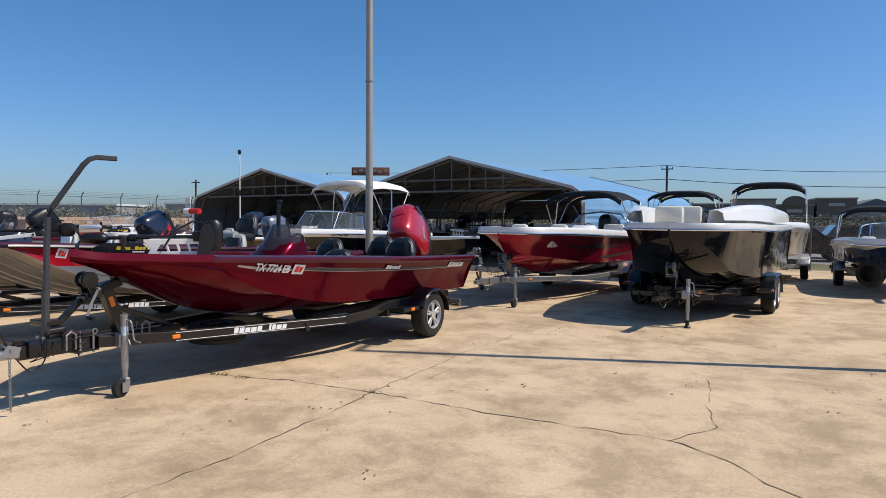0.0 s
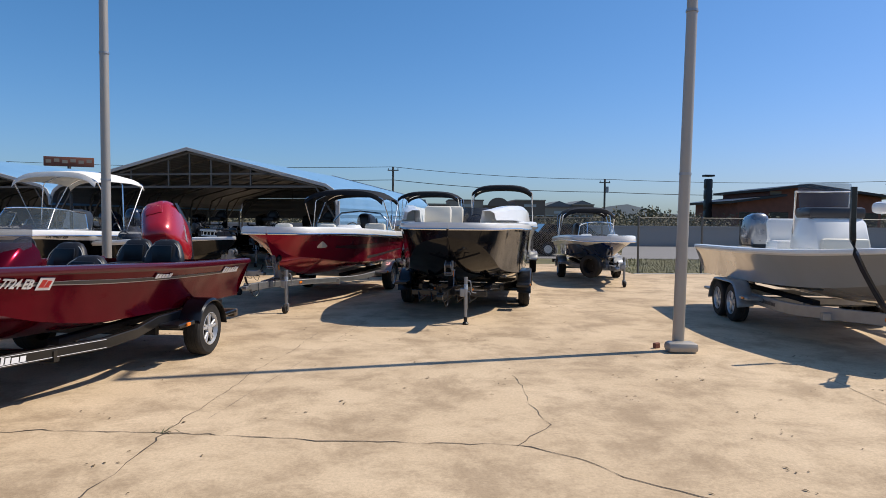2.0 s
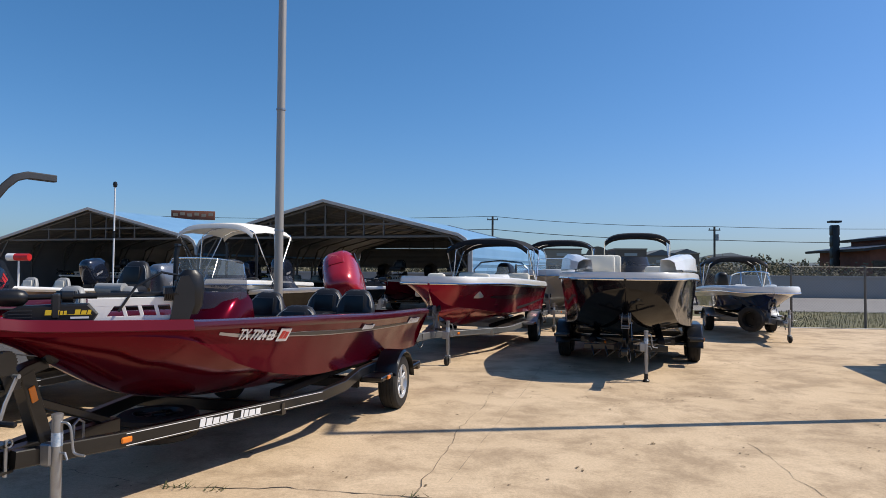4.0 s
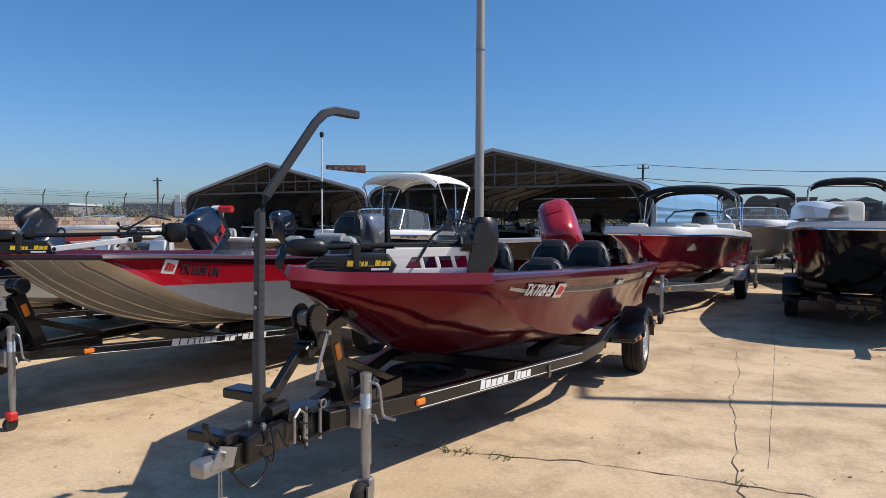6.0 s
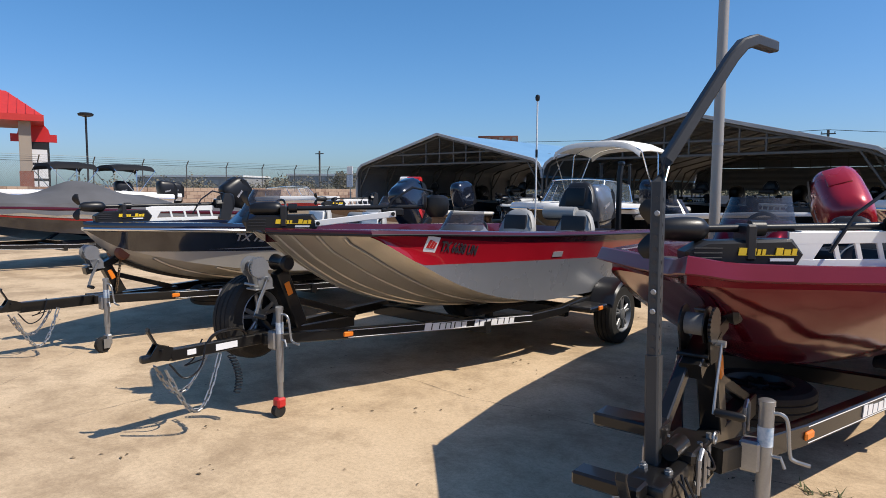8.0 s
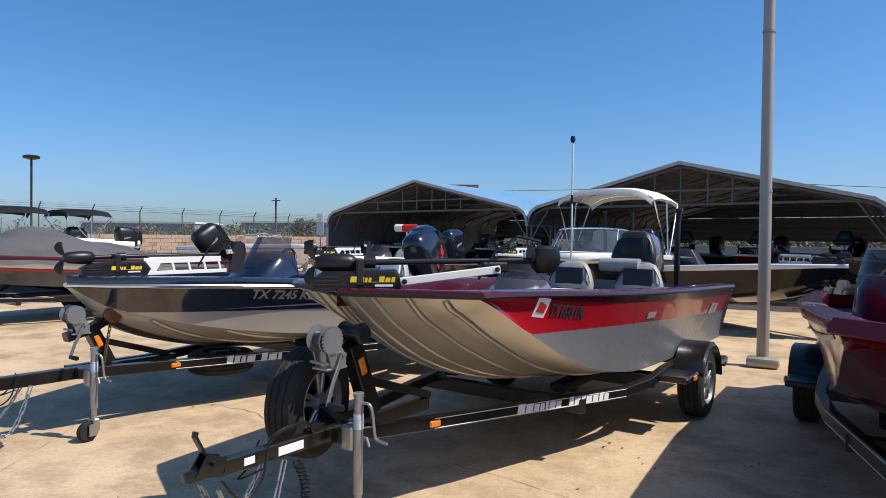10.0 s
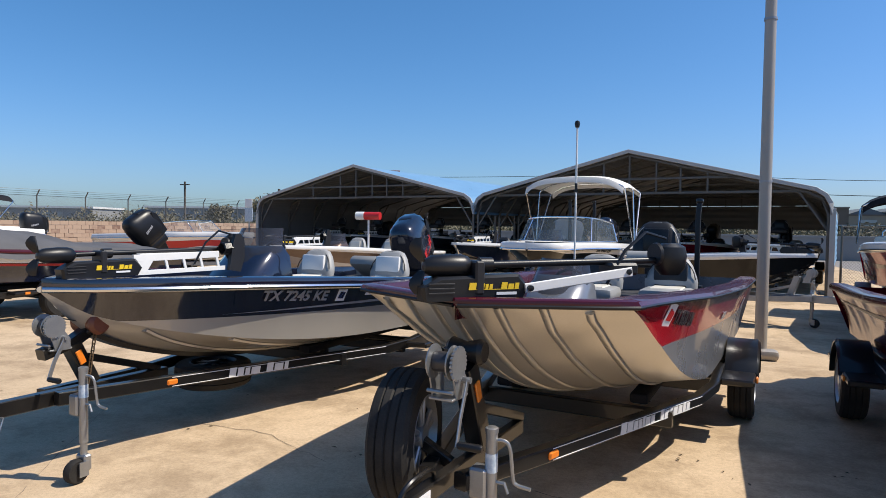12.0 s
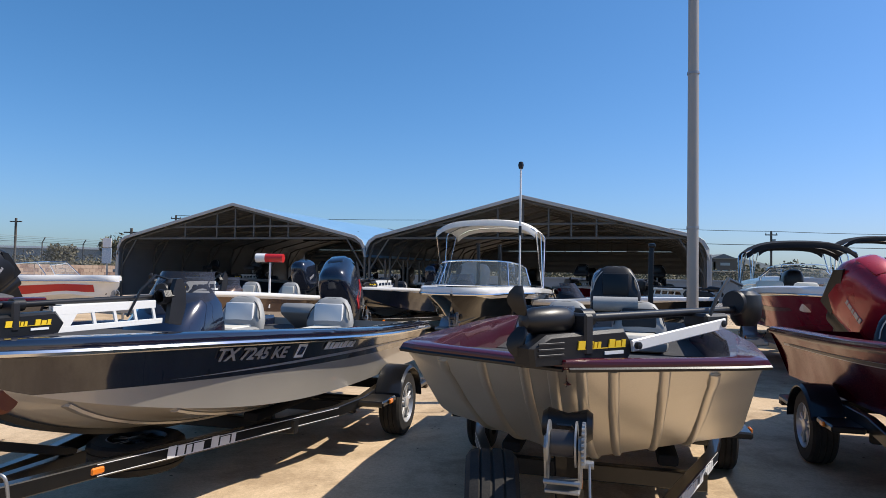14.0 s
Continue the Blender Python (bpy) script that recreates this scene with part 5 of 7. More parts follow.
# petrol station canopy, its sign and a lamp to the west
gs = thing("canopy_roof", pose(-77, 30, 0, 0, 0, 62) @ Matrix.Diagonal((1, 1, 1.2, 1)), "red standing seam canopy roof on brick columns", "canopy")
part("roof", Shape().add([(-9, -5, 7.0), (9, -5, 7.0), (9, 5, 7.0), (-9, 5, 7.0), (-6, 0, 9.2), (6, 0, 9.2)], [(0, 1, 5, 4), (2, 3, 4, 5), (1, 2, 5), (3, 0, 4), (0, 3, 2, 1)]), ROOFRED, gs, smooth=0)
part("fascia", Shape().box((0, 0, 6.75), (18.2, 10.2, 0.5)), ROOFRED, gs, smooth=0)
for i in range(25):
    x = -8.4 + 0.7 * i
    top = max(0.0, min(1.0, (9 - abs(x)) / 3))
    for sg in (1, -1):
        part("seam", Shape().beam([(x, sg * 5.0, 7.03), (x, sg * 5.0 * (1 - top), 7.03 + 2.2 * top)], 0.06, 0.07), ROOFRED, gs, smooth=0)
for sx in (-7.5, 0, 7.5):
    for sy in (-3.8, 3.8):
        c_ = part("column", Shape().box((sx, sy, 4.6), (1.0, 1.0, 4.0)), STUCCO, gs, smooth=0)
        part("column_base", Shape().box((sx, sy, 1.3), (1.15, 1.15, 2.6)), BRICK, c_, smooth=0)
ps = thing("price_sign", pose(-73.5, 37.4, 0, 0, 0, 60) @ Matrix.Diagonal((1, 1, 1.1, 1)), "tall roadside price sign with a red arched top", "sign")
part("frame", Shape().box((0, 0, 2.8), (2.6, 0.3, 5.6)), DARKVINYL, ps, smooth=0)
part("top", Shape().poly([(-2.0, 5.6), (2.0, 5.6), (2.0, 6.3)] + [(1.4 * math.cos(math.pi * i / 8), 6.3 + 1.1 * math.sin(math.pi * i / 8)) for i in range(9)] + [(-2.0, 6.3)], 0.4), DECAL_R, ps, smooth=0)
for i in range(3):
    part("panel", Shape().box((0, -0.18, 1.4 + 1.45 * i), (2.2, 0.06, 1.2)), DECAL_W, ps, smooth=0)
lp = thing("parking_lamp", pose(-51.5, 29.7, 0), "dark round headed parking lot lamp", "lamp post")
part("shaft", Shape().tube([(0, 0, 0), (0, 0, 6.8)], 0.075, 8), DARKVINYL, lp)
part("lamp_head", Shape().lathe([(6.78, 0.2), (6.86, 0.5), (7.0, 0.55), (7.08, 0.4)], (0, 0, 0), "z", 14), DARKVINYL, lp)

blk = thing("loose_brick", pose(2.50, 8.50, 0, 0, 0, 25), "dark brown broken brick beside the pole foot", "brick")
part("body", Shape().box((0, 0, 0.035), (0.09, 0.05, 0.07), 0.008), BRICK, blk)

# far ground: scrub, trees and hills
def scrub(name, boxes, count, leaf, seed, label, material=LEAF, dense=34):
    rnd = random.Random(seed)
    sh = Shape()
    for x0, x1, y0, y1, h in boxes:
        for _ in range(count):
            cx, cy = rnd.uniform(x0, x1), rnd.uniform(y0, y1)
            hh, ww = h * rnd.uniform(0.45, 1.1), rnd.uniform(1.2, 3.2)
            for _ in range(dense):
                a, r = rnd.uniform(0, 6.28), ww * math.sqrt(rnd.random())
                z = hh * rnd.random() ** 0.7 * (1 - 0.55 * (r / ww) ** 2)
                p = Vector((cx + r * math.cos(a), cy + r * math.sin(a), z))
                u = Vector((rnd.gauss(0, 1), rnd.gauss(0, 1), rnd.gauss(0, 1))).normalized() * leaf * rnd.uniform(0.6, 1.4)
                w = Vector((rnd.gauss(0, 1), rnd.gauss(0, 1), rnd.gauss(0, 1))).normalized() * leaf
                sh.add([p - u, p + w * 0.6, p + u, p - w * 0.6], [(0, 1, 2, 3)])
    return tagged(part(name, sh, material, smooth=0, flip=False), label, "shrubs", kind="stuff")


scrub("scrub", [(-80, 140, 54, 120, 2.7)], 1100, 0.15, 3, "dull green and brown scrub beyond the highway", dense=120)
scrub("scrub", [(-260, 260, 170, 320, 7.0)], 520, 0.6, 5, "far belt of dark green trees", dense=90)
scrub("scrub", [(-110, -50, 60, 120, 3.8)], 200, 0.24, 8, "dark green hedge of trees behind the fence", dense=110)


def tree(x, y, h, seed):
    rnd = random.Random(seed)
    t = thing("tree", pose(x, y, 0), "small bushy green tree beyond the fence", "tree", "trees beyond the lot")
    part("trunk", Shape().tube([(0, 0, 0), (0.05, 0.02, h * 0.3), (0, 0.05, h * 0.55)], 0.14, 8, [1, 0.8, 0.5]), BARK, t)
    lobes = []
    for i in range(9):
        a, r, z = rnd.uniform(0, 6.28), h * rnd.uniform(0.08, 0.27), h * rnd.uniform(0.35, 0.85)
        tip = Vector((r * math.cos(a), r * math.sin(a), z))
        part("limb", Shape().tube([(0, 0, h * 0.3), tuple(tip * 0.6 + Vector((0, 0, h * 0.1))), tuple(tip)], 0.05, 5, [1, 0.7, 0.4]), BARK, t)
        lobes.append((tip, h * rnd.uniform(0.12, 0.2)))
    sh = Shape()
    for c, r in lobes:
        for _ in range(160):
            d = Vector((rnd.gauss(0, 1), rnd.gauss(0, 1), rnd.gauss(0, 0.8))).normalized() * r * rnd.random() ** 0.4
            u = Vector((rnd.gauss(0, 1), rnd.gauss(0, 1), rnd.gauss(0, 1))).normalized() * 0.13
            w = Vector((rnd.gauss(0, 1), rnd.gauss(0, 1), rnd.gauss(0, 1))).normalized() * 0.1
            sh.add([c + d - u, c + d + w, c + d + u, c + d - w], [(0, 1, 2, 3)])
    part("crown", sh, LEAF, t, smooth=0, flip=False)


tree(-37.5, 48.5, 4.6, 2)
tree(-43.5, 49.5, 3.6, 6)
tree(-36.0, 52.5, 3.8, 9)
rows = []
for i in range(121):
    x = -2400 + 40 * i
    h = 16 + 9 * noise.noise((x * 0.002, 3.1, 0)) + 5 * noise.noise((x * 0.008, 1.0, 0)) + 22 * math.exp(-((x - 430) / 60) ** 2) + 8 * math.exp(-((x - 700) / 160) ** 2)
    rows.append([(x, 1300, -5), (x, 1330, max(4, h)), (x, 1500, -5)])
tagged(part("backdrop", Shape().grid(rows), HILL), "low hazy hills on the horizon", "hills", kind="structure")
for x, y, w, h in ((-75, 95, 26, 4.0), (-44, 88, 14, 3.4), (-100, 80, 20, 3.6)):
    wbd = thing("warehouse", pose(x, y, 0, 0, 0, 20), "low white metal warehouse beyond the fence", "building")
    part("wall", Shape().box((0, 0, h / 2), (w, 10, h)), BARRIER, wbd, smooth=0)
    part("roof", Shape().box((0, 0, h + 0.1), (w + 0.4, 10.4, 0.3)), WHITE, wbd, smooth=0)
    part("door", Shape().box((w * 0.2, -5.03, 1.5), (3, 0.06, 3)), GALV, wbd, smooth=0)

# cracks and joints in the slab
crack([(-4.25, 5.26), (-3.4, 5.35), (-2.46, 5.29), (-1.29, 5.09), (-0.41, 5.02), (0.16, 4.97), (0.5, 4.73), (0.73, 4.38), (1.27, 3.96), (1.47, 3.76), (2.28, 3.56), (3.4, 3.4)], 0.026, 1)
crack([(-2.46, 5.29), (-2.49, 4.39), (-2.56, 3.53), (-2.7, 2.8), (-2.8, 1.5)], 0.022, 2)
crack([(-2.46, 5.29), (-2.42, 5.87), (-2.33, 6.6), (-2.3, 7.25), (-2.1, 8.3), (-1.98, 9.6)], 0.016, 3)
crack([(0.16, 4.97), (0.49, 5.44), (0.41, 6.03), (0.45, 6.53), (0.42, 7.05)], 0.016, 4)
crack([(1.44, 3.78), (1.25, 3.5), (1.1, 3.1)], 0.012, 5)
crack([(-7.5, 5.9), (-7.12, 5.84), (-6.58, 5.69), (-6.25, 5.67), (-5.81, 5.66), (-5.31, 5.55), (-4.25, 5.26)], 0.014, 6)
crack([(-10.4, 6.3), (-9.66, 6.28), (-9.35, 6.13), (-8.9, 5.9)], 0.012, 7)
crack([(-2.25, 5.6), (-1.53, 9.69), (-1.2, 12.0)], 0.010, 8, JOINTM, 0.004)
crack([(3.72, 6.91), (3.52, 5.15), (3.3, 3.0)], 0.014, 9, CRACKM, 0.006)
crack([(-3.6, 10.5), (-1.64, 10.3), (0.7, 11.3), (2.88, 11.05), (5.5, 11.2)], 0.012, 10, JOINTM, 0.01)
crack([(-11.3, 6.4), (-10.24, 4.68), (-9.6, 3.6)], 0.010, 11, JOINTM, 0.006)
crack([(-8.4, 5.6), (-8.61, 4.17), (-8.75, 3.2)], 0.010, 12, JOINTM, 0.006)

LITTER = mat("dead leaves", (0.12, 0.085, 0.045), 0.9, 0, 0.5, 30, 100, 0.2)
rnd = random.Random(21)
sh = Shape()
for _ in range(420):
    x, y = rnd.uniform(-13, 5), rnd.uniform(3.0, 17)
    for _ in range(rnd.choice((1, 1, 1, 2, 4))):
        px, py, r, a = x + rnd.gauss(0, 0.05), y + rnd.gauss(0, 0.05), rnd.uniform(0.008, 0.028), rnd.uniform(0, 6.28)
        c, s_ = math.cos(a), math.sin(a)
        sh.add([(px - r * c, py - r * s_, 0.005), (px - r * 0.4 * s_, py + r * 0.4 * c, 0.010), (px + r * c * 0.8, py + r * s_ * 0.8, 0.006), (px + r * 0.5 * s_, py - r * 0.3 * c, 0.008)], [(0, 1, 2), (0, 2, 3)])
tagged(part("leaf_litter", sh, LITTER, smooth=0, flip=False), "scattered dry leaves on the concrete", "leaves", kind="stuff")
sh = Shape()
for cx, cy, n in ((-4.2, 5.27, 26), (-3.95, 5.25, 14), (-2.45, 5.28, 6)):
    for _ in range(n):
        x, y, a, l = cx + rnd.gauss(0, 0.07), cy + rnd.gauss(0, 0.03), rnd.uniform(0, 6.28), rnd.uniform(0.03, 0.08)
        sh.add([(x - 0.006, y, 0.003), (x + 0.006, y, 0.003), (x + l * math.cos(a), y + l * math.sin(a), l * 0.6)], [(0, 1, 2)])
WEED = mat("half dry weeds", (0.10, 0.105, 0.04), 0.8, 0, 0.4, 20, 80, 0.1)
tagged(part("weeds", sh, WEED, smooth=0, flip=False), "low half-dry weeds growing from a crack", "weeds", kind="stuff")
sh = Shape()
for _ in range(5200):
    x, y, a, l = rnd.uniform(6.2, 26), rnd.uniform(20.4, 28.4), rnd.uniform(0, 6.28), rnd.uniform(0.02, 0.07)
    sh.add([(x - 0.012, y, -0.03), (x + 0.012, y, -0.03), (x + 0.5 * l * math.cos(a), y + 0.5 * l * math.sin(a), l)], [(0, 1, 2)])
tagged(part("grass_verge", sh, GRASS, smooth=0, flip=False), "rough dry grass verge along the fence", "grass", kind="stuff")


# ---- the boats on the lot ----
def group_bass(m, ln, bands, bottom, cap, rail, label, cat="boat", decks=None, name="bass_boat", ribs=0, cap_h=0.03, drop=0.035, vee=1.15):
    b = thing(name, m, label, cat)
    hull(b, ln, bands, bottom, cap, CARPET, decks, rail, ribs, 0.13, cap_h, drop, vee)
    return b


def strip(boat, ln, y0, y1, f0, f1, material, name="side_stripe", out=0.004, both=True, label=""):
    """A thin decal band laid on the hull side."""
    for sg in ((1, -1) if both else (1,)):
        rows = []
        for i in range(25):
            u = i / 24
            y = y0 + (y1 - y0) * u
            a = f0(u) if callable(f0) else f0
            b = f1(u) if callable(f1) else f1
            rows.append([(sg * (p.x + out), p.y, p.z) for p in (ln.side(y, a + (b - a) * j / 3) for j in range(4))])
        part(name, Shape().grid(rows), material, boat, label)


def rail_words(m, boat_trailer, y, pts, w, h, n, seed, z_shift=0.0, material=DECAL_W):
    """Plain bars for the lettering on the port rail between two points of its outer face."""
    (x0, y0, z0), (x1, y1, z1) = pts
    u = (y - y0) / (y1 - y0)
    d = Vector((x1 - x0, y1 - y0, z1 - z0)).normalized()
    out = Vector((d.y, -d.x, 0)).normalized()
    p = Vector((x0 + (x1 - x0) * u, y, z0 + (z1 - z0) * u + z_shift)) + out * 0.0385
    ex, ey = d, -out
    ez = ex.cross(ey).normalized()
    mm = Matrix.Translation(p) @ Matrix((ex, ey, ez)).transposed().to_4x4()
    return bars(n, w, h, mm, material, boat_trailer, "rail_lettering", seed, 0.16)


# dark red aluminium bass boat on a black trailer
MA = pose(-4.79, 3.45, 0, 0, 0, -7.5)
LA = Lines([(0.56, 0.004), (0.80, 0.13), (1.46, 0.74), (2.5, 0.93), (4.0, 1.08), (6.15, 1.12)], [(0.56, 1.29), (0.8, 1.25), (1.5, 1.22), (3, 1.16), (4.5, 1.09), (6.15, 1.04)],
           [(0.56, 0.003), (0.80, 0.10), (1.46, 0.70), (2.0, 0.74), (3.0, 0.82), (6.15, 0.93)], [(0.56, 1.22), (0.8, 1.19), (1.46, 1.13), (2.0, 0.90), (2.6, 0.73), (3.4, 0.62), (6.15, 0.56)],
           [(0.56, 1.22), (0.8, 1.13), (1.2, 0.93), (1.7, 0.70), (2.3, 0.56), (3.0, 0.50), (6.15, 0.47)], sharp=("g", "c"))
DA = [(0.5, 1.22), (2.6, 1.12), (2.62, 0.78), (4.5, 0.76), (4.52, 0.90), (6.2, 0.90)]
A = group_bass(MA, LA, [(0, 0.90, RED, "hull_side"), (0.90, 1.0, MAROON, "hull_band")], RED, MAROON, None, "dark red metallic aluminium bass boat on a black trailer", decks=DA, vee=1.6)
# edge red is lighter than the maroon cap, with sun glare put into it
CHAMF = mat("sun glare edge red", (0.115, 0.005, 0.013), 0.30, 0.0, 0.15, 2, 200, 0.01, 0.12, spec=0.2)
for sg in (1, -1):
    rows = []
    for i in range(17):
        y = 0.563 + 0.897 * i / 16
        g, s_ = LA.at("g", y), LA.at("s", y)
        dg = (LA.at("g", y + 0.01) - LA.at("g", y - 0.01)) / 0.02
        nx, ny = 1 / math.hypot(1, dg), -dg / math.hypot(1, dg)
        rows.append([(sg * (g + nx * o if i else 0.0), y + (ny * o if i else -o), s_ + z) for o, z in ((0.012, -0.034), (0.024, -0.030), (0.028, -0.024), (0.004, 0.036), (-0.004, 0.040), (-0.05, 0.029))])
    part("bow_band", Shape().grid(rows), CHAMF, A, "sloping bow edge band, its red lightened for sun glare", smooth=20)
strip(A, LA, 1.75, 5.9, lambda u: 0.70 - 0.10 * (1 - min(1, u * 5)), lambda u: 0.70 + 0.10 * min(1, u * 4) * (1 - 0.5 * u), DECAL_S, "side_stripe")
strip(A, LA, 1.9, 5.7, lambda u: 0.715, lambda u: 0.715 + 0.07 * min(1, u * 4) * (1 - 0.5 * u), DECAL_K, "side_stripe", 0.007)
words("TX 7724 EB", 0.12, on_side(LA, 2.15, 0.72, 0.011), DECAL_W, A, shear=0.06, narrow=0.72)
bars(1, 0.15, 0.115, on_side(LA, 2.47, 0.74, 0.011), DECAL_W, A, "sticker", gap=0.1)
bars(2, 0.11, 0.075, on_side(LA, 2.47, 0.74, 0.014), DECAL_R, A, "sticker_print", gap=0.1)
bars(5, 0.32, 0.06, on_side(LA, 4.05, 0.80, 0.011), DECAL_W, A, "model_lettering", 3)
bars(6, 0.44, 0.09, on_side(LA, 5.65, 0.80, 0.011), DECAL_W, A, "brand_lettering", 4)
TA = trailer(MA, "black steel boat trailer with a tall guide arm and jack", 4.86, 1.17, jack=(0.23, 0.905), post_y=1.02, roller=(1.03, 1.06), winch=(0.70, 1.02), stand=(0.87, 0.97), spare="flat", wide_y=3.3, bunk_z=0.47, marker=(0.318, 1.377), rise=0.09, winch_m=BLACKM, coupler_m=GALV)
rail_words(MA, TA, 2.25, [(0.283, 1.377, 0.47), (0.82, 3.3, 0.42)], 0.62, 0.065, 10, 5)
arm = part("guide_arm", Shape().beam([(-0.03, 0.36, 0.50), (-0.05, 0.38, 0.98)], 0.05, 0.05).beam([(-0.05, 0.38, 0.93), (-0.07, 0.42, 1.60), (-0.055, 0.45, 1.68), (0.105, 0.63, 2.05), (0.13, 0.67, 2.10), (0.155, 0.72, 2.12), (0.19, 0.88, 2.12)], 0.042, 0.042), mat("dark grey steel arm", (0.045, 0.047, 0.05), 0.45, 0.3, 0.2, 4, 100, 0.1), TA, "dark grey bent steel guide arm")
# perforations are dark discs, their inner shade put into the colour
for i in range(13):
    z = 1.0 + 0.045 * i
    hs = Shape().lathe([(-0.0225, 0.010), (0.0225, 0.010)], (-0.05 - 0.02 * (z - 0.95) / 0.65, 0.38 + 0.04 * (z - 0.95) / 0.65, z), "y", 10)
    part("hole_shade_disc", hs, DECAL_K, arm)
    hs = Shape().lathe([(-0.0225, 0.010), (0.0225, 0.010)], (-0.05 - 0.02 * (z - 0.95) / 0.65, 0.38 + 0.04 * (z - 0.95) / 0.65, z), "x", 10)
    part("hole_shade_disc", hs, DECAL_K, arm)
for z in (1.14, 1.21, 1.49):
    bo = Shape().lathe([(-0.030, 0.008), (-0.026, 0.011)], (-0.055, 0.385 + 0.03 * (z - 1), z), "y", 8)
    part("bolt", bo, GALV, arm)
part("step_plate", Shape().box((-0.14, 0.42, 0.70), (0.26, 0.12, 0.05), 0.008), BLACKM, TA)
part("step_plate", Shape().box((-0.10, 0.13, 0.58), (0.24, 0.09, 0.05), 0.008), BLACKM, TA)
part("arm_brace", Shape().beam([(-0.05, 0.40, 0.62), (-0.03, 0.72, 0.92)], 0.05, 0.05), BLACKM, TA)
part("brake_actuator", Shape().box((0, 0.34, 0.52), (0.15, 0.34, 0.14), 0.02).box((0, 0.50, 0.60), (0.18, 0.12, 0.05), 0.012), BLACKM, TA)
for z in (0.585, 0.435):
    part("hinge_plate", Shape().box((0, 0.66, z), (0.15, 0.22, 0.022), 0.006), BLACKM, TA)
for x, y in ((0.062, 0.60), (0.062, 0.72), (-0.062, 0.60)):
    part("hinge_pin", Shape().tube([(x, y, 0.41), (x, y, 0.615)], 0.011, 10), GALV, TA)
part("pin_ring", Shape().tube([(0.085, 0.72 + 0.022 * math.cos(i * 0.45), 0.60 + 0.022 * math.sin(i * 0.45)) for i in range(15)], 0.005, 6), GALV, TA)
part("sleeve_label", Shape().lathe([(0.0, 0.013), (0.002, 0.013)], (0.0445, 0.20, 0.51), "x", 14), DECAL_W, TA)
rnd = random.Random(17)
for k in range(16):
    p0 = Vector((rnd.uniform(0.0, 0.09), rnd.uniform(0.24, 0.62), rnd.uniform(0.55, 0.60)))
    p2 = p0 + Vector((rnd.uniform(-0.05, 0.05), rnd.uniform(-0.16, 0.16), rnd.uniform(-0.10, 0.0)))
    p1 = (p0 + p2) / 2 + Vector((rnd.uniform(0.03, 0.10), 0, rnd.uniform(-0.26, -0.02)))
    loop = [p0 * (1 - u) ** 2 + p1 * 2 * u * (1 - u) + p2 * u * u for u in [i / 14 for i in range(15)]]
    part("brake_hose", Shape().tube(loop, rnd.choice((0.004, 0.005, 0.007)), 6), GALV if k % 5 == 4 else PLASTIC, TA)
for x, y in ((-0.10, 0.50), (0.10, 0.50), (-0.09, 1.22), (0.09, 1.22)):
    part("u_bolt", Shape().tube([(x, y - 0.04, 0.47), (x, y - 0.04, 0.60), (x, y, 0.625), (x, y + 0.04, 0.60), (x, y + 0.04, 0.47)], 0.008, 8), GALV, TA)
part("master_cylinder", Shape().lathe([(-0.07, 0.0), (-0.07, 0.03), (0.05, 0.035), (0.07, 0.02), (0.07, 0.0)], (0.03, 0.42, 0.645), "y", 14), BLACKM, TA)
for x in (-0.045, 0.045):
    part("bolt", Shape().lathe([(0.0, 0.016), (0.012, 0.016), (0.014, 0.010), (0.02, 0.010)], (x, 0.30, 0.59), "z", 6), GALV, TA)
chain([(0.02, 0.05, 0.46 - 0.026 * i) for i in range(17)], "hanging_chain", GALV, TA, "", 0.008)
outboard("outboard_motor", MA @ pose(0, 6.34, 0.88), COWL_RED, "red outboard motor with a black trim on the stern", 1.22, 48, yaw=22)
trolling_motor(MA @ pose(0.01, 1.02, 1.26, 0, 0, -50), "black bow trolling motor with a white slotted plate")
console(MA @ pose(-0.42, 3.55, 0.80), RED, "red helm console with a dark windscreen", 0.62, tall=1.1)
seat(MA @ pose(0.52, 4.78, 0.93))
seat(MA @ pose(0.06, 4.95, 0.93))
seat(MA @ pose(-0.45, 4.40, 0.90))
seat(MA @ pose(0.35, 3.55, 0.86), label="black vinyl boat chair folded low", tall=0.36)

# silver and red aluminium boat
MB = pose(-7.777, 3.905, 0, 0, 0, -9)
LB = Lines([(0.84, 0.003), (1.15, 0.71), (2.5, 0.90), (4.0, 1.02), (5.75, 1.04)], [(0.84, 1.27), (1.3, 1.27), (3, 1.19), (5.75, 1.10)],
           [(0.84, 0.003), (1.15, 0.69), (2.0, 0.77), (3.0, 0.83), (5.75, 0.9)], [(0.84, 1.265), (1.15, 1.258), (1.6, 1.05), (2.1, 0.82), (2.7, 0.65), (3.4, 0.56), (5.75, 0.54)],
           [(0.84, 1.262), (1.1, 1.06), (1.5, 0.82), (2.0, 0.64), (2.6, 0.52), (3.3, 0.47), (5.75, 0.46)], sharp=("g", "c"))
DB = [(0.7, 1.2), (2.3, 1.15), (2.32, 0.75), (4.3, 0.74), (4.32, 0.92), (5.8, 0.92)]


def b_line(y):
    """Where the red band ends above the grey side."""
    if y < 1.16:
        return 0.86
    cz, s_ = LB.at("cz", y), LB.at("s", y)
    return min(0.86, max(0.0, (1.02 - 0.045 * (y - 1.6) - cz) / (s_ - cz)))


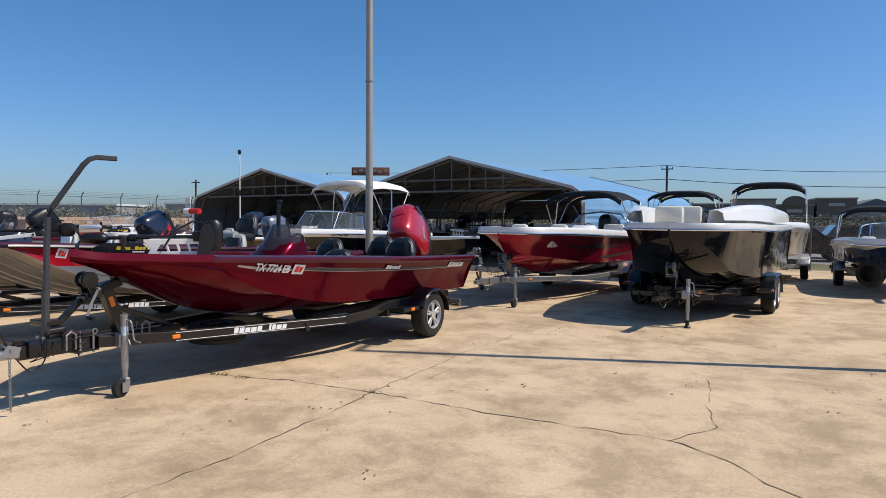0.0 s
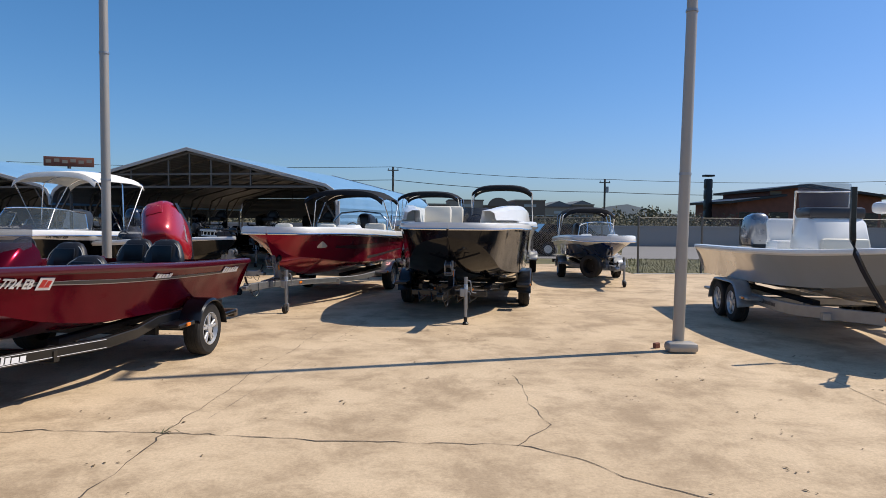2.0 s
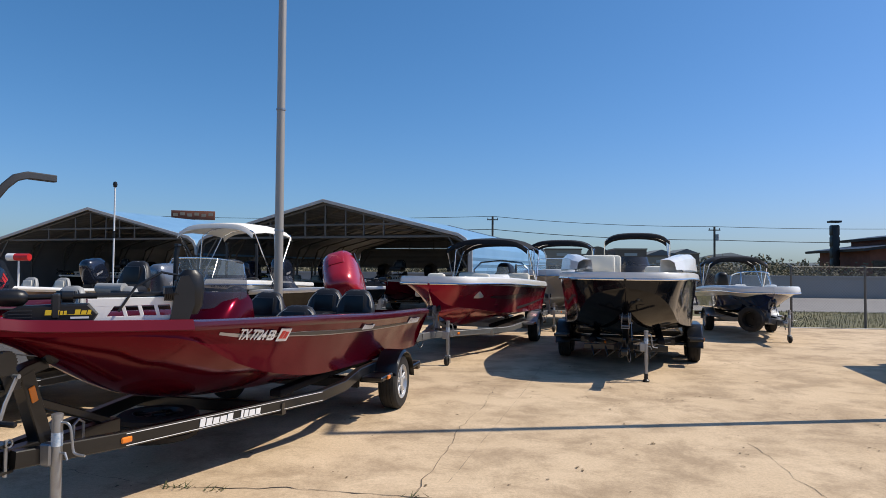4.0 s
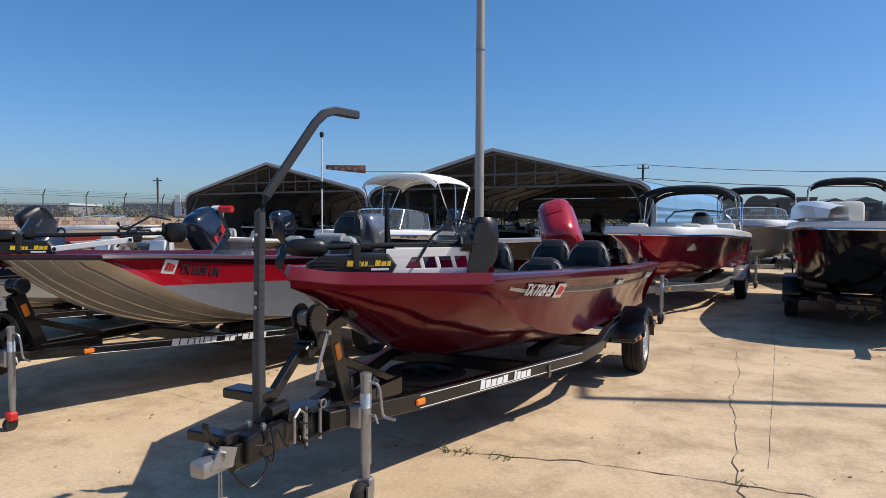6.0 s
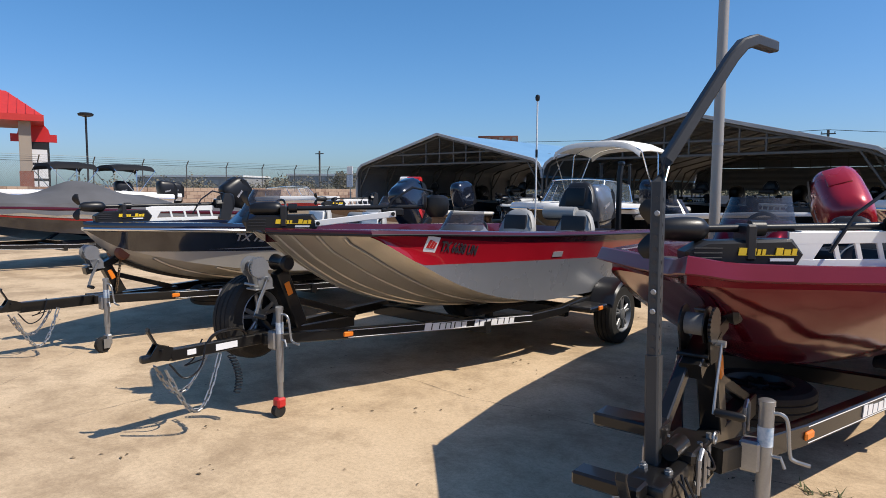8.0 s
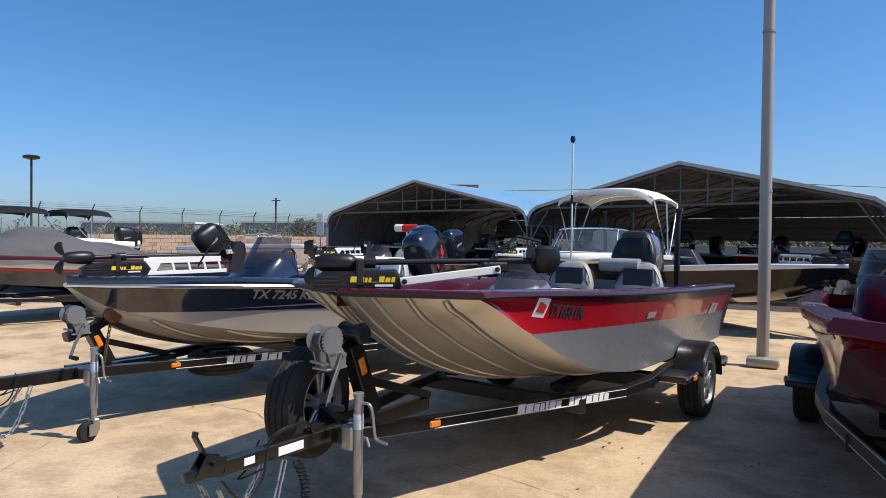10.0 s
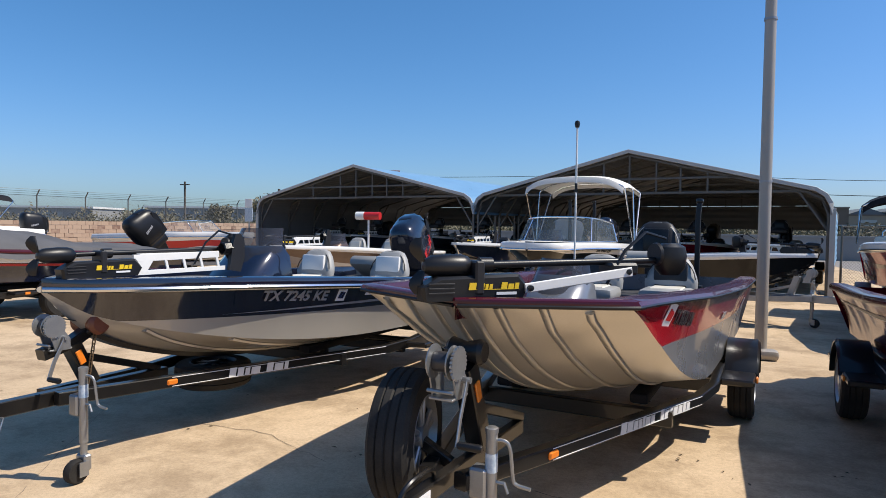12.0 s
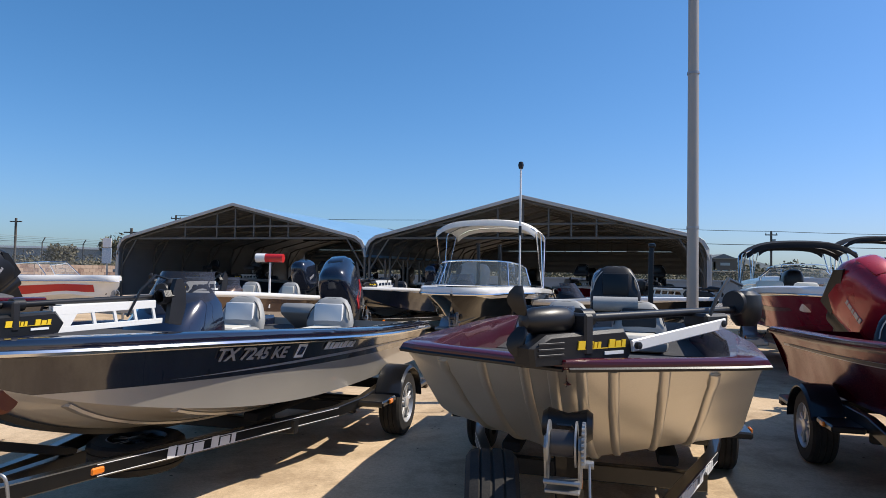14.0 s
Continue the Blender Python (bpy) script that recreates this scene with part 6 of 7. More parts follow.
B = group_bass(MB, LB, [(0, b_line, GREY, "hull_side"), (b_line, 0.88, RED2, "hull_band"), (0.88, 1.0, MAROON, "hull_band")], ALU, MAROON, None, "silver and red aluminium fishing boat with a ribbed bow", decks=DB, cap_h=0.022, drop=0.012)
for sg in (1, -1):
    part("rub_rail", Shape().tube([(sg * (LB.at("g", y) + 0.008), y, 1.0 * LB.at("s", y) - 0.012) for y in LB.stations()], 0.009, 6), PLASTIC, B, "black rubber edge strip")
# pressed ribs run back along the bow bottom
for x0, sg in [(x, sg) for x in (0.05, 0.16, 0.34, 0.52) for sg in (1, -1)]:
    pts = []
    for i in range(60):
        y = 0.86 + (4.4 - 0.86) * (i / 59) ** 1.5
        c, cz, kz = LB.at("c", y), LB.at("cz", y), LB.at("k", y)
        x = x0 + 0.05 * max(0, y - 1.2) / 3
        if c > x + 0.01:
            pts.append((sg * x, y, kz + (cz - kz) * (x / c) ** 1.15 - 0.002))
    part("hull_rib", Shape().sweep(pts, [(-0.022, 0.004), (-0.018, -0.006), (-0.010, -0.011), (0.010, -0.011), (0.018, -0.006), (0.022, 0.004)]), ALU, B)
words("TX 6638 UN", 0.112, on_side(LB, 2.03, 0.70, 0.005), DECAL_K, B, narrow=0.66)
bars(1, 0.12, 0.13, on_side(LB, 1.74, 0.70, 0.006), DECAL_W, B, "sticker", gap=0.1)
bars(3, 0.085, 0.07, on_side(LB, 1.74, 0.70, 0.009), DECAL_R, B, "sticker_print", gap=0.1)
bars(1, 0.16, 0.05, on_side(LB, 3.35, 0.70, 0.005), DECAL_S, B, "badge")
bars(2, 0.30, 0.12, on_side(LB, 5.2, 0.62, 0.005), DECAL_S, B, "brand_shape", 2)
TB = trailer(MB, "black boat trailer with a spare wheel and hanging chains", 4.4, 1.12, jack=(0.2, 0.80), jack_kind="caster", post_y=1.12, roller=(0.97, 1.04), spare="front", wide_y=3.1, rim=GALV, tongue_z=0.53, marker=(0.295, 1.34), rise=0.05, chain_on=True, tongue_h=0.075, rail_h=0.072, jack_r=0.025)
rail_words(MB, TB, 2.45, [(0.26, 1.34, 0.50), (0.77, 3.1, 0.42)], 0.95, 0.07, 15, 6)
part("vin_label", Shape().box((0.030, 0.5, 0.525), (0.004, 0.16, 0.042)), DECAL_W, TB)
part("vin_label", Shape().box((0.030, 0.25, 0.53), (0.004, 0.06, 0.034)), DECAL_W, TB)
coil = [(0.07 + 0.022 * math.cos(i * 0.8), 0.50 + 0.022 * math.sin(i * 0.8) + 0.06 * math.sin(i / 40), 0.47 - 0.0028 * i) for i in range(96)]
part("coiled_cable", Shape().tube(coil, 0.005, 5), PLASTIC, TB, "black coiled lighting cable")
part("tongue_handle", Shape().tube(bend([(0.0, 0.38, 0.56), (0.01, 0.41, 0.60), (0.02, 0.47, 0.625), (0.02, 0.58, 0.625), (0.01, 0.64, 0.60), (0.0, 0.67, 0.56)]), 0.011, 8), BLACKM, TB)
outboard("outboard_motor", MB @ pose(0.03, 5.80, 1.12), COWL_SILVER, "silver grey outboard motor on the stern", 0.72, 8)
trolling_motor(MB @ pose(0.03, 1.06, 1.275, 0, 0, -42) @ pose(0, -0.12, 0), "black bow trolling motor with a white lift arm", False, (0.30, 0.85), 1.13, 0.55, -0.06)
console(MB @ pose(-0.36, 3.5, 0.74), GREY, "grey helm console with a smoked windscreen", 0.56, tall=0.92)
for x, y in ((-0.28, 4.3), (0.36, 4.5)):
    seat(MB @ pose(x, y, 0.93), GREYVINYL, label="grey and black vinyl boat chair", panel=DARKVINYL)
ch = seat(MB @ pose(0.15, 4.95, 1.22), DARKVINYL, label="black folded boat chair raised on a pedestal", tall=0.46)
part("pedestal", Shape().tube([(0, 0.05, -0.30), (0, 0.05, 0.02)], 0.035, 12), GALV, ch)
part("front_roll", Shape().tube([(-0.2, -0.2, 0.10), (0.2, -0.2, 0.10)], 0.07, 12), GREYVINYL, ch)
lpole = thing("stern_light", MB @ pose(-0.93, 5.98, 0.98), "thin white stern light pole with a black knob", "light pole")
part("rod", Shape().tube([(0, 0, 0), (0, 0, 1.83)], 0.012, 8), WHITE, lpole)
part("bracket", Shape().box((0.02, -0.13, 0.02), (0.05, 0.32, 0.04), 0.008), GALV, lpole)
part("sleeve", Shape().tube([(0, 0, 1.05), (0, 0, 1.16)], 0.017, 8), PLASTIC, lpole)
part("knob", Shape().lathe([(1.82, 0.0), (1.83, 0.025), (1.87, 0.034), (1.905, 0.025), (1.915, 0.0)], (0, 0, 0), "z", 12), PLASTIC, lpole)



def anchor_pole(m, h):
    ap = thing("anchor_pole", m, "upright black shallow water anchor pole", "pole", "anchor poles")
    part("mast", Shape().beam([(0, 0, 0), (0, 0, h * 0.85), (0.01, 0.02, h)], 0.05, 0.06), PLASTIC, ap)
    part("foot", Shape().box((0, 0, 0.05), (0.12, 0.14, 0.10), 0.015), PLASTIC, ap)
    part("cap", Shape().box((0.01, 0.02, h), (0.07, 0.08, 0.05), 0.015), BLACKM, ap)


anchor_pole(MB @ pose(0.50, 5.55, 0.92), 0.98)
# navy and silver fibreglass bass boat
MC = pose(-10.60, 4.42, 0, 0, 0, -7.8)
LC = Lines([(0.71, 0.004), (0.95, 0.25), (1.4, 0.52), (2.2, 0.83), (3.2, 1.03), (4.2, 1.09), (5.6, 1.05)], [(0.71, 1.21), (2, 1.17), (4, 1.06), (5.6, 1.0)],
           [(0.71, 0.003), (1.0, 0.12), (1.6, 0.44), (2.4, 0.72), (3.4, 0.86), (5.6, 0.92)], [(0.71, 1.16), (1.0, 0.97), (1.6, 0.79), (2.4, 0.66), (3.4, 0.60), (5.6, 0.58)],
           [(0.71, 1.14), (1.0, 0.86), (1.5, 0.65), (2.2, 0.51), (3.0, 0.45), (5.6, 0.44)])
DC = [(0.6, 1.17), (2.7, 1.1), (2.72, 0.72), (3.9, 0.70), (3.92, 0.92), (5.7, 0.92)]


def c_line(y):
    """Where the navy band ends above the silver bottom."""
    cz, s_ = LC.at("cz", y), LC.at("s", y)
    return min(0.8, max(0.0, (0.93 - 0.03 * (y - 1.0) - cz) / (s_ - cz)))


C = group_bass(MC, LC, [(0, c_line, SILVER, "hull_side"), (c_line, 0.92, NAVY, "hull_band"), (0.92, 1, DECAL_S, "hull_band")], SILVER, NAVY, CHROME, "navy and silver fibreglass bass boat on a black trailer", decks=DC)
for x0, sg in [(x, sg) for x in (0.24, 0.50) for sg in (1, -1)]:
    pts = []
    for i in range(50):
        y = 1.0 + 4.5 * i / 49
        c, cz, kz = LC.at("c", y), LC.at("cz", y), LC.at("k", y)
        if c > x0 + 0.02:
            pts.append((sg * x0, y, kz + (cz - kz) * (x0 / c) ** 1.15 - 0.002))
    part("strake", Shape().sweep(pts, [(-0.03, 0.006), (-0.028, -0.014), (0.02, -0.010), (0.03, 0.006)]), SILVER, C)
# one black strip draws both the keel protector and the bottom's shade
part("keel_guard_shade", Shape().sweep([(0, y, LC.at("k", y) - 0.004) for y in [0.98 + 2.6 * i / 30 for i in range(31)]], [(-0.07, 0.02), (-0.06, -0.012), (0.06, -0.012), (0.07, 0.02)]), PLASTIC, C, "black strip for keel guard and bottom shade")
words("TX 7245 KE", 0.125, on_side(LC, 2.24, 0.74, 0.006), DECAL_S, C, shear=0.10, narrow=1.0)
bars(1, 0.10, 0.11, on_side(LC, 2.70, 0.75, 0.006), DECAL_W, C, "sticker", gap=0.1)
bars(2, 0.065, 0.07, on_side(LC, 2.70, 0.75, 0.009), BLUE, C, "sticker_print", gap=0.1)
bars(7, 0.48, 0.075, on_side(LC, 3.22, 0.80, 0.006), DECAL_W, C, "brand_lettering", 7)
bars(5, 0.3, 0.06, on_side(LC, 5.2, 0.95, 0.03), DECAL_W, C, "model_lettering", 8)
strip(C, LC, 1.7, 5.5, lambda u: c_line(1.7 + 3.8 * u) + 0.05 + 0.10 * u, lambda u: c_line(1.7 + 3.8 * u) + 0.05 + 0.10 * u + 0.05 * math.sin(3.14 * u), DECAL_S, "side_stripe")
TC = trailer(MC, "black boat trailer with white lettering on its rail", 4.5, 1.17, jack=(0.36, 0.74), post_y=1.04, roller=(1.04, 0.92), winch=(0.75, 0.90), stand=(0.90, 0.79), roller_k=1.35, spare="flat", wide_y=3.5, marker=(0.25, 1.5), tongue_z=0.47, rail_z=0.40, rise=0.05, chain_on=True, tongue_h=0.095, rail_h=0.085, jack_r=0.026, roller_m=mat("amber brown roller", (0.16, 0.05, 0.025), 0.4, 0, 0.2, 8, 100, 0.05))
chain([(0.075, 1.03 - 0.004 * i, 0.90 - 0.024 * i) for i in range(17)], "tie_down_chain", mat("rusty chain", (0.16, 0.10, 0.05), 0.6, 0.5, 0.3, 20, 100, 0.2), TC, "rusty safety chain")
rail_words(MC, TC, 2.2, [(0.215, 1.5, 0.44), (0.82, 3.5, 0.40)], 0.55, 0.08, 8, 9)
outboard("outboard_motor", MC @ pose(0, 5.55, 0.95), COWL_NAVY, "dark navy outboard motor with red lettering", 1.0, 28, stripe=DECAL_R, yaw=12)
trolling_motor(MC @ pose(0.02, 1.0, 1.23, 0, 0, -7), "black bow trolling motor with a white slotted plate", True, (0.33, 0.98), 1.16, 0.75)
console(MC @ pose(-0.42, 3.05, 0.82), NAVY, "navy helm console with a dark windscreen", 0.66, tall=1.12)
for x, y in ((0.40, 4.1), (-0.42, 3.85)):
    seat(MC @ pose(x, y, 0.90), GREYVINYL, label="light grey vinyl boat chair", panel=WHITE)
bolster = thing("chair_cushion", MC @ pose(0.0, 4.5, 0.93), "grey vinyl tilted bow cushion", "cushion")
part("pad", Shape().box((0, 0.1, 0.16), (0.4, 0.5, 0.14), 0.06, Euler((-0.5, 0, 0)).to_matrix().to_4x4()), GREYVINYL, bolster)


def lounge(m, w, l, h, material=CREAM, label="cream vinyl boat lounge seat"):
    ob = thing("lounge_seat", m, label, "seat")
    part("base", Shape().box((0, 0, h * 0.3), (w, l, h * 0.6), 0.04), material, ob)
    part("backrest", Shape().box((0, l / 2 - 0.08, h * 0.75), (w, 0.16, h * 0.6), 0.06, Euler((-0.15, 0, 0)).to_matrix().to_4x4()), material, ob)
    return ob


def windshield(m, w, l, h, label="curved clear windscreen in a bright frame"):
    ob = thing("windscreen", m, label, "windscreen")
    rows = []
    for j in range(21):
        a = math.pi * j / 20
        x, y = w / 2 * math.copysign(abs(math.cos(a)) ** 0.7, math.cos(a)), -l * math.sin(a) ** 0.8
        rows.append([(x, y, 0), (x * 0.88, y * 0.72 + 0.08, h * (0.75 + 0.25 * math.sin(a)))])
    g = part("pane", Shape().grid(rows), CLEAR, ob)
    g.visible_shadow = False
    part("frame", Shape().tube([r[1] for r in rows], 0.014, 7), CHROME, ob)
    part("lower_frame", Shape().tube([r[0] for r in rows], 0.012, 7), CHROME, ob)
    for j in (0, 6, 14, 20):
        part("mullion", Shape().tube(rows[j], 0.011, 6), CHROME, ob)
    return ob


def deck_boat(m, name, label, low, L, half, sheer, axle, tongue=GALV, tandem=False, jack=(0.2, 0.8), cap=WHITE, blunt=0.8, split=0.78, drop=0.14, cap_h=0.10, r=0.31, bow_rise=0.0, jack_kind=None, y0=0.75, lower=0.0, full=False, back=0.0):
    """A bowrider or deck boat with a white top moulding, on its trailer."""
    b = thing(name, m, label, "boat")
    ln = Lines([(y0, 0.004), (y0 + 0.10, blunt * 0.50), (y0 + 0.35, blunt * 0.82), (y0 + 0.9, blunt), (y0 + 2, half * 0.96), (y0 + 3.2, half), (y0 + L, half * 0.96)],
               [(y0, sheer + bow_rise), (y0 + 1.2, sheer + bow_rise * 0.4), (y0 + 2.4, sheer - 0.03), (y0 + L, sheer - drop)],
               [(y0, 0.003), (y0 + 0.10, blunt * 0.42), (y0 + 0.35, blunt * 0.68), (y0 + 0.9, blunt * 0.84), (y0 + 2.0, half * 0.88), (y0 + L, half * 0.90)] if full else
               [(y0, 0.003), (y0 + 0.5, 0.16), (y0 + 1.2, 0.46), (y0 + 2.2, 0.76), (y0 + 3.4, half * 0.84), (y0 + L, half * 0.86)],
               [(y0, sheer - 0.16), (y0 + 0.10, sheer - 0.24), (y0 + 0.4, sheer - 0.48), (y0 + 0.9, sheer - 0.72), (y0 + 2.0, 0.68), (y0 + L, 0.64)] if full else
               [(y0, sheer - 0.14), (y0 + 0.5, sheer - 0.40), (y0 + 1.2, 0.88 - lower), (y0 + 2.2, 0.76 - lower), (y0 + L, 0.66 - lower)],
               [(y0, sheer - 0.17), (y0 + 0.10, sheer - 0.34), (y0 + 0.4, sheer - 0.68), (y0 + 0.9, 0.60), (y0 + 1.6, 0.50), (y0 + L, 0.46)] if full else
               [(y0, sheer - 0.16), (y0 + 0.35, sheer - 0.52), (y0 + 0.8, 0.70 - lower), (y0 + 1.5, 0.55 - lower), (y0 + 2.4, 0.50 - lower), (y0 + L, 0.48 - lower)])
    hull(b, ln, [(0, split, low, "hull_side"), (split, 1.0, WHITE, "hull_band")], low, cap, CREAM, [(0, sheer - 0.08), (y0 + 0.55, sheer - 0.10), (y0 + 0.57, sheer - 0.40), (y0 + L - 0.9, sheer - 0.5), (y0 + L - 0.88, sheer - 0.16), (y0 + L, sheer - 0.16)], CHROME, 0, 0.24, cap_h)
    tr = trailer(m @ pose(0, back, 0), "galvanised boat trailer with a swing jack" if tongue is GALV else "black tandem boat trailer with a foot jack", axle - back, half + 0.02, tongue, r=r, jack=(jack[0], jack[1] - back * 0.8), post_y=1.2, roller=(y0 + 0.35 - back, 0.92), tandem=tandem, wide_y=3.0 if axle > 4 else 2.2, fender_m=tongue, jack_kind=jack_kind or ("foot" if tandem else "wheel"), rear_y=y0 + L - 0.3 - back, bunk_z=0.47, marker=(0.31, 1.45))
    return b, ln


# red and white deck boat
ME = pose(-3.3, 10.8, 0, 0, 0, -13)
E_, LE = deck_boat(ME, "deck_boat", "red and white deck boat with a black bimini", RED3, 5.5, 1.10, 1.38, 4.97, split=0.86, blunt=0.80, cap_h=0.08, bow_rise=0.02, jack=(0.33, 0.8))
strip(E_, LE, 2.2, 6.0, lambda u: 0.42 + 0.16 * u, lambda u: 0.50 + 0.10 * math.sin(3.14 * u) + 0.10 * u, MAROON, "side_stripe")
strip(E_, LE, 3.6, 6.2, lambda u: 0.10 + 0.3 * u, lambda u: 0.2 + 0.25 * u, DECAL_K, "side_stripe")
bimini(ME @ pose(-0.1, 5.6, 1.38), 1.95, 1.5, 0.84, CANVAS_B, "black canvas bimini top on bright tubes", rise=0.07)
for x in (-0.6, 0.6):
    lounge(ME @ pose(x * 0.75, 2.1, 1.08), 0.36, 0.8, 0.42)
    lounge(ME @ pose(x, 4.9, 1.0), 0.5, 0.7, 0.5)
console(ME @ pose(0.45, 3.6, 1.0), WHITE, "white helm console with a clear windscreen", 0.6, CLEAR)
outboard("outboard_motor", ME @ pose(0, 6.2, 1.05), PLASTIC, "black outboard motor on the deck boat stern", 1.0, 0)
rl = thing("ski_arch", ME @ pose(0, 5.9, 1.35), "bright bent tube ski arch at the stern", "rail")
part("tube", Shape().tube([(-0.7, 0, 0), (-0.68, 0, 0.25), (-0.5, 0.0, 0.42), (0, 0, 0.47), (0.5, 0, 0.42), (0.68, 0, 0.25), (0.7, 0, 0)], 0.02, 10), CHROME, rl)

# black and white deck boat
MF = pose(-0.35, 9.1, 0, 0, 0, -11)
F_, LF = deck_boat(MF, "deck_boat", "black and white deck boat on a tandem trailer", BLACKGEL, 6.3, 1.22, 1.52, 4.15, tongue=BLACKM, tandem=True, jack=(0.29, 1.2), blunt=0.93, split=0.93, cap_h=0.06, drop=0.02, y0=1.3, full=True, back=0.6)
cm = Shape()
for sg in (1, -1):
    rows = []
    for i in range(20):
        u = i / 19
        y = 1.62 + 5.4 * u
        g = LF.at("g", y)
        h = (0.15 + 0.17 * math.sin(min(1, u * 2.6) * math.pi / 2)) * (1 - 0.3 * u)
        z = LF.at("s", y) + 0.10
        rows.append([(sg * (g - 0.02), y, z), (sg * (g - 0.05), y, z + h * 0.75), (sg * (g - 0.12), y, z + h), (sg * (g - 0.24), y, z + h), (sg * (g - 0.30), y, z - 0.3)])
    cm.grid(rows)
part("coaming", cm, WHITE, F_, "raised white side moulding")
for sg in (1, -1):
    for k in range(2):
        mk = on_side(LF, 2.6 + 0.25 * k, 0.92, 0.006)
        part("vent", Shape().box((0, 0, 0), (0.16, 0.01, 0.05), 0.004), DECAL_K, F_, at=Matrix.Diagonal((sg, 1, 1, 1)) @ mk if sg > 0 else mk)
lounge(MF @ pose(-0.45, 2.9, 1.18), 0.5, 0.7, 0.66)
lounge(MF @ pose(-0.5, 4.2, 1.12), 0.75, 0.5, 0.74)
lounge(MF @ pose(0.5, 3.2, 1.16), 0.4, 0.8, 0.5)
console(MF @ pose(0.1, 4.5, 1.15), DARKVINYL, "black helm console with a dark windscreen", 0.7, tall=1.1)
wb = thing("winch_gear", MF @ pose(0.0, 1.55, 0.0), "dark winch gear hanging under the bow", "winch")
for k in range(5):
    part("hose", Shape().tube([(-0.5 + 0.2 * k, 0.0, 0.5), (-0.45 + 0.2 * k, -0.15, 0.34), (-0.35 + 0.2 * k, -0.1, 0.42)], 0.012, 6), PLASTIC, wb)
part("crossbar", Shape().beam([(-0.6, 0.0, 0.46), (0.6, 0.0, 0.46)], 0.07, 0.08), BLACKM, wb)

# boats along the rear fence
MX = pose(1.45, 16.6, 0, 0, 0, -9)
X_, LX = deck_boat(MX, "runabout", "white runabout with a black bimini parked behind", SILVER, 5.2, 1.1, 1.5, 4.2)
bimini(MX @ pose(0.0, 5.2, 1.45), 1.95, 1.4, 1.22, CANVAS_B, "black canvas bimini top on bright tubes", rise=0.07)
MG = pose(-0.95, 17.0, 0, 0, 0, -11)
G_, LG = deck_boat(MG, "runabout", "white and silver runabout with a black bimini", SILVER, 5.4, 1.12, 1.5, 4.4)
bimini(MG @ pose(0, 4.5, 1.46), 1.95, 1.6, 0.98, CANVAS_B, "black canvas bimini top on bright tubes", rise=0.05)
windshield(MG @ pose(0, 3.6, 1.52), 1.7, 1.0, 0.42)
lounge(MG @ pose(0, 5.0, 1.1), 1.5, 0.5, 0.5, WHITE, "white vinyl stern seat")
MH = pose(4.10, 15.2, 0, 0, 0, -5)
H_, LH = deck_boat(MH, "runabout", "blue and white runabout beside the fence", BLUE, 4.7, 0.88, 1.16, 3.7, jack=(0.38, 0.95), r=0.29, lower=0.06, split=0.62)
bimini(MH @ pose(0.0, 4.4, 1.18), 1.5, 1.4, 0.76, CANVAS_B, "black canvas bimini top on bright tubes", rise=0.05)
windshield(MH @ pose(0, 2.6, 1.2), 1.0, 0.6, 0.40)
outboard("outboard_motor", MH @ pose(0, 5.5, 1.0), PLASTIC, "black outboard motor on the runabout stern", 0.8, 0)
for x in (-0.5, 0.5):
    lounge(MH @ pose(x * 0.7, 2.0, 0.95), 0.3, 0.5, 0.32, WHITE, "white vinyl bow seat")
hsp = thing("spare_wheel", MH @ pose(-0.45, 0.85, 0.0), "black spare wheel on a carrier beside the tongue", "wheel")
t_ = wheel(hsp, 0, 0, 0.29, GALV, 0.18, 1)
t_.matrix_basis = pose(0, 0, 0.52, 0, 0, 48)
part("carrier", Shape().beam([(0.03, 0.02, 0.52), (0.46, 0.10, 0.50)], 0.06, 0.06), BLACKM, hsp)

# bay boat on an aluminium tandem trailer
MI = pose(5.14, 6.4, 0, 0, 0, -8)
I_ = thing("bay_boat", MI, "warm grey and white centre console bay boat", "boat")
LI = Lines([(0.7, 0.004), (1.0, 0.35), (1.6, 0.72), (2.6, 1.05), (4, 1.2), (6.2, 1.2)], [(0.7, 1.34), (2.5, 1.23), (6.2, 1.17)], [(0.7, 0.003), (1.1, 0.15), (1.8, 0.45), (2.8, 0.78), (4, 0.95), (6.2, 1.0)],
           [(0.7, 1.26), (1.1, 1.0), (1.8, 0.82), (2.8, 0.72), (6.2, 0.64)], [(0.7, 1.24), (1.1, 0.90), (1.7, 0.66), (2.5, 0.54), (6.2, 0.5)])
hull(I_, LI, [(0, 0.88, BAYHULL, "hull_side"), (0.88, 1.0, WHITE, "hull_band")], BAYHULL, WHITE, WHITE, [(0.5, 1.24), (2.6, 1.16), (2.62, 0.82), (5.2, 0.80), (5.22, 1.05), (6.2, 1.05)], None)
TI = trailer(MI, "aluminium tandem boat trailer with a black step post", 4.55, 1.18, GALV, tandem=True, jack=(0.0, 0.95), post_y=1.2, wide_y=2.6, roller=(0.9, 1.0), rail_h=0.155)
bars(7, 0.6, 0.07, pose(-0.949, 3.30, 0.43, 0, 0, -90), DECAL_K, TI, "rail_lettering", 12)
part("guide_post", Shape().beam([(-0.05, 0.85, 0.5), (-0.42, 0.93, 0.51), (-0.50, 0.97, 0.56), (-0.56, 1.04, 0.68), (-0.63, 1.14, 0.88), (-0.69, 1.24, 1.08), (-0.735, 1.32, 1.26), (-0.755, 1.355, 1.42), (-0.76, 1.36, 1.6), (-0.76, 1.36, 2.05)], 0.06, 0.05), BLACKM, TI, "black curved guide post")
cc = thing("centre_console", MI @ pose(0, 3.5, 0.80), "white centre console with a tinted windscreen", "console")
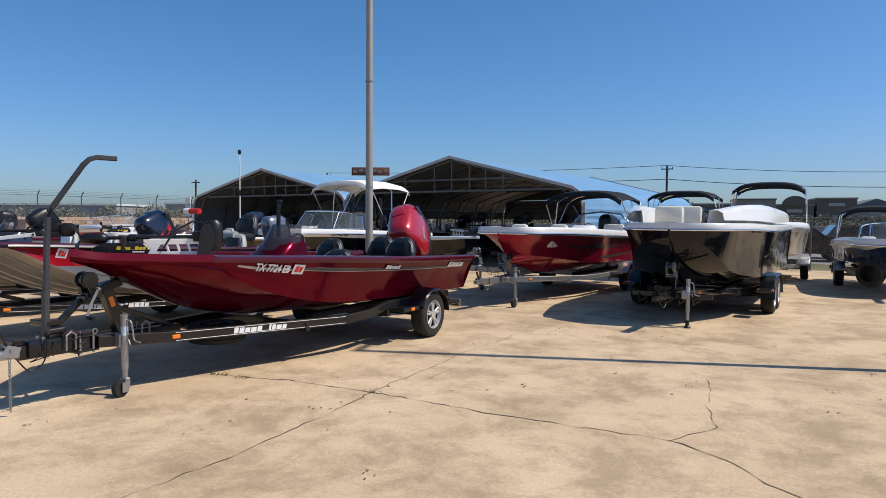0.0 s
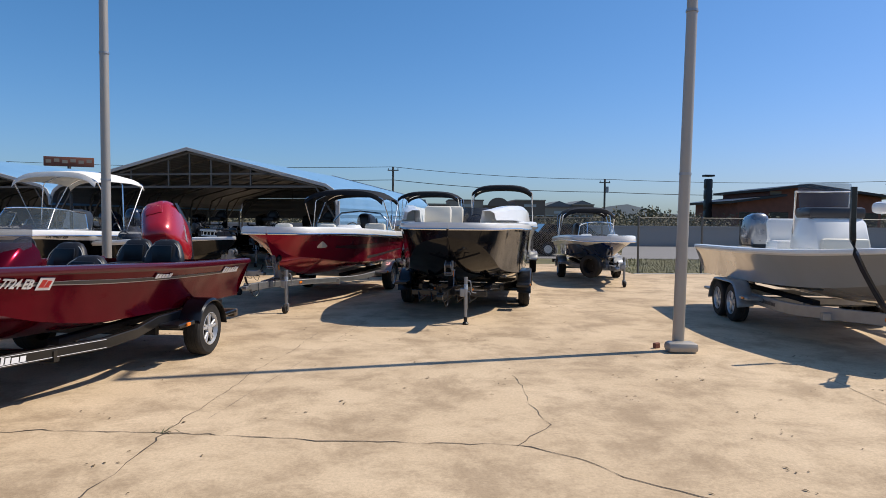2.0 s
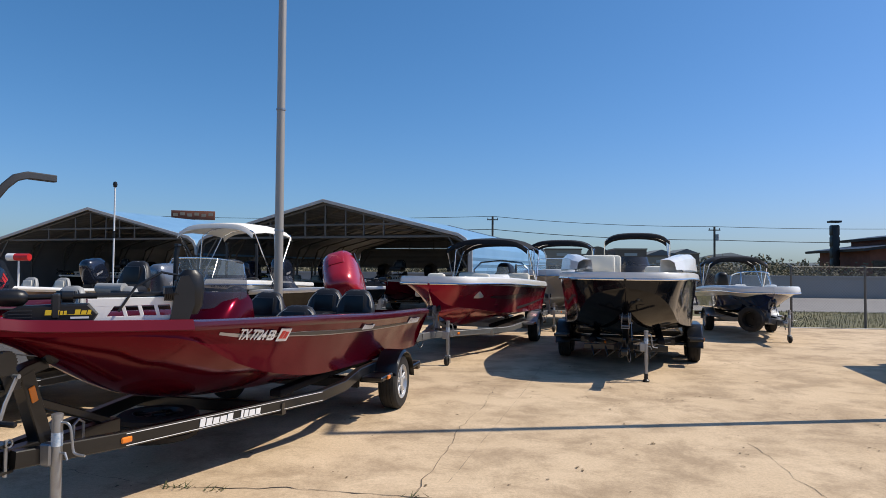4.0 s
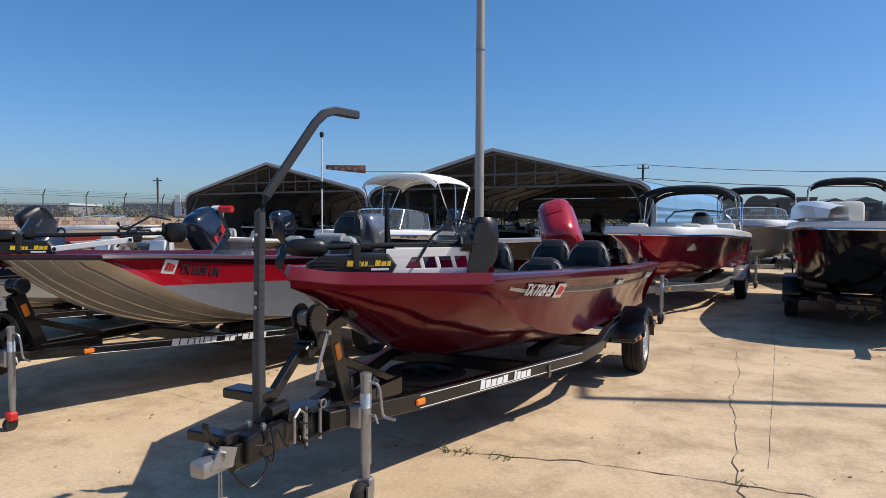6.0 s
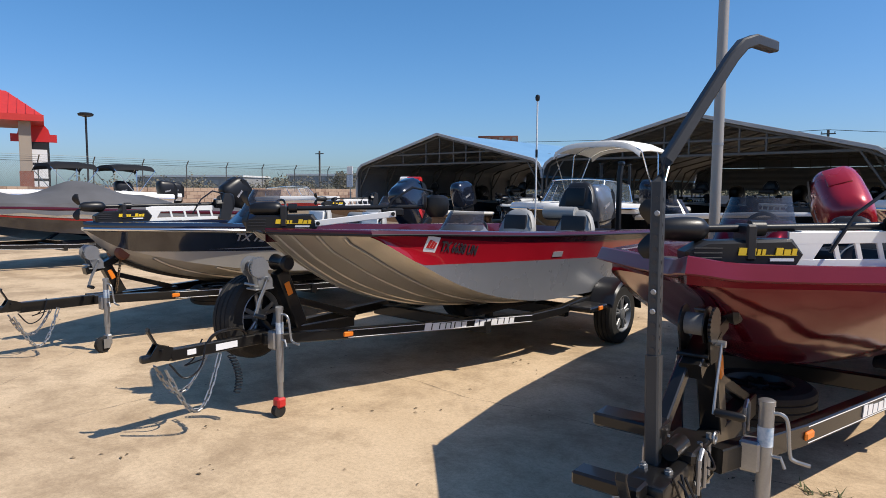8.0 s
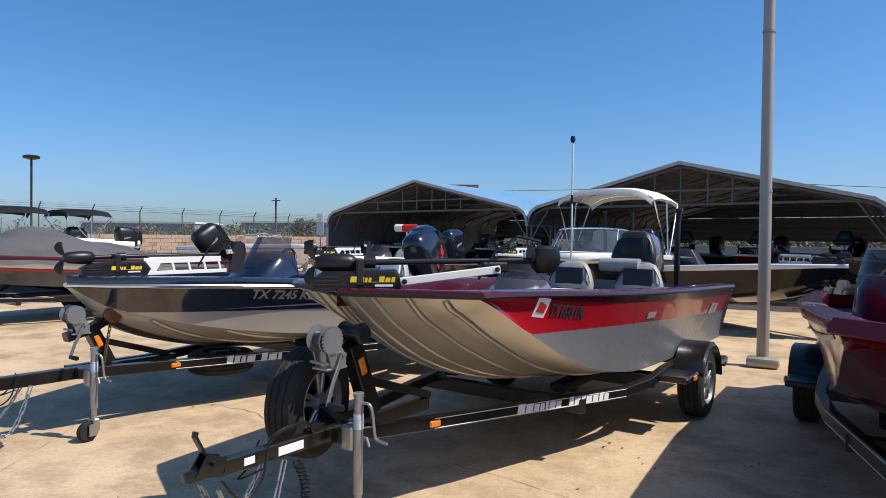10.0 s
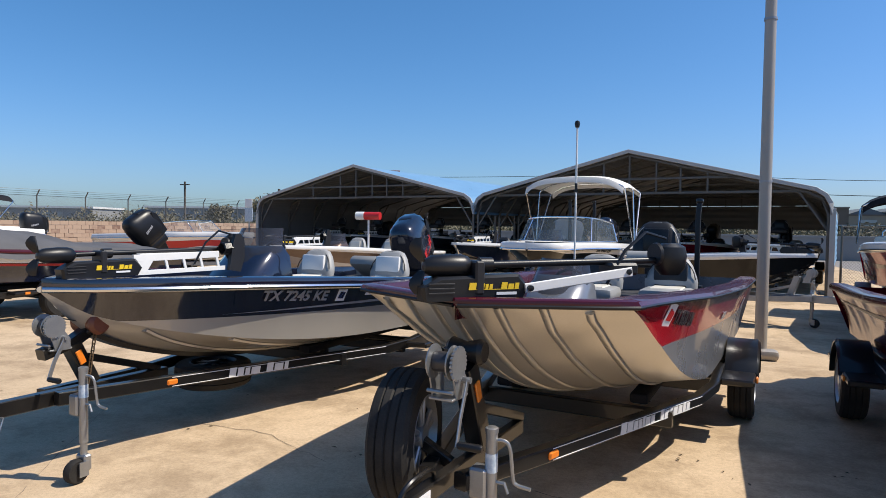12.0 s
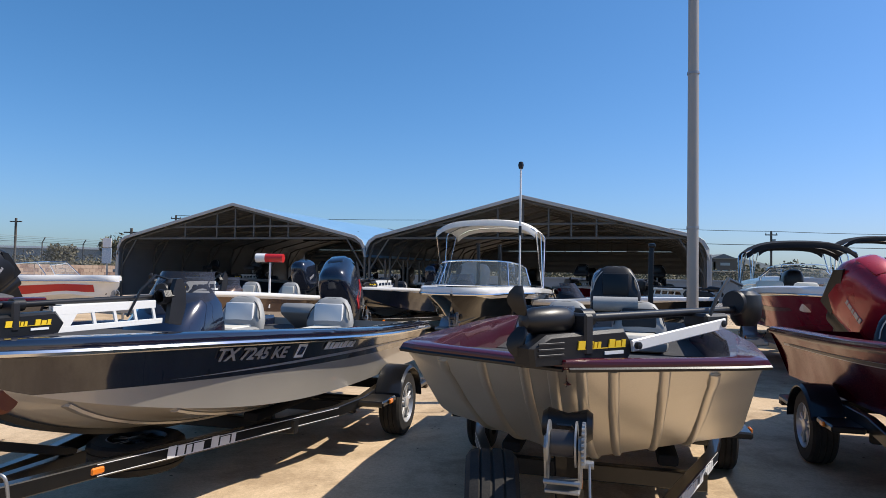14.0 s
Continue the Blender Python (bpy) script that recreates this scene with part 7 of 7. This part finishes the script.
rows = []
for z, w, y0_, y1_ in ((0, 0.42, -0.45, 0.45), (0.5, 0.42, -0.42, 0.45), (0.82, 0.40, -0.30, 0.42), (0.95, 0.36, -0.12, 0.38)):
    rows.append([(x * w, y0_ + (y1_ - y0_) * v, z) for x, v in ((-0.85, 0), (0.85, 0), (1, 0.12), (1, 0.88), (0.85, 1), (-0.85, 1), (-1, 0.88), (-1, 0.12))])
part("body", Shape().caps(rows), WHITE, cc)
part("front_cushion", Shape().box((0, -0.45, 0.35), (0.66, 0.12, 0.5), 0.05), CREAM, cc)
ws = part("windscreen", Shape().grid([[(0.40 * math.cos(a), 0.1 - 0.24 * math.sin(a), 0.98), (0.38 * math.cos(a), 0.22 - 0.22 * math.sin(a), 1.42)] for a in [math.pi * j / 12 for j in range(13)]]), SMOKE, cc)
ws.visible_shadow = False
part("dash_band", Shape().box((0, 0.02, 0.97), (0.80, 0.50, 0.17), 0.05), DECAL_K, cc)
part("grab_rail", Shape().tube([(-0.4, 0.3, 0.6), (-0.4, 0.25, 1.3), (0.4, 0.25, 1.3), (0.4, 0.3, 0.6)], 0.016, 8), CHROME, cc)
lounge(MI @ pose(0, 4.5, 0.85), 0.9, 0.5, 0.8, WHITE, "white leaning post seat")
bs = thing("bow_chair", MI @ pose(0.0, 1.9, 1.22), "white bow chair on a bright pedestal", "chair")
part("pedestal", Shape().tube([(0, 0, 0), (0, 0, 0.55)], 0.035, 10), CHROME, bs)
part("pad", Shape().box((0, 0, 0.60), (0.40, 0.36, 0.15), 0.06), WHITE, bs)
outboard("outboard_motor", MI @ pose(0, 6.2, 1.12), COWL_SILVER, "grey outboard motor on the bay boat", 0.95, 0)
trolling_motor(MI @ pose(0.0, 1.1, 1.34, 0, 0, 150), "black bow trolling motor on the bay boat", True)

# fishing boat with an off-white bimini
MK = pose(-8.85, 11.3, 0, 0, 0, -8)
K_, LK = deck_boat(MK, "fish_and_ski_boat", "white and black fishing boat with a white bimini", BLACKGEL, 5.6, 1.08, 1.30, 4.7, split=0.72, blunt=0.7, cap_h=0.06)
words("TX 4429 EB", 0.15, on_side(LK, 2.3, 0.86, 0.006), DECAL_K, K_)
bimini(MK @ pose(0.0, 4.3, 1.30), 1.95, 1.9, 1.22, CANVAS_W, "off-white canvas bimini top on a bright frame", rise=0.07)
windshield(MK @ pose(0, 3.2, 1.36), 1.8, 1.0, 0.44)
outboard("outboard_motor", MK @ pose(0, 6.3, 1.1), COWL_NAVY, "dark outboard motor on the fishing boat", 1.05, 0)
console(MK @ pose(-0.45, 3.3, 0.9), DARKVINYL, "dark helm console behind the windscreen", 0.6)
for x in (-0.45, 0.45):
    seat(MK @ pose(x, 4.0, 0.95))


def parked_bass(m, low, top, cowl, label, motor_label="dark outboard motor on the stern", tm=True, shield=TINT, seats=DARKVINYL, frame_m=BLACKM, bottom=None, spin=0.0, k=1.0, axle=0.0, tilt=4.0):
    """A bass boat further back in the rows, on its trailer."""
    ln = Lines([(0.71, 0.004), (0.95, 0.25), (1.4, 0.52), (2.2, 0.83), (3.2, 1.03), (4.2, 1.09), (5.6, 1.05)], [(0.71, 1.21), (2, 1.17), (4, 1.06), (5.6, 1.0)],
               [(0.71, 0.003), (1.0, 0.12), (1.6, 0.44), (2.4, 0.72), (3.4, 0.86), (5.6, 0.92)], [(0.71, 1.16), (1.0, 0.97), (1.6, 0.79), (2.4, 0.66), (3.4, 0.60), (5.6, 0.58)],
               [(0.71, 1.14), (1.0, 0.86), (1.5, 0.65), (2.2, 0.51), (3.0, 0.45), (5.6, 0.44)])
    for key in ln.k:
        ln.k[key] = [(y * k, v) for y, v in ln.k[key]]
    ln.y0, ln.y1 = ln.y0 * k, ln.y1 * k
    b = thing("bass_boat", m, label, "boat", "parked bass boats")
    hull(b, ln, [(0, 0.40, bottom or low, "hull_side"), (0.40, 0.85, low, "hull_band"), (0.85, 1, top, "hull_band")], bottom or low, top, CARPET, [(y * k, z) for y, z in DC], None)
    trailer(m, "dark boat trailer under a parked bass boat", axle or 4.5 * k, 1.15, frame_m, wide_y=3.2, roller=(1.02, 0.92), post_y=1.1)
    outboard("outboard_motor", m @ pose(0, 5.5 * k, 1.05), cowl, motor_label, 1.0, tilt + 8 + spin)
    if tm:
        trolling_motor(m @ pose(0.02, 1.0, 1.22, 0, 0, -10 - spin), "black bow trolling motor laid on the deck", True, (0.33, 0.9), 1.1, 0.7)
    console(m @ pose(-0.42, 3.2, 0.76), low, "low helm console with a windscreen", 0.6, shield)
    for x, y in ((0.4, 4.0), (-0.42, 3.9)):
        seat(m @ pose(x, y, 0.90), seats, label="dark vinyl boat chair" if seats is DARKVINYL else "grey vinyl boat chair")
    return b, ln


BROWN = mat("bronze brown gelcoat", (0.12, 0.075, 0.052), 0.25, 0.4, 0.15, 2, 300, 0.02, 0.6)
# covered boat and its neighbours to the west
MD = pose(-17.9, 5.9, 0, 0, 0, -8)
D_, LD = parked_bass(MD, NAVY, MAROON, PLASTIC, "dark bass boat with red stripes under a grey cover", "black outboard motor on the covered boat", False, k=1.27, axle=4.5, tilt=30.0)
strip(D_, LD, 1.0, 5.4, 0.62, 0.80, DECAL_W, "side_stripe")
strip(D_, LD, 1.0, 5.4, 0.52, 0.60, DECAL_R, "side_stripe", 0.006)
cv = thing("boat_cover", MD @ pose(0, 0, 0), "wrinkled grey canvas cover draped over the boat", "cover")
rows = []
rnd = random.Random(9)
for i in range(36):
    y = 0.93 + 5.6 * i / 35
    g, s_ = LD.at("g", y) + 0.03, LD.at("s", y)
    hump = 0.10 + 0.42 * math.exp(-((y - 3.3) / 0.8) ** 2) + 0.2 * math.exp(-((y - 1.5) / 0.5) ** 2) + 0.15 * math.exp(-((y - 4.6) / 0.5) ** 2)
    rows.append([(g * u, y, s_ + 0.05 + hump * (1 - abs(u) ** 1.6) - (0.16 if abs(u) > 0.98 else 0) + 0.035 * noise.noise((u * 3, y * 2.2, 1.0))) for u in [-1.01, -1.0] + [-0.9 + 0.15 * k for k in range(13)] + [1.0, 1.01]])
part("canvas", Shape().grid(rows), CANVAS_G, cv)
MR = pose(-16.83, 17.37, 0, 0, 0, 80)
R_, LR = deck_boat(MR, "speedboat", "red and white speedboat with a raked windscreen", WHITE, 5.8, 1.0, 1.25, 4.4, split=0.5, blunt=0.35)
strip(R_, LR, 1.3, 6.4, lambda u: 0.22 - 0.06 * u, lambda u: 0.66, DECAL_R, "side_stripe", 0.008)
windshield(MR @ pose(0, 3.6, 1.33), 1.5, 1.3, 0.34)
for i, (x, y, top) in enumerate(((-28.23, 12.66, True), (-28.23, 10.4, True), (-25.06, 9.93, False))):
    mm = pose(x, y, 0, 0, 0, -10)
    deck_boat(mm, "runabout", "white and dark runabout parked by the block wall", (BLACKGEL, BLUE, BLACKGEL)[i], 5.2, 1.05, 1.4, 4.2, split=0.7)
    if top:
        bimini(mm @ pose(0, 4.2, 1.4), 1.9, 1.6, 0.95, CANVAS_B, "black canvas bimini top on bright tubes", rise=0.07)
    outboard("outboard_motor", mm @ pose(0, 5.95, 1.15), PLASTIC, "black outboard motor on the runabout", 0.95, 0)
parked_bass(pose(-13.3, 10.9, 0, 0, 0, -8), BROWN, WHITE, COWL_NAVY, "bronze and white bass boat in the second row", seats=GREYVINYL, bottom=STUCCO)
buoy = thing("marker_buoy", pose(-12.1, 13.4, 0.9), "red and white float on a thin upright pole", "float")
part("pole", Shape().tube([(0, 0, 0), (0, 0, 0.8)], 0.02, 8), WHITE, buoy)
part("float", Shape().tube([(-0.24, 0, 0.88), (0.24, 0, 0.88)], 0.075, 14), DECAL_R, buoy)
part("float_band", Shape().tube([(-0.255, 0, 0.88), (-0.08, 0, 0.88)], 0.079, 14), WHITE, buoy)
for x in (-0.45, 0.45):
    anchor_pole(pose(-3.7, 13.6, 0, 0, 0, 62) @ pose(x, 5.25, 0.92), 1.25)
parked_bass(pose(-3.7, 13.6, 0, 0, 0, 62), BLACKGEL, WHITE, GREYVINYL, "black and white bass boat turned across the row", "grey covered outboard motor", spin=0, frame_m=GALV)
parked_bass(pose(-11.3, 15.4, 0, 0, 0, -12), NAVY, WHITE, COWL_NAVY, "navy and white bass boat before the carport")
cols = ((NAVY, WHITE, COWL_NAVY), (BLACKGEL, DECAL_S, PLASTIC), (RED3, WHITE, PLASTIC), (BROWN, WHITE, COWL_NAVY), (BLACKGEL, WHITE, PLASTIC), (NAVY, DECAL_S, COWL_SILVER))
k = 0
for cx, cy in ((-7.58, 20.7), (-17.05, 22.95)):
    for j in range(4):
        mm = pose(cx, cy, 0, 0, 0, -CA) @ pose(-3.45 + 2.3 * j, 0.4 + 0.5 * ((j * 7 + k) % 3), 0)
        lo, tp, cw = cols[k % 6]
        parked_bass(mm, lo, tp, cw, ("navy", "black", "red", "bronze", "black", "navy")[k % 6] + " bass boat parked under the carport", seats=GREYVINYL if k % 3 == 0 else DARKVINYL, shield=CLEAR if k % 2 else TINT, spin=3 * (k % 3))
        pc = seat(mm @ pose(0.1, 2.0, 1.52), DARKVINYL, label="black boat chair raised on a bow pedestal", tall=0.40)
        part("pedestal", Shape().tube([(0, 0.05, -0.42), (0, 0.05, 0.02)], 0.03, 10), GALV, pc)
        k += 1


def car(m, paint, label):
    """A hatchback seen from afar; x along its length."""
    c = thing("car", m, label, "car")
    side = [(-2.2, 0.35), (-2.25, 0.75), (-2.1, 1.0), (-1.7, 1.5), (0.3, 1.52), (1.0, 1.02), (2.0, 0.9), (2.2, 0.6), (2.15, 0.32)]
    part("body", Shape().poly(side, 1.75), paint, c, smooth=50)
    for sg in (1, -1):
        part("window", Shape().poly([(-1.65, 1.02), (-1.45, 1.42), (-0.55, 1.44), (-0.55, 1.02)], 0.03, Matrix.Translation((0, sg * 0.87, 0))), TINT, c, smooth=0)
        part("window", Shape().poly([(-0.48, 1.02), (-0.48, 1.44), (0.25, 1.44), (0.82, 1.02)], 0.03, Matrix.Translation((0, sg * 0.87, 0))), TINT, c, smooth=0)
        part("headlight", Shape().box((2.1, sg * 0.65, 0.72), (0.14, 0.3, 0.14), 0.03), WHITE, c)
        part("tail_light", Shape().box((-2.2, sg * 0.7, 0.85), (0.1, 0.22, 0.2), 0.03), DECAL_R, c)
        for x in (-1.35, 1.35):
            t = part("tyre", Shape().lathe([(-0.1, 0.2), (-0.1, 0.3), (-0.07, 0.33), (0.07, 0.33), (0.1, 0.3), (0.1, 0.2)], (x, sg * 0.80, 0.33), "y", 20), RUBBER, c)
            part("rim", Shape().lathe([(0.09 * sg, 0.2), (0.105 * sg, 0.19), (0.10 * sg, 0.0)], (x, sg * 0.80, 0.33), "y", 16), ALLOY, t)
    return c


car(pose(7.6, 33.5, -0.02), NAVY, "dark blue car on the frontage road")
car(pose(4.2, 31.0, -0.02), BLACKGEL, "black car on the frontage road")
